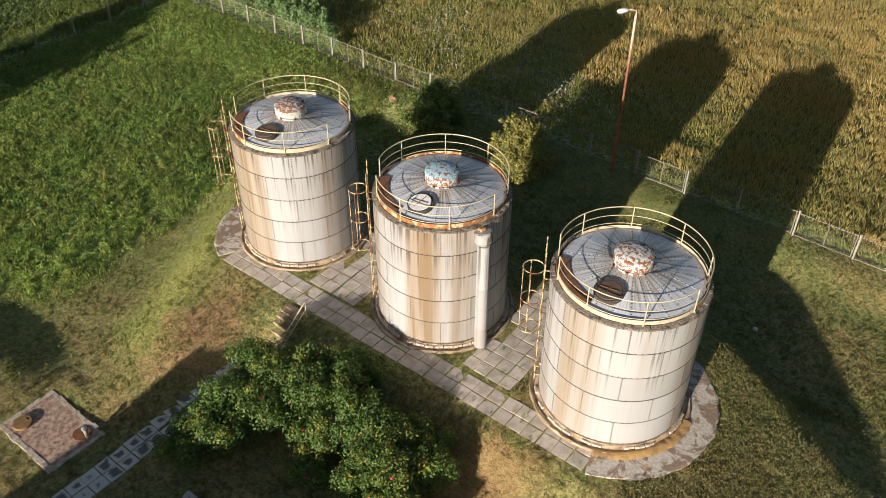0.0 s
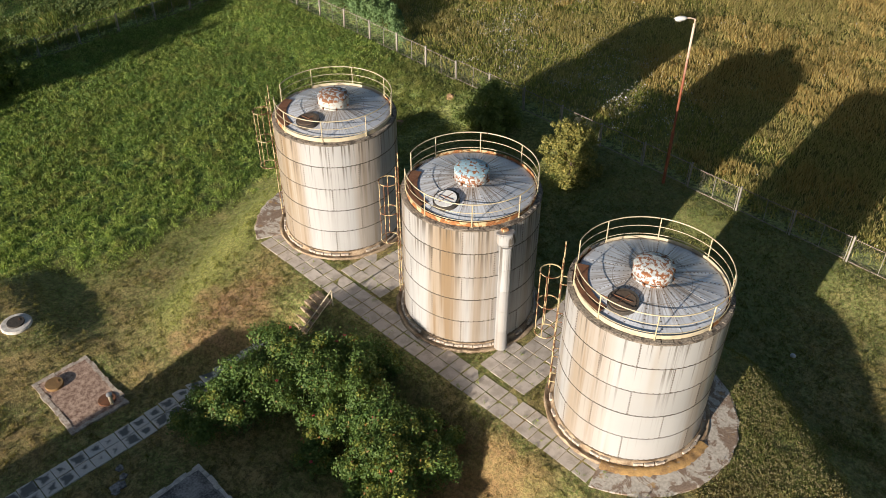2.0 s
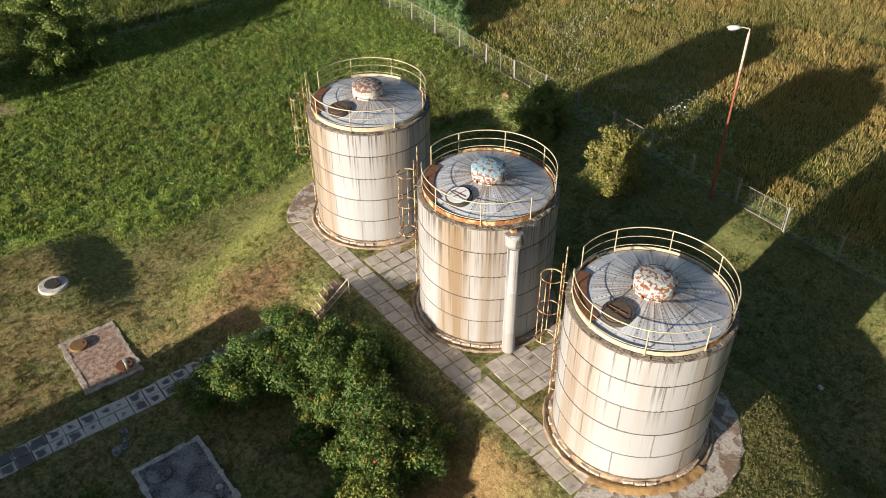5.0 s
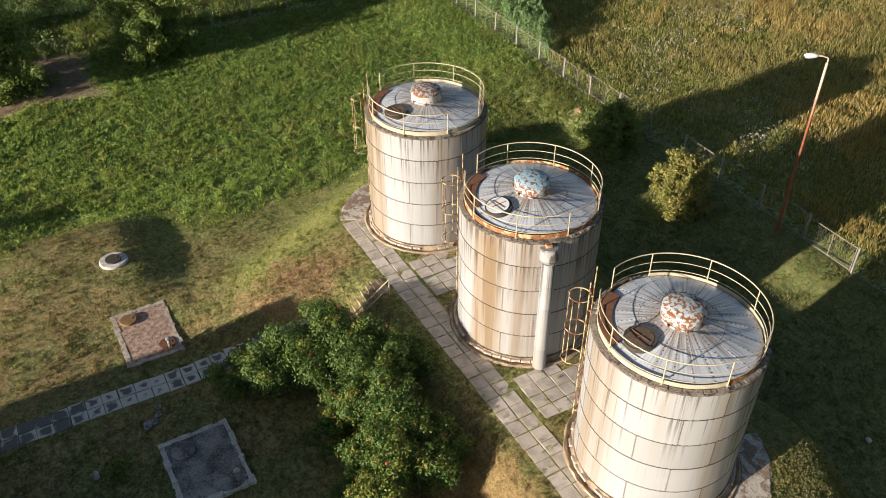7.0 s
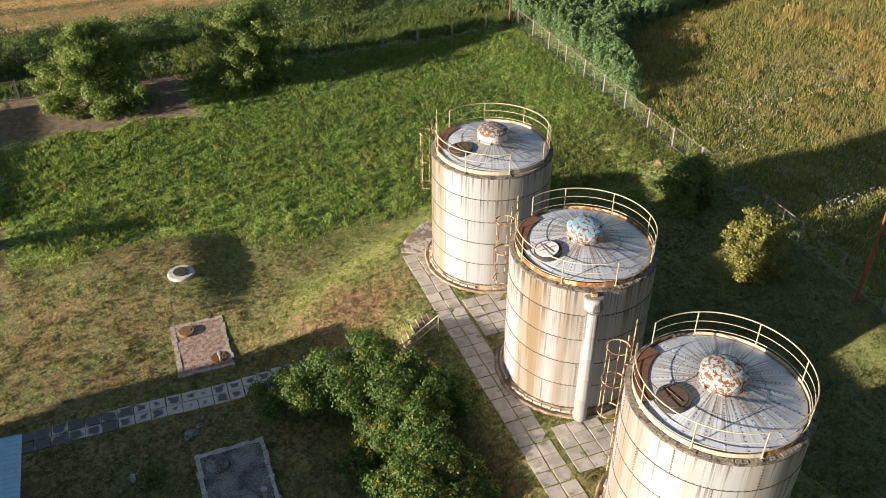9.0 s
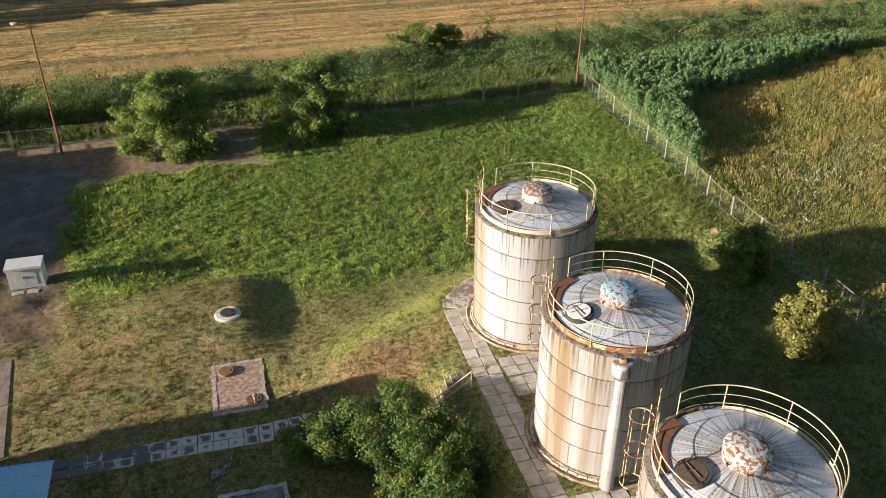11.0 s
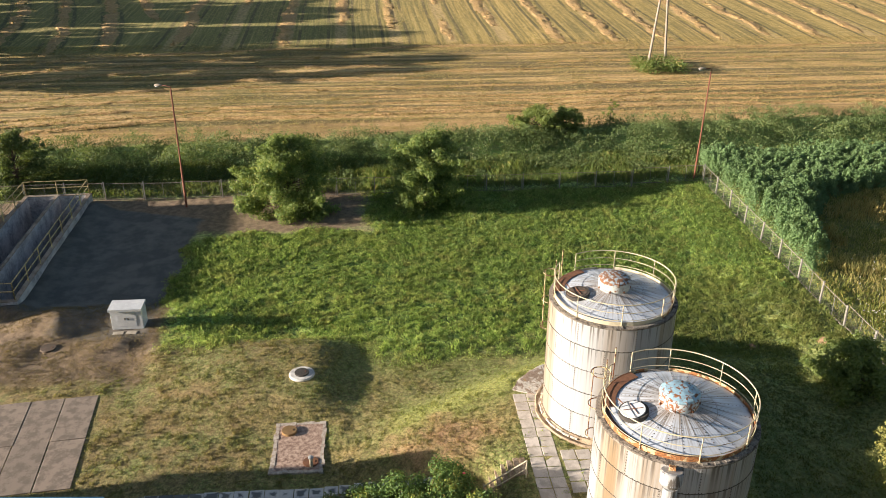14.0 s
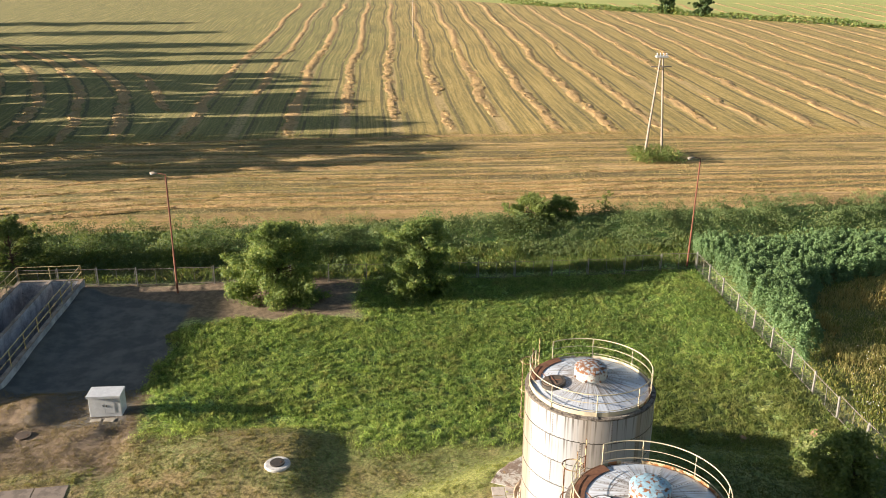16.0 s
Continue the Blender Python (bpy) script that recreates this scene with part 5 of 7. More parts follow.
def chamber_slab(name, label, x0, x1, y0, y1, z, key, rim):
    s = thing(name, label, "slab", ((x0 + x1) / 2, (y0 + y1) / 2, z))
    w, l = (x1 - x0) / 2, (y1 - y0) / 2
    rnd = random.Random(3)
    bm = bmesh.new()
    box(bm, -w + 0.16, w - 0.16, -l + 0.16, l - 0.16, -0.3, 0.0)
    part("top", bm, M[key], s)
    for side in range(4):
        long = 2 * (w if side % 2 == 0 else l)
        off = l if side % 2 == 0 else w
        turn = Matrix.Rotation(side * math.pi / 2, 4, "Z")
        u = -long / 2
        while u < long / 2 - 0.05:
            step_u = min(rnd.uniform(0.15, 0.55), long / 2 - u)
            if rnd.random() < 0.05:
                u += step_u
                continue
            bm = bmesh.new()
            box(bm, u, u + step_u - 0.008, -off + rnd.uniform(-0.03, 0.04), -off + 0.15 + rnd.uniform(0, 0.06), -0.3, rnd.uniform(0.004, 0.02), turn)
            for v in bm.verts:
                v.co += Vector((rnd.uniform(-.02, .02), rnd.uniform(-.02, .02), 0))
            part("edge_piece", bm, M[rim], s)
            u += step_u
    return s


def cover(name, label, at, r, h, key, ring=0.0):
    c = thing(name, label, "manhole cover", at, group="chamber covers")
    bm = bmesh.new()
    disc(bm, r, 0, h, 28, None, 0.012)
    part("lid", bm, M[key], c, "", True)
    if ring:
        bm = bmesh.new()
        lathe(bm, [(r - 0.02, -0.2), (ring, -0.2), (ring, 0.02), (ring - 0.05, 0.06), (r - 0.02, 0.06)], seg=30)
        part("collar", bm, M["rim"], c, "pale concrete collar", True)
    bm = bmesh.new()
    bar(bm, (-0.08, r * 0.5, h + 0.01), (0.08, r * 0.5, h + 0.01), 0.012)
    part("grip", bm, M["rust"], c)
    return c


def standing_pipe(at, h, key, label):
    p = thing("vent_pipe", label, "pipe", at)
    bm = bmesh.new()
    bar(bm, (0, 0, 0), (0, 0, h), 0.075, 12)
    part("pipe", bm, M[key], p, "", True)
    bm = bmesh.new()
    lathe(bm, [(0.0001, 0), (0.12, 0), (0.12, 0.05), (0.04, 0.10), (0.0001, 0.10)], seg=12, closed_profile=False)
    bmesh.ops.translate(bm, vec=(0, 0, h), verts=bm.verts)
    part("cowl", bm, M["steel"], p, "", True)


SA = 0.14
chamber_slab("chamber_roof", "reddish pebbled concrete chamber roof in the grass", -25.42, -21.88, 4.1, 6.42, SA, "gravel_slab", "worn_edge")
cover("chamber_cover", "round rusty steel cover on a chamber roof", (-24.75, 4.75, SA), 0.35, 0.12, "cover_rust")
cover("chamber_cover", "round rusty steel cover beside a vent pipe", (-22.55, 5.85, SA), 0.34, 0.05, "rust")
standing_pipe((-22.25, 5.90, SA), 0.48, "cream", "short pale vent pipe with a cowl")
SB = 0.24
chamber_slab("chamber_roof", "dark bitumen-coated chamber roof with white worn edges", -17.25, -13.95, 4.1, 6.7, SB, "dark_slab", "rim")
cover("chamber_cover", "round dark cover on a bitumen-coated roof", (-16.5, 4.85, SB), 0.44, 0.08, "dark_slab")
cover("chamber_cover", "wide flat dark cover on a bitumen-coated roof", (-14.6, 5.95, SB), 0.62, 0.03, "dark_slab")
standing_pipe((-14.3, 6.2, SB), 0.5, "steel", "short grey vent pipe with a cowl")
cover("manhole", "dark manhole lid in a white concrete collar on a mound", (-28.78, 5.08, float(land(-28.78, 5.08)) + 0.02), 0.36, 0.13, "seam", 0.64)
cover("manhole", "flat grey manhole lid in bare earth", (-33.0, -8.75, float(land(-33.0, -8.75)) + 0.01), 0.40, 0.09, "hatch_brown")


def yard_slabs():
    paving("yard_concrete", "large cracked concrete yard slabs with open joints", -27.84, -16.92, 2, 8, 3.40, 1.56, "yard_slab", lambda x, y: 0.115, 21, turn=5.9)


yard_slabs()


# ---- steps with a handrail ----
def steps():
    s = thing("garden_steps", "narrow concrete steps with a pale pipe handrail", "steps", (-19.95, 15.0, PAD))
    for k in range(7):
        y = -0.20 - 0.255 * k
        z = float(land(-19.95, 15.0 + y)) - PAD + 0.05
        bm = bmesh.new()
        box(bm, -0.62, 0.42, y - 0.13, y + 0.11, z - 0.16, z)
        bmesh.ops.bevel(bm, geom=bm.edges[:], offset=0.012, segments=1, affect="EDGES")
        part("tread", bm, M["footing"], s)
    x = 0.56
    rail = part("handrail", rail_line([(x, -0.22, 0.82), (x - 0.02, -1.95, -0.42)], 0.028), M["cream"], s, "pale painted handrail")
    part("bar", rail_line([(x, -0.22, 0.42), (x - 0.02, -1.95, -0.82)], 0.022), M["cream"], rail)
    for y, zt in ((-0.22, 0.82), (-1.95, -0.42)):
        bm = bmesh.new()
        bar(bm, (x, y, zt - 1.05), (x, y, zt), 0.032)
        part("post", bm, M["cream"], rail)


def rail_line(pts, r):
    bm = bmesh.new()
    tube(bm, pts, r, 6)
    return bm


steps()


# ---- shed, and unseen blocks that cast shade, south of the yard ----
def shed():
    b = thing("pump_house", "low shed with a blue corrugated sheet roof", "shed", (-13.36, -5.58, 0.15))
    bm = bmesh.new()
    box(bm, -4.0, 6.2, -3.3, 4.0, -0.15, 2.8)
    part("wall", bm, M["dark_wall"], b)
    # ribs run down the slope to the north eave
    v, f, w = [], [], 0.21
    for i in range(int(11.1 / w) * 6 + 1):
        x = -4.31 + i * w / 6
        z = 0.045 * (0, 0.5, 1, 1, 0.5, 0)[i % 6]
        v += [(x, 4.43, 2.865 + z), (x, -3.5, 3.40 + z), (x, 4.43, 2.855 + z), (x, -3.5, 3.39 + z)]
    for i in range(len(v) // 4 - 1):
        a = 4 * i
        f += [(a, a + 4, a + 5, a + 1), (a + 2, a + 3, a + 7, a + 6), (a, a + 2, a + 6, a + 4), (a + 1, a + 5, a + 7, a + 3)]
    roof = from_arrays("roof", np.array(v), np.array(f), M["blue_sheet"], b)
    tagged(roof, "light blue corrugated sheet roof")
    bm = bmesh.new()
    box(bm, -4.345, -4.312, -3.5, 4.43, 2.80, 2.90, Matrix.Translation((0, 4.43, 2.865)) @ Matrix.Rotation(-math.atan2(0.535, 7.93), 4, "X") @ Matrix.Translation((0, -4.43, -2.865)))
    part("verge", bm, M["blue_sheet"], b)


shed()


def shade_block(name, label, x0, x1, y0, y1, h):
    b = thing(name, label, "building", ((x0 + x1) / 2, (y0 + y1) / 2, 0))
    w, l = (x1 - x0) / 2, (y1 - y0) / 2
    bm = bmesh.new()
    box(bm, -w, w, -l, l, -0.5, h - 0.25)
    part("wall", bm, M["wall"], b)
    bm = bmesh.new()
    box(bm, -w - 0.3, w + 0.3, -l - 0.3, l + 0.3, h - 0.25, h)
    part("roof", bm, M["seam"], b)


# two blocks out of view, added only for the shadows they throw north
shade_block("plant_building", "unseen plain block added to shade the yard", -20.0, -7.5, -24.0, -9.6, 5.5)
shade_block("store_building", "unseen plain block added to shade the ground by the basin", -51.4, -34.0, -46.0, -36.0, 7.03)


def broken_slabs():
    """Broken pieces of paving beside the yard path."""
    rnd = random.Random(17)
    for k in range(6):
        x, y = -18.85 + rnd.uniform(-0.5, 0.5), 4.3 + rnd.uniform(-0.35, 0.35)
        t = thing("broken_slab", "broken mossy piece of paving slab in grass", "slab", (x, y, float(land(x, y)) + 0.005), rnd.uniform(0, 360), "broken slabs")
        bm = bmesh.new()
        bmesh.ops.create_circle(bm, cap_ends=True, segments=rnd.choice((4, 5, 6)), radius=rnd.uniform(0.14, 0.26))
        for v in bm.verts:
            v.co *= rnd.uniform(0.75, 1.2)
        top = bmesh.ops.extrude_face_region(bm, geom=bm.faces[:])["geom"]
        bmesh.ops.translate(bm, vec=(0, 0, 0.05), verts=[g for g in top if isinstance(g, bmesh.types.BMVert)])
        bmesh.ops.recalc_face_normals(bm, faces=bm.faces)
        part("piece", bm, M["dark_slab"], t)


def small_litter():
    t = thing("marker_stone", "small whitewashed stone lying in grass", "stone", (-4.72, 27.67, float(land(-4.72, 27.67))))
    bm = bmesh.new()
    bmesh.ops.create_icosphere(bm, subdivisions=2, radius=0.13, matrix=Matrix.Translation((0, 0, 0.08)) @ Matrix.Diagonal((1, 0.8, 0.75, 1)))
    part("stone", bm, M["white"], t, "", True)
    t = thing("plastic_canister", "white plastic canister dropped beside a shrub", "canister", (-17.05, 1.86, float(land(-17.05, 1.86))))
    bm = bmesh.new()
    lathe(bm, [(0.0001, 0), (0.10, 0), (0.10, 0.26), (0.04, 0.31), (0.04, 0.35), (0.0001, 0.35)], seg=14, closed_profile=False)
    part("body", bm, M["white"], t, "", True)


broken_slabs()
small_litter()


# ---- planting helpers ----
RNG = np.random.default_rng(7)


def scatter(n, x0, x1, y0, y1):
    return RNG.uniform(x0, x1, n), RNG.uniform(y0, y1, n)


def blades(name, label, x, y, z, height, width, per, material, spread=0.08, lean=0.45, category="grass", parent=None):
    """Tufts of pointed blades, each a bent strip of its own."""
    n = len(x) * per
    px = np.repeat(x, per) + RNG.normal(0, 1, n) * np.repeat(np.broadcast_to(spread, len(x)), per)
    py = np.repeat(y, per) + RNG.normal(0, 1, n) * np.repeat(np.broadcast_to(spread, len(x)), per)
    pz = np.repeat(z, per) - 0.02
    h = np.repeat(height, per) * RNG.uniform(0.6, 1.15, n)
    w = np.repeat(np.broadcast_to(width, len(x)), per) * RNG.uniform(0.7, 1.3, n)
    a, b = RNG.uniform(0, math.tau, n), RNG.uniform(0, math.tau, n)
    k = RNG.uniform(0.1, 1.0, n) * lean
    dx, dy = np.cos(b) * k * h, np.sin(b) * k * h
    wx, wy = np.cos(a) * w / 2, np.sin(a) * w / 2
    base = np.stack((px, py, pz), -1)
    mid = base + np.stack((dx * 0.4, dy * 0.4, h * 0.6), -1)
    tip = base + np.stack((dx, dy, h * (1 - 0.3 * k)), -1)
    side = np.stack((wx, wy, np.zeros(n)), -1)
    v = np.stack((base, mid + side, tip, mid - side), 1)
    i = np.arange(n)[:, None] * 4
    f = np.concatenate((i + (0, 1, 2), i + (0, 2, 3)), 0)
    ob = from_arrays(name, v.reshape(-1, 3), f, material, parent)
    if parent is None:
        tagged(ob, label, category, kind="stuff")
    return ob


def leaf_mesh(name, centre, out, size, material, parent=None):
    """One folded leaf at each centre, facing roughly outwards."""
    n = len(centre)
    d = out + RNG.normal(0, 0.55, (n, 3))
    d /= np.linalg.norm(d, axis=1, keepdims=True) + 1e-9
    u = np.cross(d, RNG.normal(0, 1, (n, 3)))
    u /= np.linalg.norm(u, axis=1, keepdims=True) + 1e-9
    w = np.cross(d, u)
    s = (size * RNG.uniform(0.6, 1.3, n))[:, None]
    v = np.stack((centre - u * s * 0.6, centre + w * s * 0.34 + d * s * 0.10, centre + u * s * 0.6, centre - w * s * 0.34 + d * s * 0.10), 1)
    i = np.arange(n)[:, None] * 4
    f = np.concatenate((i + (0, 1, 2), i + (0, 2, 3)), 0)
    return from_arrays(name, v.reshape(-1, 3), f, material, parent)


def clump_points(clumps, per_m2, fill=0.35):
    """Points on and in a set of rough balls (x, y, z, radius), thinned inside."""
    cs, ds = [], []
    for x, y, z, r in clumps:
        n = max(12, int(per_m2 * 12.6 * r * r))
        d = RNG.normal(0, 1, (n, 3))
        d /= np.linalg.norm(d, axis=1, keepdims=True)
        rough = 1 + 0.30 * np.sin(d[:, 0] * 5 + x * 3) * np.cos(d[:, 1] * 5 + y) + 0.24 * RNG.normal(0, 1, n)
        rad = r * rough * np.where(RNG.random(n) < fill, RNG.uniform(0.4, 1, n), RNG.uniform(0.88, 1.05, n))
        c = d * rad[:, None] * (1, 1, 0.85) + (x, y, z)
        cs.append(c), ds.append(d + (0, 0, 0.35))
    return np.concatenate(cs), np.concatenate(ds)


# ---- plant materials ----
def grass_material(name, tone, vary, trans):
    """Blades coloured like the sward they stand in, a little lighter or darker one by one."""
    n = Nodes(name, 0.6)
    c = tone(n, n.position())
    r = n.island()
    c = n.mix(n.band(r, 0.0, 1.0, vary, 0.0), c, (0.05, 0.07, 0.02))
    c = n.mix(n.math("MULTIPLY", n.math("GREATER_THAN", r, 0.88), 0.4), c, (0.42, 0.36, 0.16))
    n.color(c)
    n.b.inputs["Specular IOR Level"].default_value = 0.25
    thin = n.t.nodes.new("ShaderNodeBsdfTranslucent")
    n.put(thin.inputs[0], n.mix(0.35, c, (0.34, 0.36, 0.05)))
    join = n.t.nodes.new("ShaderNodeMixShader")
    join.inputs[0].default_value = trans
    n.t.links.new(n.b.outputs[0], join.inputs[1]), n.t.links.new(thin.outputs[0], join.inputs[2])
    n.t.links.new(join.outputs[0], n.t.nodes["Material Output"].inputs[0])
    return n.m


M["lawn"] = grass_material("lawn_blade", turf, 0.6, 0.45)
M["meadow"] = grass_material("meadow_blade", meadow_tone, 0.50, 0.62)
M["meadow_leaf"] = foliage("meadow_leaf", (0.11, 0.22, 0.058), (0.21, 0.325, 0.085), (0.34, 0.37, 0.12), 0.06, 0.5)
M["weed"] = foliage("weed_stalk", (0.33, 0.34, 0.13), (0.60, 0.52, 0.21), (0.68, 0.57, 0.25), 0.3, 0.62)
M["seed_head"] = foliage("seed_head", (0.48, 0.415, 0.18), (0.77, 0.635, 0.31), (0.26, 0.31, 0.11), 0.2, 0.6)
M["dry_tip"] = foliage("dry_grass_tip", (0.24, 0.215, 0.115), (0.44, 0.375, 0.21), (0.20, 0.23, 0.09), 0.25, 0.5)
M["dead_grass"] = foliage("dead_grass", (0.20, 0.135, 0.078), (0.36, 0.245, 0.14), None, 0, 0.3)
M["weed_rust"] = foliage("dock_seed", (0.43, 0.345, 0.13), (0.70, 0.555, 0.235), (0.44, 0.27, 0.09), 0.12, 0.5)
M["weed_green"] = foliage("weed_green", (0.19, 0.235, 0.065), (0.37, 0.40, 0.115), (0.50, 0.44, 0.14), 0.25, 0.5)
M["flower"] = plain("white_flower", (0.46, 0.46, 0.42), (0.58, 0.58, 0.54), 8, 0.8)
M["rose_leaf"] = foliage("rose_leaf", (0.040, 0.098, 0.030), (0.150, 0.240, 0.060), (0.26, 0.16, 0.06), 0.02, 0.30)
M["rose_tip"] = foliage("rose_tip_leaf", (0.15, 0.205, 0.045), (0.34, 0.355, 0.08), (0.38, 0.17, 0.07), 0.04, 0.36)
M["tree_leaf"] = foliage("tree_leaf", (0.095, 0.175, 0.058), (0.28, 0.37, 0.12), (0.40, 0.43, 0.14), 0.12, 0.48)
M["dark_leaf"] = foliage("dark_leaf", (0.035, 0.070, 0.026), (0.08, 0.13, 0.042), None, 0, 0.2)
M["olive_leaf"] = foliage("olive_leaf", (0.16, 0.175, 0.050), (0.30, 0.29, 0.085), (0.38, 0.33, 0.10), 0.2, 0.3)
M["shrub_leaf"] = foliage("shrub_leaf", (0.12, 0.19, 0.065), (0.28, 0.34, 0.11), None, 0, 0.5)
M["nettle"] = foliage("nettle_leaf", (0.12, 0.22, 0.10), (0.23, 0.35, 0.15), None, 0, 0.34)
M["hedge_leaf"] = foliage("hedge_leaf", (0.085, 0.155, 0.044), (0.225, 0.29, 0.083), (0.34, 0.31, 0.11), 0.12, 0.42)
M["scrub_leaf"] = foliage("scrub_leaf", (0.050, 0.092, 0.036), (0.175, 0.235, 0.080), (0.28, 0.27, 0.10), 0.04, 0.36)
M["straw"] = foliage("straw", (0.40, 0.29, 0.115), (0.58, 0.42, 0.19), (0.25, 0.22, 0.08), 0.2, 0.3)
M["hip"] = plain("rose_petal", (0.50, 0.05, 0.07), (0.62, 0.12, 0.14), 8, 0.5)


# ---- trees and shrubs ----
def tree(name, label, at, height, radius, material, clumps, per_m2, leaf, seed, trunk=0.10, low=0.25, lean=(0, 0)):
    """Tapered trunk, limbs to every clump, and a crown of many leaves with gaps."""
    rnd = random.Random(seed)
    x, y = at
    z0 = float(land(x, y)) - 0.1
    t = thing(name, label, "tree", (x, y, z0))
    bm = bmesh.new()
    top = Vector((lean[0], lean[1], height * 0.62))
    bar(bm, (0, 0, 0), top * 0.5, trunk, 8, trunk * 0.75)
    bar(bm, top * 0.5, top, trunk * 0.75, 8, trunk * 0.4)
    balls = []
    for k in range(clumps):
        a = rnd.uniform(0, math.tau)
        h = low + (1 - low) * (k + 0.5) / clumps
        wide = radius * math.sin(math.pi * (0.22 + 0.72 * h)) ** 0.8
        rr = wide * math.sqrt(rnd.uniform(0.1, 1.0)) * (0.9 + 0.3 * math.sin(2 * a + seed) * math.sin(3 * a + 5 * h + seed))
        c = Vector((lean[0] * h + rr * math.cos(a), lean[1] * h + rr * math.sin(a), height * h * 0.93))
        balls.append((c.x, c.y, c.z, radius * rnd.uniform(0.11, 0.24)))
        if k % 4 == 0:                                       # a sprig that sticks out of the outline
            out = Vector((math.cos(a), math.sin(a), rnd.uniform(0.0, 0.9))) * radius * rnd.uniform(0.12, 0.34)
            tip = Vector((lean[0] * h + wide * math.cos(a), lean[1] * h + wide * math.sin(a), height * h * 0.93)) + out
            balls.append((tip.x, tip.y, max(0.15, tip.z), radius * rnd.uniform(0.07, 0.12)))
            balls.append(((c.x + tip.x) / 2, (c.y + tip.y) / 2, max(0.15, (c.z + tip.z) / 2), radius * rnd.uniform(0.08, 0.14)))
        s = top * min(1.0, 0.2 + 0.75 * h)
        bar(bm, s, c, trunk * 0.28, 5, trunk * 0.08)
    part("trunk", bm, M["trunk"], t)
    c, d = clump_points(balls, per_m2)
    crown = leaf_mesh("crown", c, d, leaf, M[material], t)
    tagged(crown, kind="stuff")
    return t


tree("field_tree", "bushy round-headed young tree with bright green leaves", (-52.6, 2.5), 6.3, 3.2, "tree_leaf", 104, 95, 0.15, 1, 0.13, 0.02)
tree("field_tree", "loose young tree with grey-green leaves by the fence", (-53.5, 13.2), 5.7, 3.0, "tree_leaf", 115, 95, 0.15, 2, 0.12, 0.02)
tree("shrub", "bushy dark green shrub beside the wire fence", (-26.6, 32.9), 2.6, 2.0, "shrub_leaf", 85, 50, 0.16, 3, 0.07, 0.04)
tree("small_tree", "small olive-green tree with an open crown", (-20.1, 32.1), 3.4, 1.5, "olive_leaf", 95, 130, 0.12, 4, 0.06, 0.04)
tree("field_tree", "dark round shrub outside the far fence", (-58.5, -19.5), 5.2, 2.5, "scrub_leaf", 70, 80, 0.16, 5, 0.12, 0.05)
tree("field_tree", "tall dark shrub in the boundary strip", (-69.3, 24.6), 3.4, 2.2, "shrub_leaf", 46, 60, 0.2, 6, 0.09, 0.05)
tree("field_tree", "tall dark shrub in the boundary strip", (-69.6, 27.6), 3.1, 2.0, "shrub_leaf", 46, 60, 0.2, 7, 0.09, 0.05)
tree("field_tree", "slim shrub standing at the stubble edge", (-71.6, 32.5), 3.2, 0.9, "hedge_leaf", 16, 80, 0.14, 8, 0.06, 0.1)


tree("shrub", "small untidy shrub growing in the shade", (-16.8, 2.45), 0.95, 0.65, "hedge_leaf", 20, 150, 0.10, 9, 0.03, 0.1)


tree("field_tree", "round dark bush in the far hedge", (-345.0, 128.5), 7.5, 4.0, "dark_leaf", 40, 8, 0.8, 21, 0.2, 0.1)
tree("field_tree", "round dark bush in the far hedge", (-331.0, 139.0), 8.0, 4.2, "dark_leaf", 40, 8, 0.8, 22, 0.2, 0.1)


def shade_tree(at, height, radius, seed):
    """Tall broad trees beyond the south side, whose long shadows cross the yard and the stubble."""
    tree("tall_tree", "tall broad-crowned tree south of the yard", at, height, radius, "tree_leaf", 60, 5.5, 0.85, seed, 0.3, 0.12)


for k, (x, y, h, r) in enumerate(((-90, -49, 15, 4.5), (-97, -47, 16, 5), (-104, -50, 15, 5), (-117, -60, 16, 6), (-127, -63, 15.5, 6), (-140, -74, 17, 6), (-151, -77, 17.5, 6),
                                  (-166, -84, 17, 7), (-205, -100, 18, 7), (-226, -106, 18, 8), (-262, -125, 19, 8), (-300, -140, 19, 8), (-112, -56, 16, 6), (-133, -68, 17, 6), (-158, -80, 18, 6), (-188, -94, 19, 7))):
    shade_tree((x, y), h, r, 40 + k)


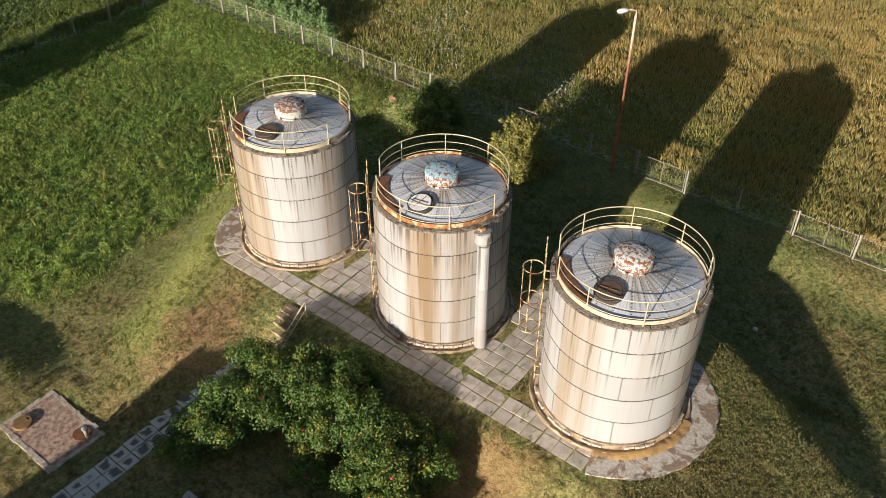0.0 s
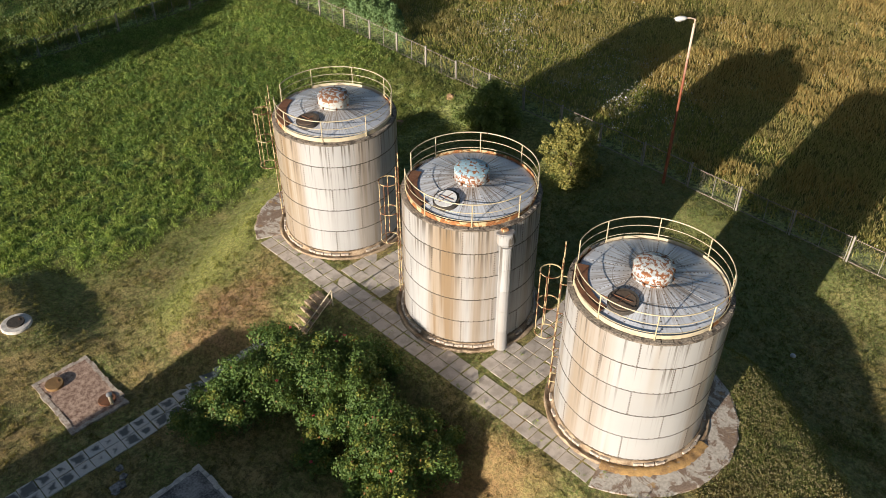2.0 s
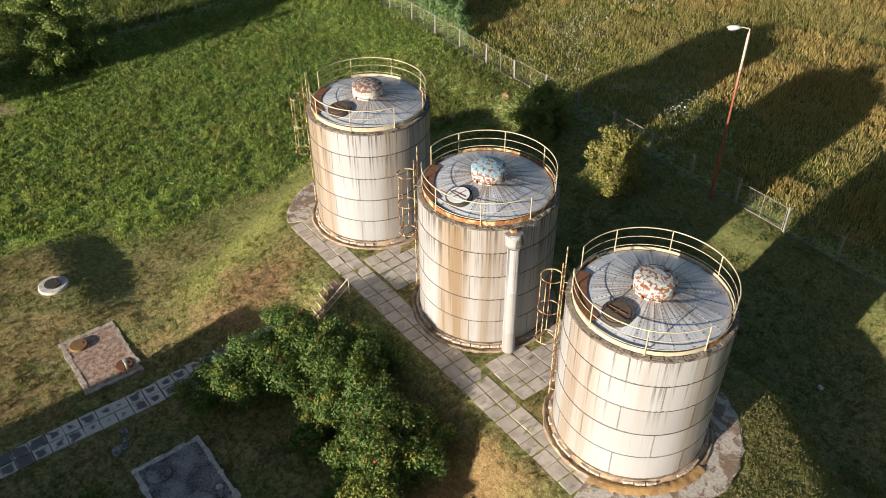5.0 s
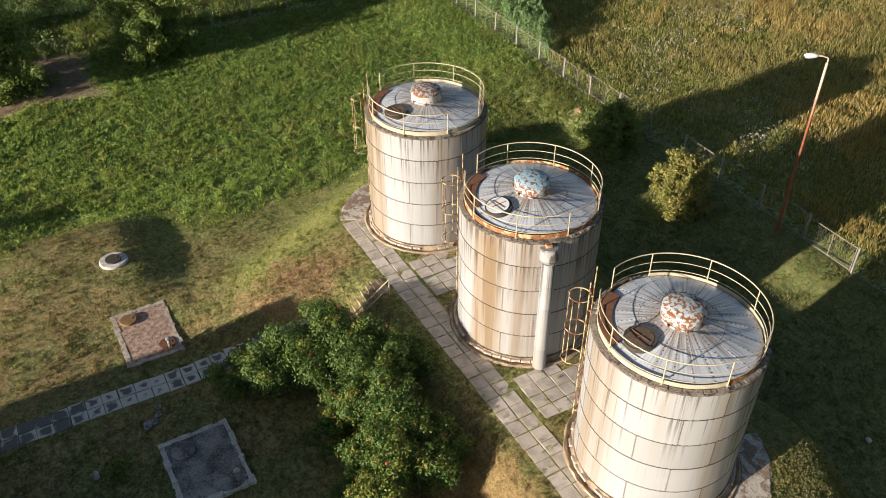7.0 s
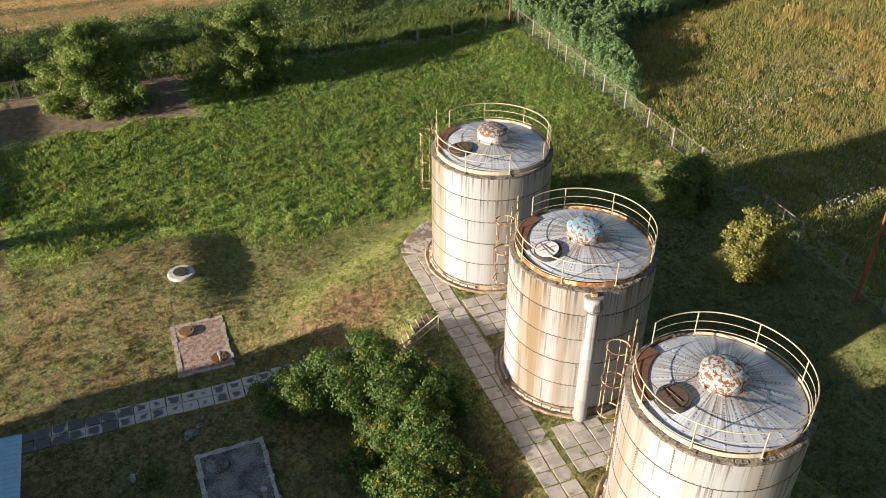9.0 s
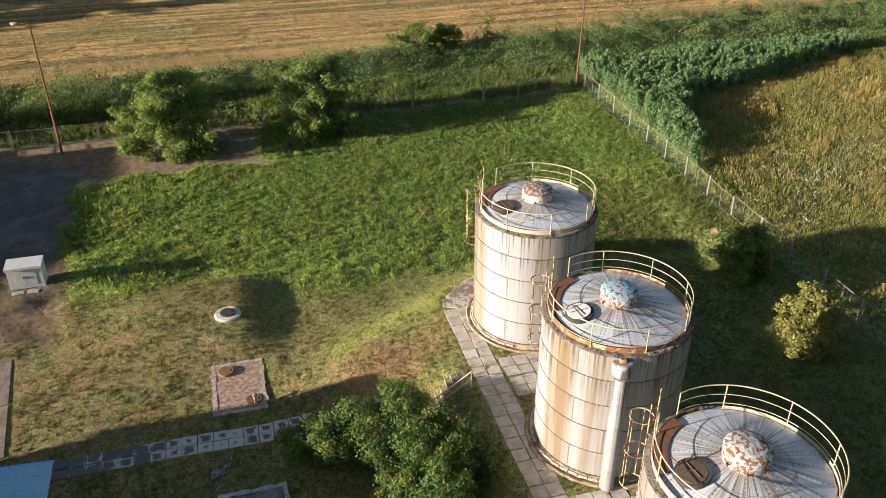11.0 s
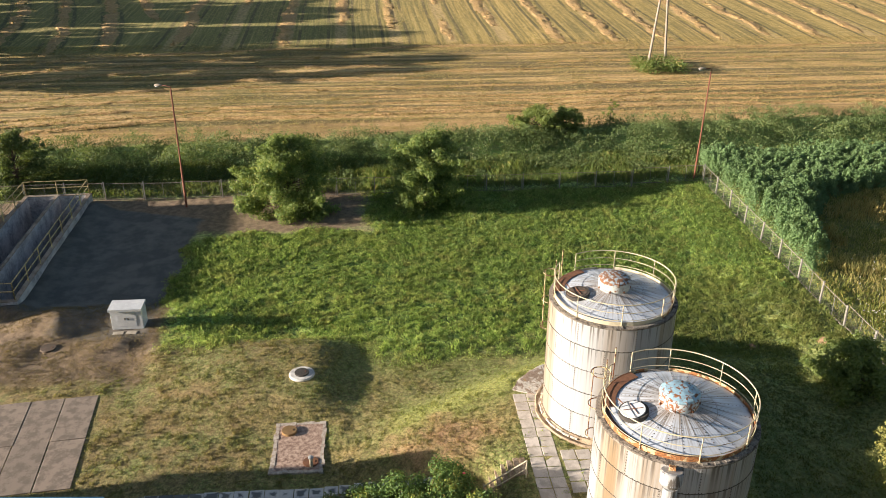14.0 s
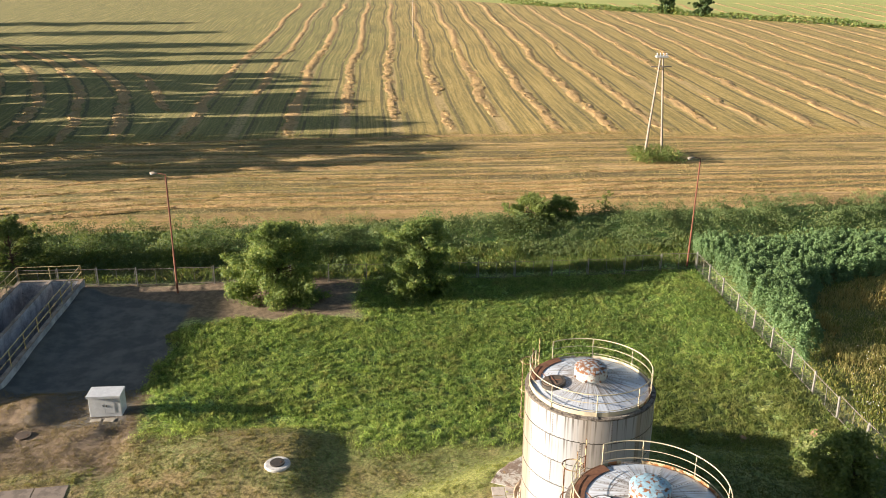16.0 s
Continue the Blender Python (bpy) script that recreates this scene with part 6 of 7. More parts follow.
def rose_bush():
    b = thing("rose_bush", "sprawling rose bush with dark glossy leaves and pink flowers", "bush", (-15.5, 11.0, 0.05))
    mounds = ((-18.3, 7.5, 1.10, 0.95), (-18.9, 8.6, 1.25, 0.9), (-17.7, 8.6, 1.20, 1.0), (-18.5, 9.9, 1.45, 1.15), (-17.3, 9.9, 1.40, 1.1), (-18.9, 11.4, 1.50, 1.1), (-17.8, 11.3, 1.5, 1.2),
              (-17.4, 12.5, 1.55, 1.2), (-16.2, 11.6, 1.5, 1.3), (-16.0, 13.0, 1.5, 1.2), (-15.6, 13.9, 1.3, 0.95), (-15.0, 12.2, 1.45, 1.2), (-15.0, 10.7, 0.9, 0.95), (-14.4, 9.8, 0.55, 0.75),
              (-14.6, 11.3, 1.1, 1.0), (-13.9, 12.1, 1.4, 1.05), (-12.9, 12.0, 1.35, 1.1), (-12.3, 11.2, 1.3, 1.1), (-12.2, 12.6, 1.2, 0.95), (-11.4, 13.1, 0.95, 0.85), (-12.2, 10.1, 0.95, 0.95),
              (-11.2, 10.9, 1.2, 1.05), (-10.7, 12.0, 1.1, 0.95), (-10.3, 9.9, 1.1, 1.0), (-11.2, 9.4, 0.9, 0.85))
    rnd = random.Random(9)
    balls, tips = [], []
    bm = bmesh.new()
    for x, y, z, r in mounds:
        x, y = x + 15.5, y - 11.0
        for k in range(11):
            a, e = rnd.uniform(0, math.tau), rnd.uniform(-0.25, 1.3)
            c = Vector((x + r * 0.78 * math.cos(a) * math.cos(e), y + r * 0.78 * math.sin(a) * math.cos(e), max(0.25, z + r * 0.62 * math.sin(e))))
            balls.append((c.x, c.y, c.z, r * rnd.uniform(0.28, 0.44)))
            if rnd.random() < 0.24 + 0.10 * max(0.0, x):
                tips.append((c.x, c.y, c.z + 0.16, r * rnd.uniform(0.2, 0.3)))
            bar(bm, (x + rnd.uniform(-.2, .2), y + rnd.uniform(-.2, .2), -0.1), c, 0.016, 4, 0.008)
        balls.append((x, y, z * 0.7, r * 0.62))
    tagged(part("stems", bm, M["trunk"], b), kind="stuff")
    c, d = clump_points(balls, 240, 0.3)
    keep = c[:, 2] > 0.03
    tagged(leaf_mesh("leaves", c[keep], d[keep], 0.092, M["rose_leaf"], b), kind="stuff")
    c, d = clump_points(tips, 230, 0.2)
    tagged(leaf_mesh("young_leaves", c, d, 0.09, M["rose_tip"], b), "yellow-green young leaves", kind="stuff")
    for k in range(22):
        x, y, z, r = rnd.choice(balls)
        a = rnd.uniform(0, math.tau)
        bm = bmesh.new()
        for q in range(5):
            m = Matrix.Translation((x + r * 0.7 * math.cos(a), y + r * 0.7 * math.sin(a), z + r * 0.75)) @ Matrix.Rotation(q * math.tau / 5, 4, "Z") @ Matrix.Rotation(radians(28), 4, "Y")
            bmesh.ops.create_circle(bm, cap_ends=True, segments=6, radius=0.04, matrix=m @ Matrix.Translation((0.045, 0, 0)))
        part("flower", bm, M["hip"], b, "pink flower")


rose_bush()


# ---- turf, meadow, weeds ----
def off_paving(x, y, grow=0.0):
    """True where nothing hard lies on the ground."""
    ok = ~((x > -25.2 - grow) & (x < -6.3 + grow) & (y > 15.08 - grow) & (y < 16.42 + grow))
    for tx, ty in TANKS:
        ok &= np.hypot(x - tx, y - ty) > 3.03 + grow
    for (tx, ty), a0, a1 in ((TANKS[0], -75, 73), (TANKS[2], 147, 248)):
        a = np.degrees(np.arctan2(y - ty, x - tx)) % 360
        ok &= ~((np.hypot(x - tx, y - ty) < 4.1 + grow) & (((a - a0) % 360) < (a1 - a0)))
    for bx0, bx1, by0, by1 in ((-20.95, -18.33, 16.45, 22.3), (-12.7, -10.4, 16.58, 22.4), (-20.95, -19.84, -9, 12.1), (-25.3, -21.95, 4.1, 6.42), (-17.25, -13.95, 4.1, 6.7),
                               (-55.3, -37.8, -17.8, -12.0), (-17.4, -7, -9, -1.5), (-20.3, -19.2, 12.6, 15.0), (-36.1, -34.2, -6.0, -3.9)):
        ok &= ~((x > bx0 - grow) & (x < bx1 + grow) & (y > by0 - grow) & (y < by1 + grow))
    c, k = math.cos(radians(5.9)), math.sin(radians(5.9))
    u, w = (x + 24.44) * c + (y + 10.68) * k, (y + 10.68) * c - (x + 24.44) * k
    ok &= ~((np.abs(u) < 3.42 + grow) & (np.abs(w) < 6.26 + grow))
    ok &= np.hypot(x + 28.78, y - 5.08) > 0.8
    ok &= np.hypot(x + 33.0, y + 8.75) > 0.55
    return ok


def meadow_zone(x, y):
    e = (patchy(x, y, 2.2, 31) - 0.5) * 2.2
    lush = step(1.6, -1.6, x + 1.5 * e + 33.2 - 1.8 * step(7, 11, y) - 0.28 * np.maximum(0, y - 18))
    bare = np.maximum(step(-2.6, -3.6, y + 0.5 * e + 0.75 * step(-37, -39, x)) * step(-28.8, -30.0, x + e), step(-48.0, -49.4, x + e) * step(9.0, 7.5, y + e))
    return lush, bare


def lawn():
    x, y = scatter(120000, -34, 3.5, -9, 35)
    keep = RNG.random(len(x)) < 0.25 + 0.75 * patchy(x, y, 0.3, 40)
    x, y = x[keep], y[keep]
    lush, bare = meadow_zone(x, y)
    keep = off_paving(x, y) & (lush < RNG.uniform(0.3, 1.0, len(x))) & (RNG.random(len(x)) > bare * 0.93)
    x, y = x[keep], y[keep]
    tall = 0.05 + 0.07 * patchy(x, y, 0.8, 41) ** 2 + 0.05 * step(22, 27, y)
    tall = tall + 0.03 * np.exp(-((x + 22.9) ** 2 + (y - 12.2) ** 2) / 3)
    blades("lawn_grass", "short dry mown grass with straw-coloured patches", x, y, land(x, y), tall, 0.040, 3, M["lawn"], 0.05, 0.9)
    # coarser tufts among the mown grass
    x, y = scatter(26000, -33.5, 3.0, -8.5, 30)
    lush, bare = meadow_zone(x, y)
    keep = off_paving(x, y, 0.1) & (lush < 0.6) & (bare < 0.3) & (RNG.random(len(x)) < 0.15 + 0.5 * patchy(x, y, 2.4, 42) * patchy(x, y, 0.7, 43))
    x, y = x[keep], y[keep]
    blades("lawn_tufts", "coarse tufts among the mown grass", x, y, land(x, y), RNG.uniform(0.08, 0.16, len(x)), 0.035, 9, M["lawn"], 0.07, 0.9)
    # dead grass on the dug earth
    x, y = scatter(14000, -38.5, -28.7, -16, -2.4)
    lush, bare = meadow_zone(x, y)
    keep = off_paving(x, y) & (bare > 0.4) & (patchy(x, y, 0.8, 48) > 0.25)
    x, y = x[keep], y[keep]
    blades("dead_grass", "dead brown grass matted on dug earth", x, y, land(x, y), RNG.uniform(0.04, 0.10, len(x)), 0.03, 3, M["dead_grass"], 0.06, 1.0)
    # rough grass beside the end apron and in the paving joints
    x, y = scatter(9000, -5.0, 3.0, 14.5, 25.0)
    keep = off_paving(x, y) & (patchy(x, y, 1.2, 45) > 0.3) & (np.hypot(x + 7.4, y - 18.9) < 10.0)
    x, y = x[keep], y[keep]
    blades("apron_weeds", "coarse brownish grass beside the concrete apron", x, y, land(x, y), 0.06 + 0.10 * patchy(x, y, 0.7, 46), 0.028, 6, M["lawn"], 0.12, 0.6, "weeds")
    c = np.repeat(np.stack((x, y, land(x, y) + 0.09), -1), 2, 0) + RNG.normal(0, 1, (2 * len(x), 3)) * (0.12, 0.12, 0.03)
    tagged(leaf_mesh("apron_seed_heads", c, np.tile((0.0, -0.8, 0.6), (len(c), 1)), 0.055, M["dry_tip"]), "dull seed heads of the grass beside the apron", "weeds", kind="stuff")
    x, y = scatter(2400, -25, -6, 15.1, 22)
    gx, gy = (x + 20.95) % 0.65, (y - 16.5) % 0.64
    keep = ((np.minimum(gx, 0.65 - gx) < 0.03) | (np.minimum(gy, 0.64 - gy) < 0.03)) & ~off_paving(x, y) & (patchy(x, y, 0.9, 47) > 0.45)
    for tx, ty in TANKS:
        keep &= np.hypot(x - tx, y - ty) > 3.1
    x, y = x[keep], y[keep]
    blades("joint_weeds", "small green weeds in the paving joints", x, y, np.full(len(x), PAD), RNG.uniform(0.05, 0.13, len(x)), 0.03, 6, M["meadow"], 0.03, 0.9, "weeds")


def meadow():
    x, y = scatter(135000, -56, -26, -5, 36)
    lush, bare = meadow_zone(x, y)
    dense = 0.15 + 0.85 * patchy(x, y, 0.4, 51)
    keep = off_paving(x, y) & (lush > RNG.uniform(0.05, 0.75, len(x))) & (RNG.random(len(x)) > bare) & (RNG.random(len(x)) < dense)
    x, y = x[keep], y[keep]
    tall = (0.09 + 0.12 * patchy(x, y, 1.1, 52) ** 1.5 + 0.10 * patchy(x, y, 0.45, 53) ** 3) * (1 - 0.45 * step(22, 30, x + 52))
    blades("meadow_grass", "lush uneven green meadow grass", x, y, land(x, y), tall, 0.033, 4, M["meadow"], 0.09, 0.8)
    # taller tufts that catch the low sun
    x, y = scatter(30000, -55.5, -31, -5, 35.5)
    lush, bare = meadow_zone(x, y)
    keep = (lush > RNG.uniform(0.3, 1.0, len(x))) & (bare < 0.3) & (RNG.random(len(x)) < 0.15 + 0.9 * patchy(x, y, 3.0, 57) * patchy(x, y, 0.9, 58) * (0.5 + 0.7 * step(-33, -42, x)))
    x, y = x[keep], y[keep]
    blades("meadow_tufts", "taller green tufts standing in the meadow grass", x, y, land(x, y), RNG.uniform(0.16, 0.36, len(x)), 0.045, 13, M["meadow"], 0.11, 0.85)
    # broad-leaved weeds in clumps
    x, y = scatter(30000, -56, -30, -4, 36)
    lush, bare = meadow_zone(x, y)
    keep = (lush > 0.5) & (bare < 0.3) & (patchy(x, y, 0.7, 54) * (0.4 + 0.6 * step(-34, -46, x)) > 0.40)
    x, y = x[keep], y[keep]
    n, per = len(x), 5
    c = np.stack((np.repeat(x, per) + RNG.normal(0, 0.12, n * per), np.repeat(y, per) + RNG.normal(0, 0.12, n * per),
                  np.repeat(land(x, y), per) + RNG.uniform(0.04, 1.0, n * per) * np.repeat(RNG.uniform(0.08, 0.30, n), per)), -1)
    d = np.tile((0.1, -0.9, 0.8), (len(c), 1))
    tagged(leaf_mesh("meadow_weeds", c, d, 0.105, M["meadow_leaf"]), "broad-leaved green weeds in the meadow", "weeds", kind="stuff")
    # seeding stalks by the dark grey ground
    x, y = scatter(260, -47, -42, -4.2, -1.6)
    lush, bare = meadow_zone(x, y)
    keep = (bare < 0.5) & (patchy(x, y, 1.2, 55) > 0.4)
    x, y = x[keep], y[keep]
    blades("seed_stalks", "pale seeding stalks at the meadow edge", x, y, land(x, y), RNG.uniform(0.3, 0.55, len(x)), 0.03, 4, M["meadow"], 0.1, 0.4, "weeds")


def nettle_top(x, y):
    """The north edge of the nettle stand."""
    return 37.2 + 0.62 * (-x - 39) + np.where(x < -51, 2.2 * (-51 - x), 0) + 2.0 * (patchy(x, y, 3.5, 75) - 0.5)


def flower_drift(x, y):
    """Where the white flowers crowd among fresh green leaves."""
    spots = ((-34.3, 40.5, 2.6), (-33.8, 44.0, 2.2), (-36.2, 52.0, 2.6), (-21.6, 38.9, 2.8), (-26.6, 39.4, 3.0), (-25.0, 42.4, 3.0), (-31.2, 40.6, 2.2),
             (-38.1, 44.2, 1.6), (-36.6, 46.0, 1.8), (-38.4, 50.6, 2.0), (-27.0, 45.8, 2.4), (-33.8, 38.3, 1.3), (-19.0, 41.5, 2.4))
    return sum(np.exp(-((x - cx) ** 2 + (y - cy) ** 2) / r ** 2) for cx, cy, r in spots)


def weed_field():
    def beyond(x, y):
        return y + 0.027 * x > 35.2
    x, y = scatter(54000, -62, 16, 35, 82)
    keep = beyond(x, y) & ((patchy(x, y, 3.0, 61) > 0.2) | (RNG.random(len(x)) < 0.5)) & (y > nettle_top(x, y) - 0.3)
    x, y = x[keep], y[keep]
    tall = 0.24 + 0.22 * patchy(x, y, 2.0, 62) + 0.16 * patchy(x, y, 0.6, 63) ** 2
    near_corner = step(-34, -46, x)
    rust = (patchy(x, y, 4.0, 64) + 0.35 * patchy(x, y, 0.8, 65) + 0.006 * (x + 25)) > 0.76
    strip = step(38.6, 36.2, y + 0.027 * x + 2.0 * patchy(x, y, 2.5, 67))
    green = np.clip(flower_drift(x, y), 0, 1) * 0.45 + 0.6 * strip
    rust &= green < 0.3
    fresh = ~rust & (patchy(x, y, 3.4, 66) + 0.15 * near_corner + 0.5 * step(-38, -43, x) * step(48, 44, y) + green > 0.74)
    rest = ~rust & ~fresh
    blades("weed_field", "ochre waist-high weeds gone to seed", x[rest], y[rest], land(x[rest], y[rest]), tall[rest] * 1.1, 0.042, 7, M["weed"], 0.13, 0.5, "weeds")
    blades("dock_stand", "rust-brown dock stalks among the weeds", x[rust], y[rust], land(x[rust], y[rust]), tall[rust] * 1.35, 0.05, 7, M["weed_rust"], 0.12, 0.4, "weeds")
    blades("green_weeds", "green undergrowth among ripe weeds", x[fresh], y[fresh], land(x[fresh], y[fresh]), tall[fresh] * 0.8, 0.06, 4, M["weed_green"], 0.13, 0.6, "weeds")
    x, y = scatter(15000, -60, 14, 35, 72)
    keep = beyond(x, y) & (y > nettle_top(x, y) - 0.3)
    x, y = x[keep], y[keep]
    blades("low_weeds", "low green leaves under the ripe weeds", x, y, land(x, y), RNG.uniform(0.15, 0.32, len(x)), 0.07, 4, M["weed_green"], 0.14, 0.9, "weeds")
    # seed heads and small leaves at all heights
    x, y = scatter(70000, -62, 14, 35, 74)
    keep = beyond(x, y) & (y > nettle_top(x, y) - 0.3) & (RNG.random(len(x)) < 0.30 + 0.70 * patchy(x, y, 0.7, 69) ** 1.5 - 0.3 * np.clip(flower_drift(x, y), 0, 1) - 0.5 * step(38.2, 36.4, y + 0.027 * x))
    x, y = x[keep], y[keep]
    blades("seed_heads", "pale ochre seeding stalks", x, y, land(x, y), (0.30 + 0.28 * patchy(x, y, 2.0, 62)) * RNG.uniform(0.6, 1.2, len(x)), 0.034, 3, M["seed_head"], 0.12, 0.45, "weeds")
    x, y = scatter(4000, -70, 40, 82, 130)
    blades("far_weeds", "ripe weeds in the distance", x, y, land(x, y), RNG.uniform(0.5, 0.9, len(x)), 0.2, 4, M["weed"], 0.35, 0.5, "weeds")
    # white flower heads in drifts
    x, y = scatter(60000, -48, 4, 35.6, 66)
    drift = 0.03 + flower_drift(x, y)
    keep = beyond(x, y) & (y > nettle_top(x, y) + 2.5) & (RNG.random(len(x)) < drift * patchy(x, y, 0.8, 68) ** 2 * 0.95)
    x, y = x[keep], y[keep]
    c = np.stack((x, y, land(x, y) + RNG.uniform(0.35, 0.6, len(x))), -1)
    tagged(leaf_mesh("white_flowers", c, np.tile((0.0, -0.3, 1.0), (len(c), 1)), 0.082, M["flower"]), "drifts of small white flower heads", "flowers", kind="stuff")


def boundary_strip():
    x, y = scatter(21000, -74.5, -57.0, -45, 85)
    edge = -69.9 - 0.045 * y + 1.6 * (patchy(x, y, 4, 71) - 0.5)
    keep = (x > edge) & (patchy(x, y, 2.0, 72) > 0.15 + 0.5 * step(-63.5, -60.0, x) * step(0, 12, y))
    x, y = x[keep], y[keep]
    hem = -58.0 - 5.5 * step(-2, 14, y)
    near = step(hem, hem - 3.0, x)
    tall = 0.25 + (0.35 + 2.2 * near) * (0.30 + 0.70 * patchy(x, y, 2.6, 73)) * (0.35 + 0.65 * patchy(x, y, 0.9, 78))
    n, per = len(x), 16
    lift = RNG.random(n * per) ** 0.6
    c = np.stack((np.repeat(x, per) + RNG.normal(0, 0.22, n * per), np.repeat(y, per) + RNG.normal(0, 0.22, n * per), np.repeat(land(x, y), per) + lift * np.repeat(tall, per)), -1)
    tagged(leaf_mesh("boundary_shrubs", c, np.tile((0.1, -0.7, 0.8), (len(c), 1)), 0.155, M["scrub_leaf"]), "rank green scrub along the field boundary", "shrubs", kind="stuff")
    x, y = scatter(11000, -64, -56.3, -30, 75)
    blades("boundary_grass", "tall grass outside the far fence", x, y, land(x, y), 0.3 + 0.5 * patchy(x, y, 1.8, 74) ** 1.5, 0.055, 8, M["hedge_leaf"], 0.2, 0.6)
    # tall nettle stand in the corner outside
    x, y = scatter(6000, -62, -38, 36.2, 66)
    top = nettle_top(x, y)
    keep = (y < top) & (y + 0.027 * x > 35.6) & (x > -61.5 + 1.5 * patchy(x, y, 2, 76))
    x, y = x[keep], y[keep]
    tall = (1.2 + 0.8 * patchy(x, y, 3.0, 77) + RNG.uniform(-0.25, 0.35, len(x))) * step(0, 2.0, top[keep] - y + 0.6)
    n, per = len(x), 105
    lift, a = RNG.random(n * per) ** 0.5, RNG.uniform(0, math.tau, n * per)
    r = 0.42 * (1.05 - 0.75 * lift) * np.sqrt(RNG.random(n * per)) * np.repeat(RNG.uniform(0.7, 1.25, n), per)
    c = np.stack((np.repeat(x, per) + r * np.cos(a), np.repeat(y, per) + r * np.sin(a), np.repeat(land(x, y), per) + lift * np.repeat(tall, per)), -1)
    d = np.stack((np.cos(a) * 0.5, np.sin(a) * 0.5 - 0.2, np.full(n * per, 0.75)), -1)
    tagged(leaf_mesh("nettle_stand", c, d, 0.13, M["nettle"]), "head-high blue-green nettle stand outside the fence", "weeds", kind="stuff")


# ---- stubble field ----
def smooth(a, k):
    """Running mean that keeps the length."""
    k = min(k, len(a))
    return np.convolve(a, np.ones(k) / k, "same")[:len(a)]


def windrow(pts, width, height, seed, pitch=0.6):
    """A swath of straw lying along a wandering line: a low ragged heap, broken here and there."""
    g = np.random.default_rng(seed)
    pts = np.array(pts, float)
    seg = np.diff(pts, axis=0)
    length = np.concatenate(((0,), np.cumsum(np.hypot(seg[:, 0], seg[:, 1]))))
    s = np.arange(0, length[-1], pitch)
    cx, cy = np.interp(s, length, pts[:, 0]), np.interp(s, length, pts[:, 1])
    wander = int(22 / pitch)
    cx = cx + smooth(g.normal(0, 1.0, len(s)), wander)
    cy = cy + smooth(g.normal(0, 2.0, len(s)), wander) + smooth(g.normal(0, 0.5, len(s)), max(2, wander // 6))
    tx, ty = np.gradient(cx), np.gradient(cy)
    k = np.hypot(tx, ty) + 1e-9
    nx, ny = -ty / k, tx / k
    prof = np.array((-1, -0.72, -0.4, -0.1, 0.2, 0.5, 0.78, 1.0))
    hgt = np.array((-0.10, 0.50, 0.95, 1.0, 0.95, 0.9, 0.45, -0.10))
    m = len(prof)
    env = np.clip(np.minimum(s, s[-1] - s) / 6.0, 0, 1)
    lump = smooth(g.normal(0, 1, len(s)), max(2, int(3.0 / pitch))) * math.sqrt(max(2, int(3.0 / pitch)))
    w = width * (0.4 + 0.6 * env) * np.clip(1 + 0.14 * lump, 0.6, 1.45)
    off = prof * w[:, None] + g.normal(0, 0.16, (len(s), m)) * width
    X, Y = cx[:, None] + nx[:, None] * off, cy[:, None] + ny[:, None] * off
    tall = np.clip(0.85 + 0.2 * lump, 0.3, 1.4)[:, None] * (0.15 + 0.85 * env[:, None])
    Z = land(X, Y) + hgt * height * tall * (0.3 + 1.3 * g.random((len(s), m)))
    v = np.stack((X, Y, Z), -1).reshape(-1, 3)
    i = (np.arange(len(s) - 1)[:, None] * m + np.arange(m - 1)[None, :]).ravel()
    return v, np.stack((i, i + 1, i + m + 1, i + m), -1), np.stack((cx, cy, w), -1)


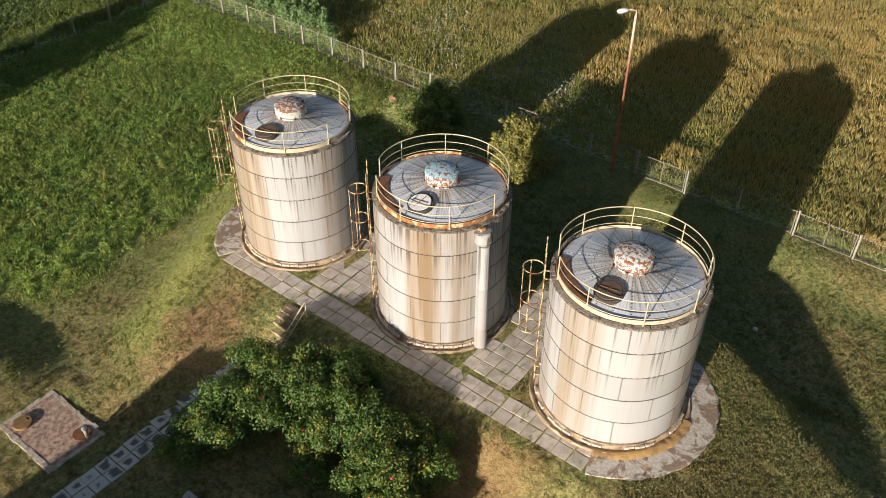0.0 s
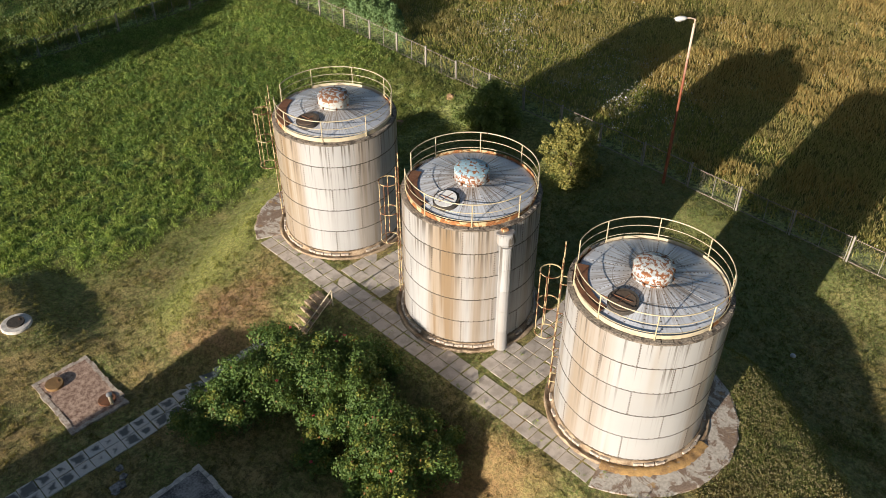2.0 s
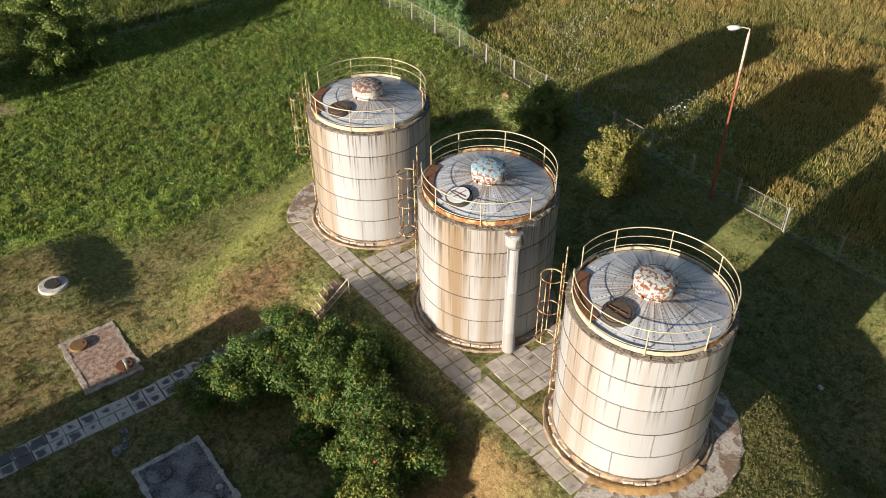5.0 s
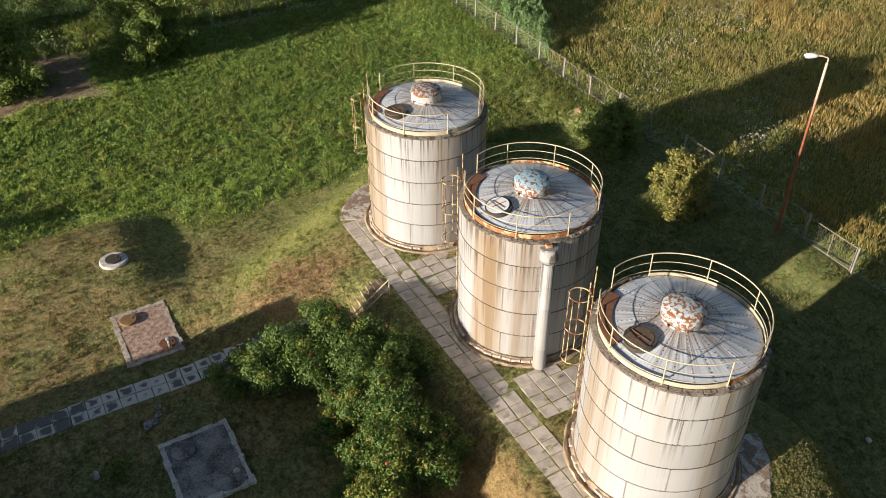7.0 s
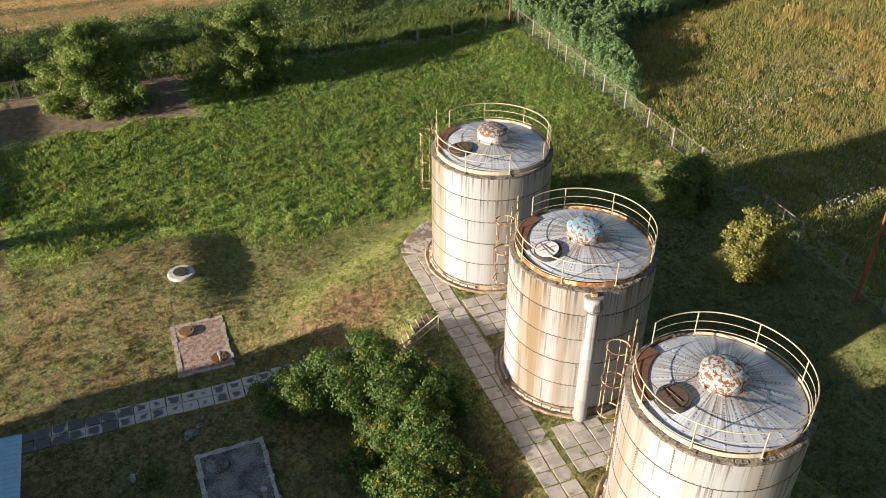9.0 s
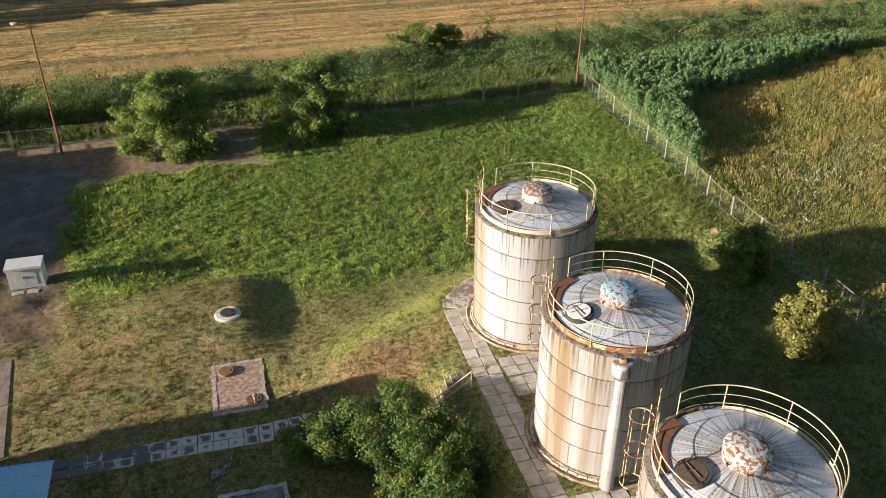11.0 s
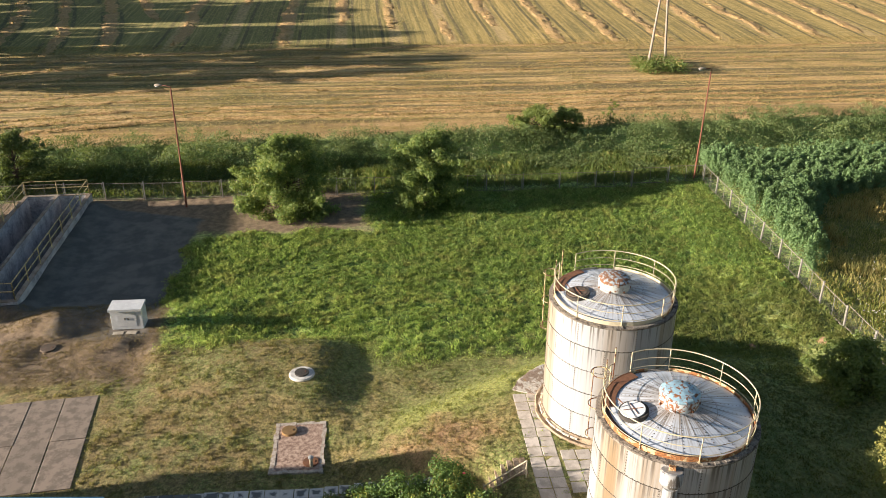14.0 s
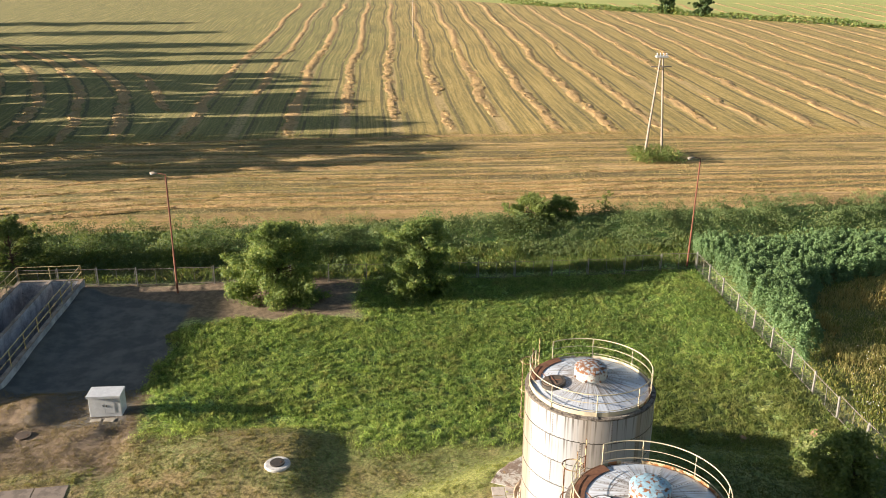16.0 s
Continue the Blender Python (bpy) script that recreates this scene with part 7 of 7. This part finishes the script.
def stubble():
    rnd = random.Random(12)
    lines = []
    # straw rows running away westward
    for k in range(-3, 24):
        near = -109.0 - rnd.uniform(0, 5) - (12 if k in (0, 1, 3) else 0)
        xs = np.concatenate((np.arange(near, -240, -5.0), np.arange(-245, -430, -14.0)))
        if k == -2:
            xs = xs[xs < -140]
        ys = row_line(xs, k)
        if k in (2, 7, 8):
            gap = int(len(xs) * rnd.uniform(0.1, 0.3))
            lines.append((list(zip(xs[:gap], ys[:gap])), rnd.uniform(0.8, 0.95), rnd.uniform(0.075, 0.11)))
            xs, ys = xs[gap + 2:], ys[gap + 2:]
        lines.append((list(zip(xs, ys)), rnd.uniform(0.75, 1.0), rnd.uniform(0.075, 0.115)))
    # turning loops
    for y0, near, end in ((-56.2, -108, -190), (-48.8, -108, -200), (-41.4, -107, -215), (-34.0, -106, -235), (-26.8, -109, -215), (-19.8, -131, -178)):
        xs = np.arange(near, end, -5.0)
        lines.append((list(zip(xs, loop_line(xs, y0))), rnd.uniform(0.85, 1.05), rnd.uniform(0.08, 0.11)))
    # straw left along the headland, curving round at its south end
    for x0, ya, yb, w in ((-108.0, -60, 46, 0.8), (-98.3, -52, 24, 0.9), (-91.8, -12, 19, 0.9), (-97.5, 30, 70, 0.6), (-89.0, -50, 2, 0.7), (-84.5, -46, -8, 0.6), (-102.5, -50, 8, 0.5),
                          (-94.5, -20, 42, 0.5), (-86.5, -4, 60, 0.4), (-80.6, -50, 70, 0.4), (-76.3, -45, 90, 0.6), (-82.6, 5, 90, 0.4), (-78.6, -40, 120, 0.4), (-104.0, 40, 110, 0.5)):
        pts = [(x0 + 0.0065 * max(0.0, -3 - y) ** 2 - 0.03 * max(0.0, y) + rnd.uniform(-0.5, 0.5), y) for y in np.arange(ya, yb, 7.0)]
        lines.append((pts, w * 0.75, rnd.uniform(0.09, 0.14)))
    n = Nodes("straw_swath", 0.9)
    p = n.position()
    c = n.mix(n.band(n.noise(4, 5, 0.7, src=p), 0.38, 0.62), (0.33, 0.205, 0.08), (0.66, 0.44, 0.20))
    n.color(n.mix(n.band(n.noise(0.4, 3, src=p), 0.4, 0.7, 0, 0.5), c, (0.48, 0.31, 0.12)))
    n.bump(n.noise(9, 4, src=p), 0.8, 0.12)
    loose = []
    for k, (pts, w, h) in enumerate(lines):
        if len(pts) < 4:
            continue
        v, f, mid = windrow(pts, w, h, 100 + k)
        tagged(from_arrays("straw_swath", v, f, n.m), "long low swath of cut straw on stubble", "straw", group="straw swaths")
        loose.append(mid[mid[:, 0] > -230])
    # wisps that lie beside the swaths
    mid = np.repeat(np.concatenate(loose), 4, 0)
    mid = mid[RNG.random(len(mid)) < 0.6]
    x = mid[:, 0] + RNG.normal(0, 0.75, len(mid)) * mid[:, 2]
    y = mid[:, 1] + RNG.normal(0, 0.75, len(mid)) * mid[:, 2]
    blades("loose_straw", "loose wisps of straw on and beside the swaths", x, y, land(x, y), RNG.uniform(0.12, 0.36, len(x)), 0.10, 2, M["straw"], 0.25, 1.6, "straw")
    # drilled stubble
    x, y = scatter(42000, -112, -71, -55, 90)
    x = np.round((x + 0.03 * y) / 0.95) * 0.95 - 0.03 * y + RNG.normal(0, 0.13, len(x))
    keep = (x + 0.045 * y < -72.0) & (patchy(x * 2, y * 0.12, 1.6, 79) > 0.25)
    x, y = x[keep], y[keep]
    blades("stubble", "short golden stubble", x, y, land(x, y), RNG.uniform(0.10, 0.24, len(x)), 0.06, 3, M["straw"], 0.25, 0.9)
    # hedge at the far end of the stubble
    t = RNG.uniform(0, 1, 9000)
    k = 0.4 + 1.2 * patchy(t * 300, t * 0, 9.0, 91)
    x, y = -420 + 280 * t + RNG.normal(0, 1.3, len(t)), 72 + 210 * t + RNG.normal(0, 1.3, len(t))
    c = np.stack((x, y, land(x, y) + 2.4 * k * RNG.random(len(t)) ** 0.7), -1)
    tagged(leaf_mesh("far_hedge", c, np.tile((0.2, -0.6, 0.8), (len(c), 1)), 0.9, M["hedge_leaf"]), "low green hedge at the far end of the stubble", "hedge", kind="stuff")
    # green tuft round the power pole
    x, y = scatter(700, -96.5, -90.5, 41.5, 47.5)
    c = np.stack((x, y, land(x, y) + RNG.uniform(0.1, 1.2, len(x))), -1)
    c = np.repeat(c, 4, 0) + RNG.normal(0, 0.2, (len(x) * 4, 3)) * (1, 1, 0.5)
    tagged(leaf_mesh("pole_scrub", c, np.tile((0.0, -0.3, 0.8), (len(c), 1)), 0.22, M["hedge_leaf"]), "green scrub round the foot of a power pole", "shrubs", kind="stuff")


lawn()
meadow()
weed_field()
boundary_strip()
stubble()
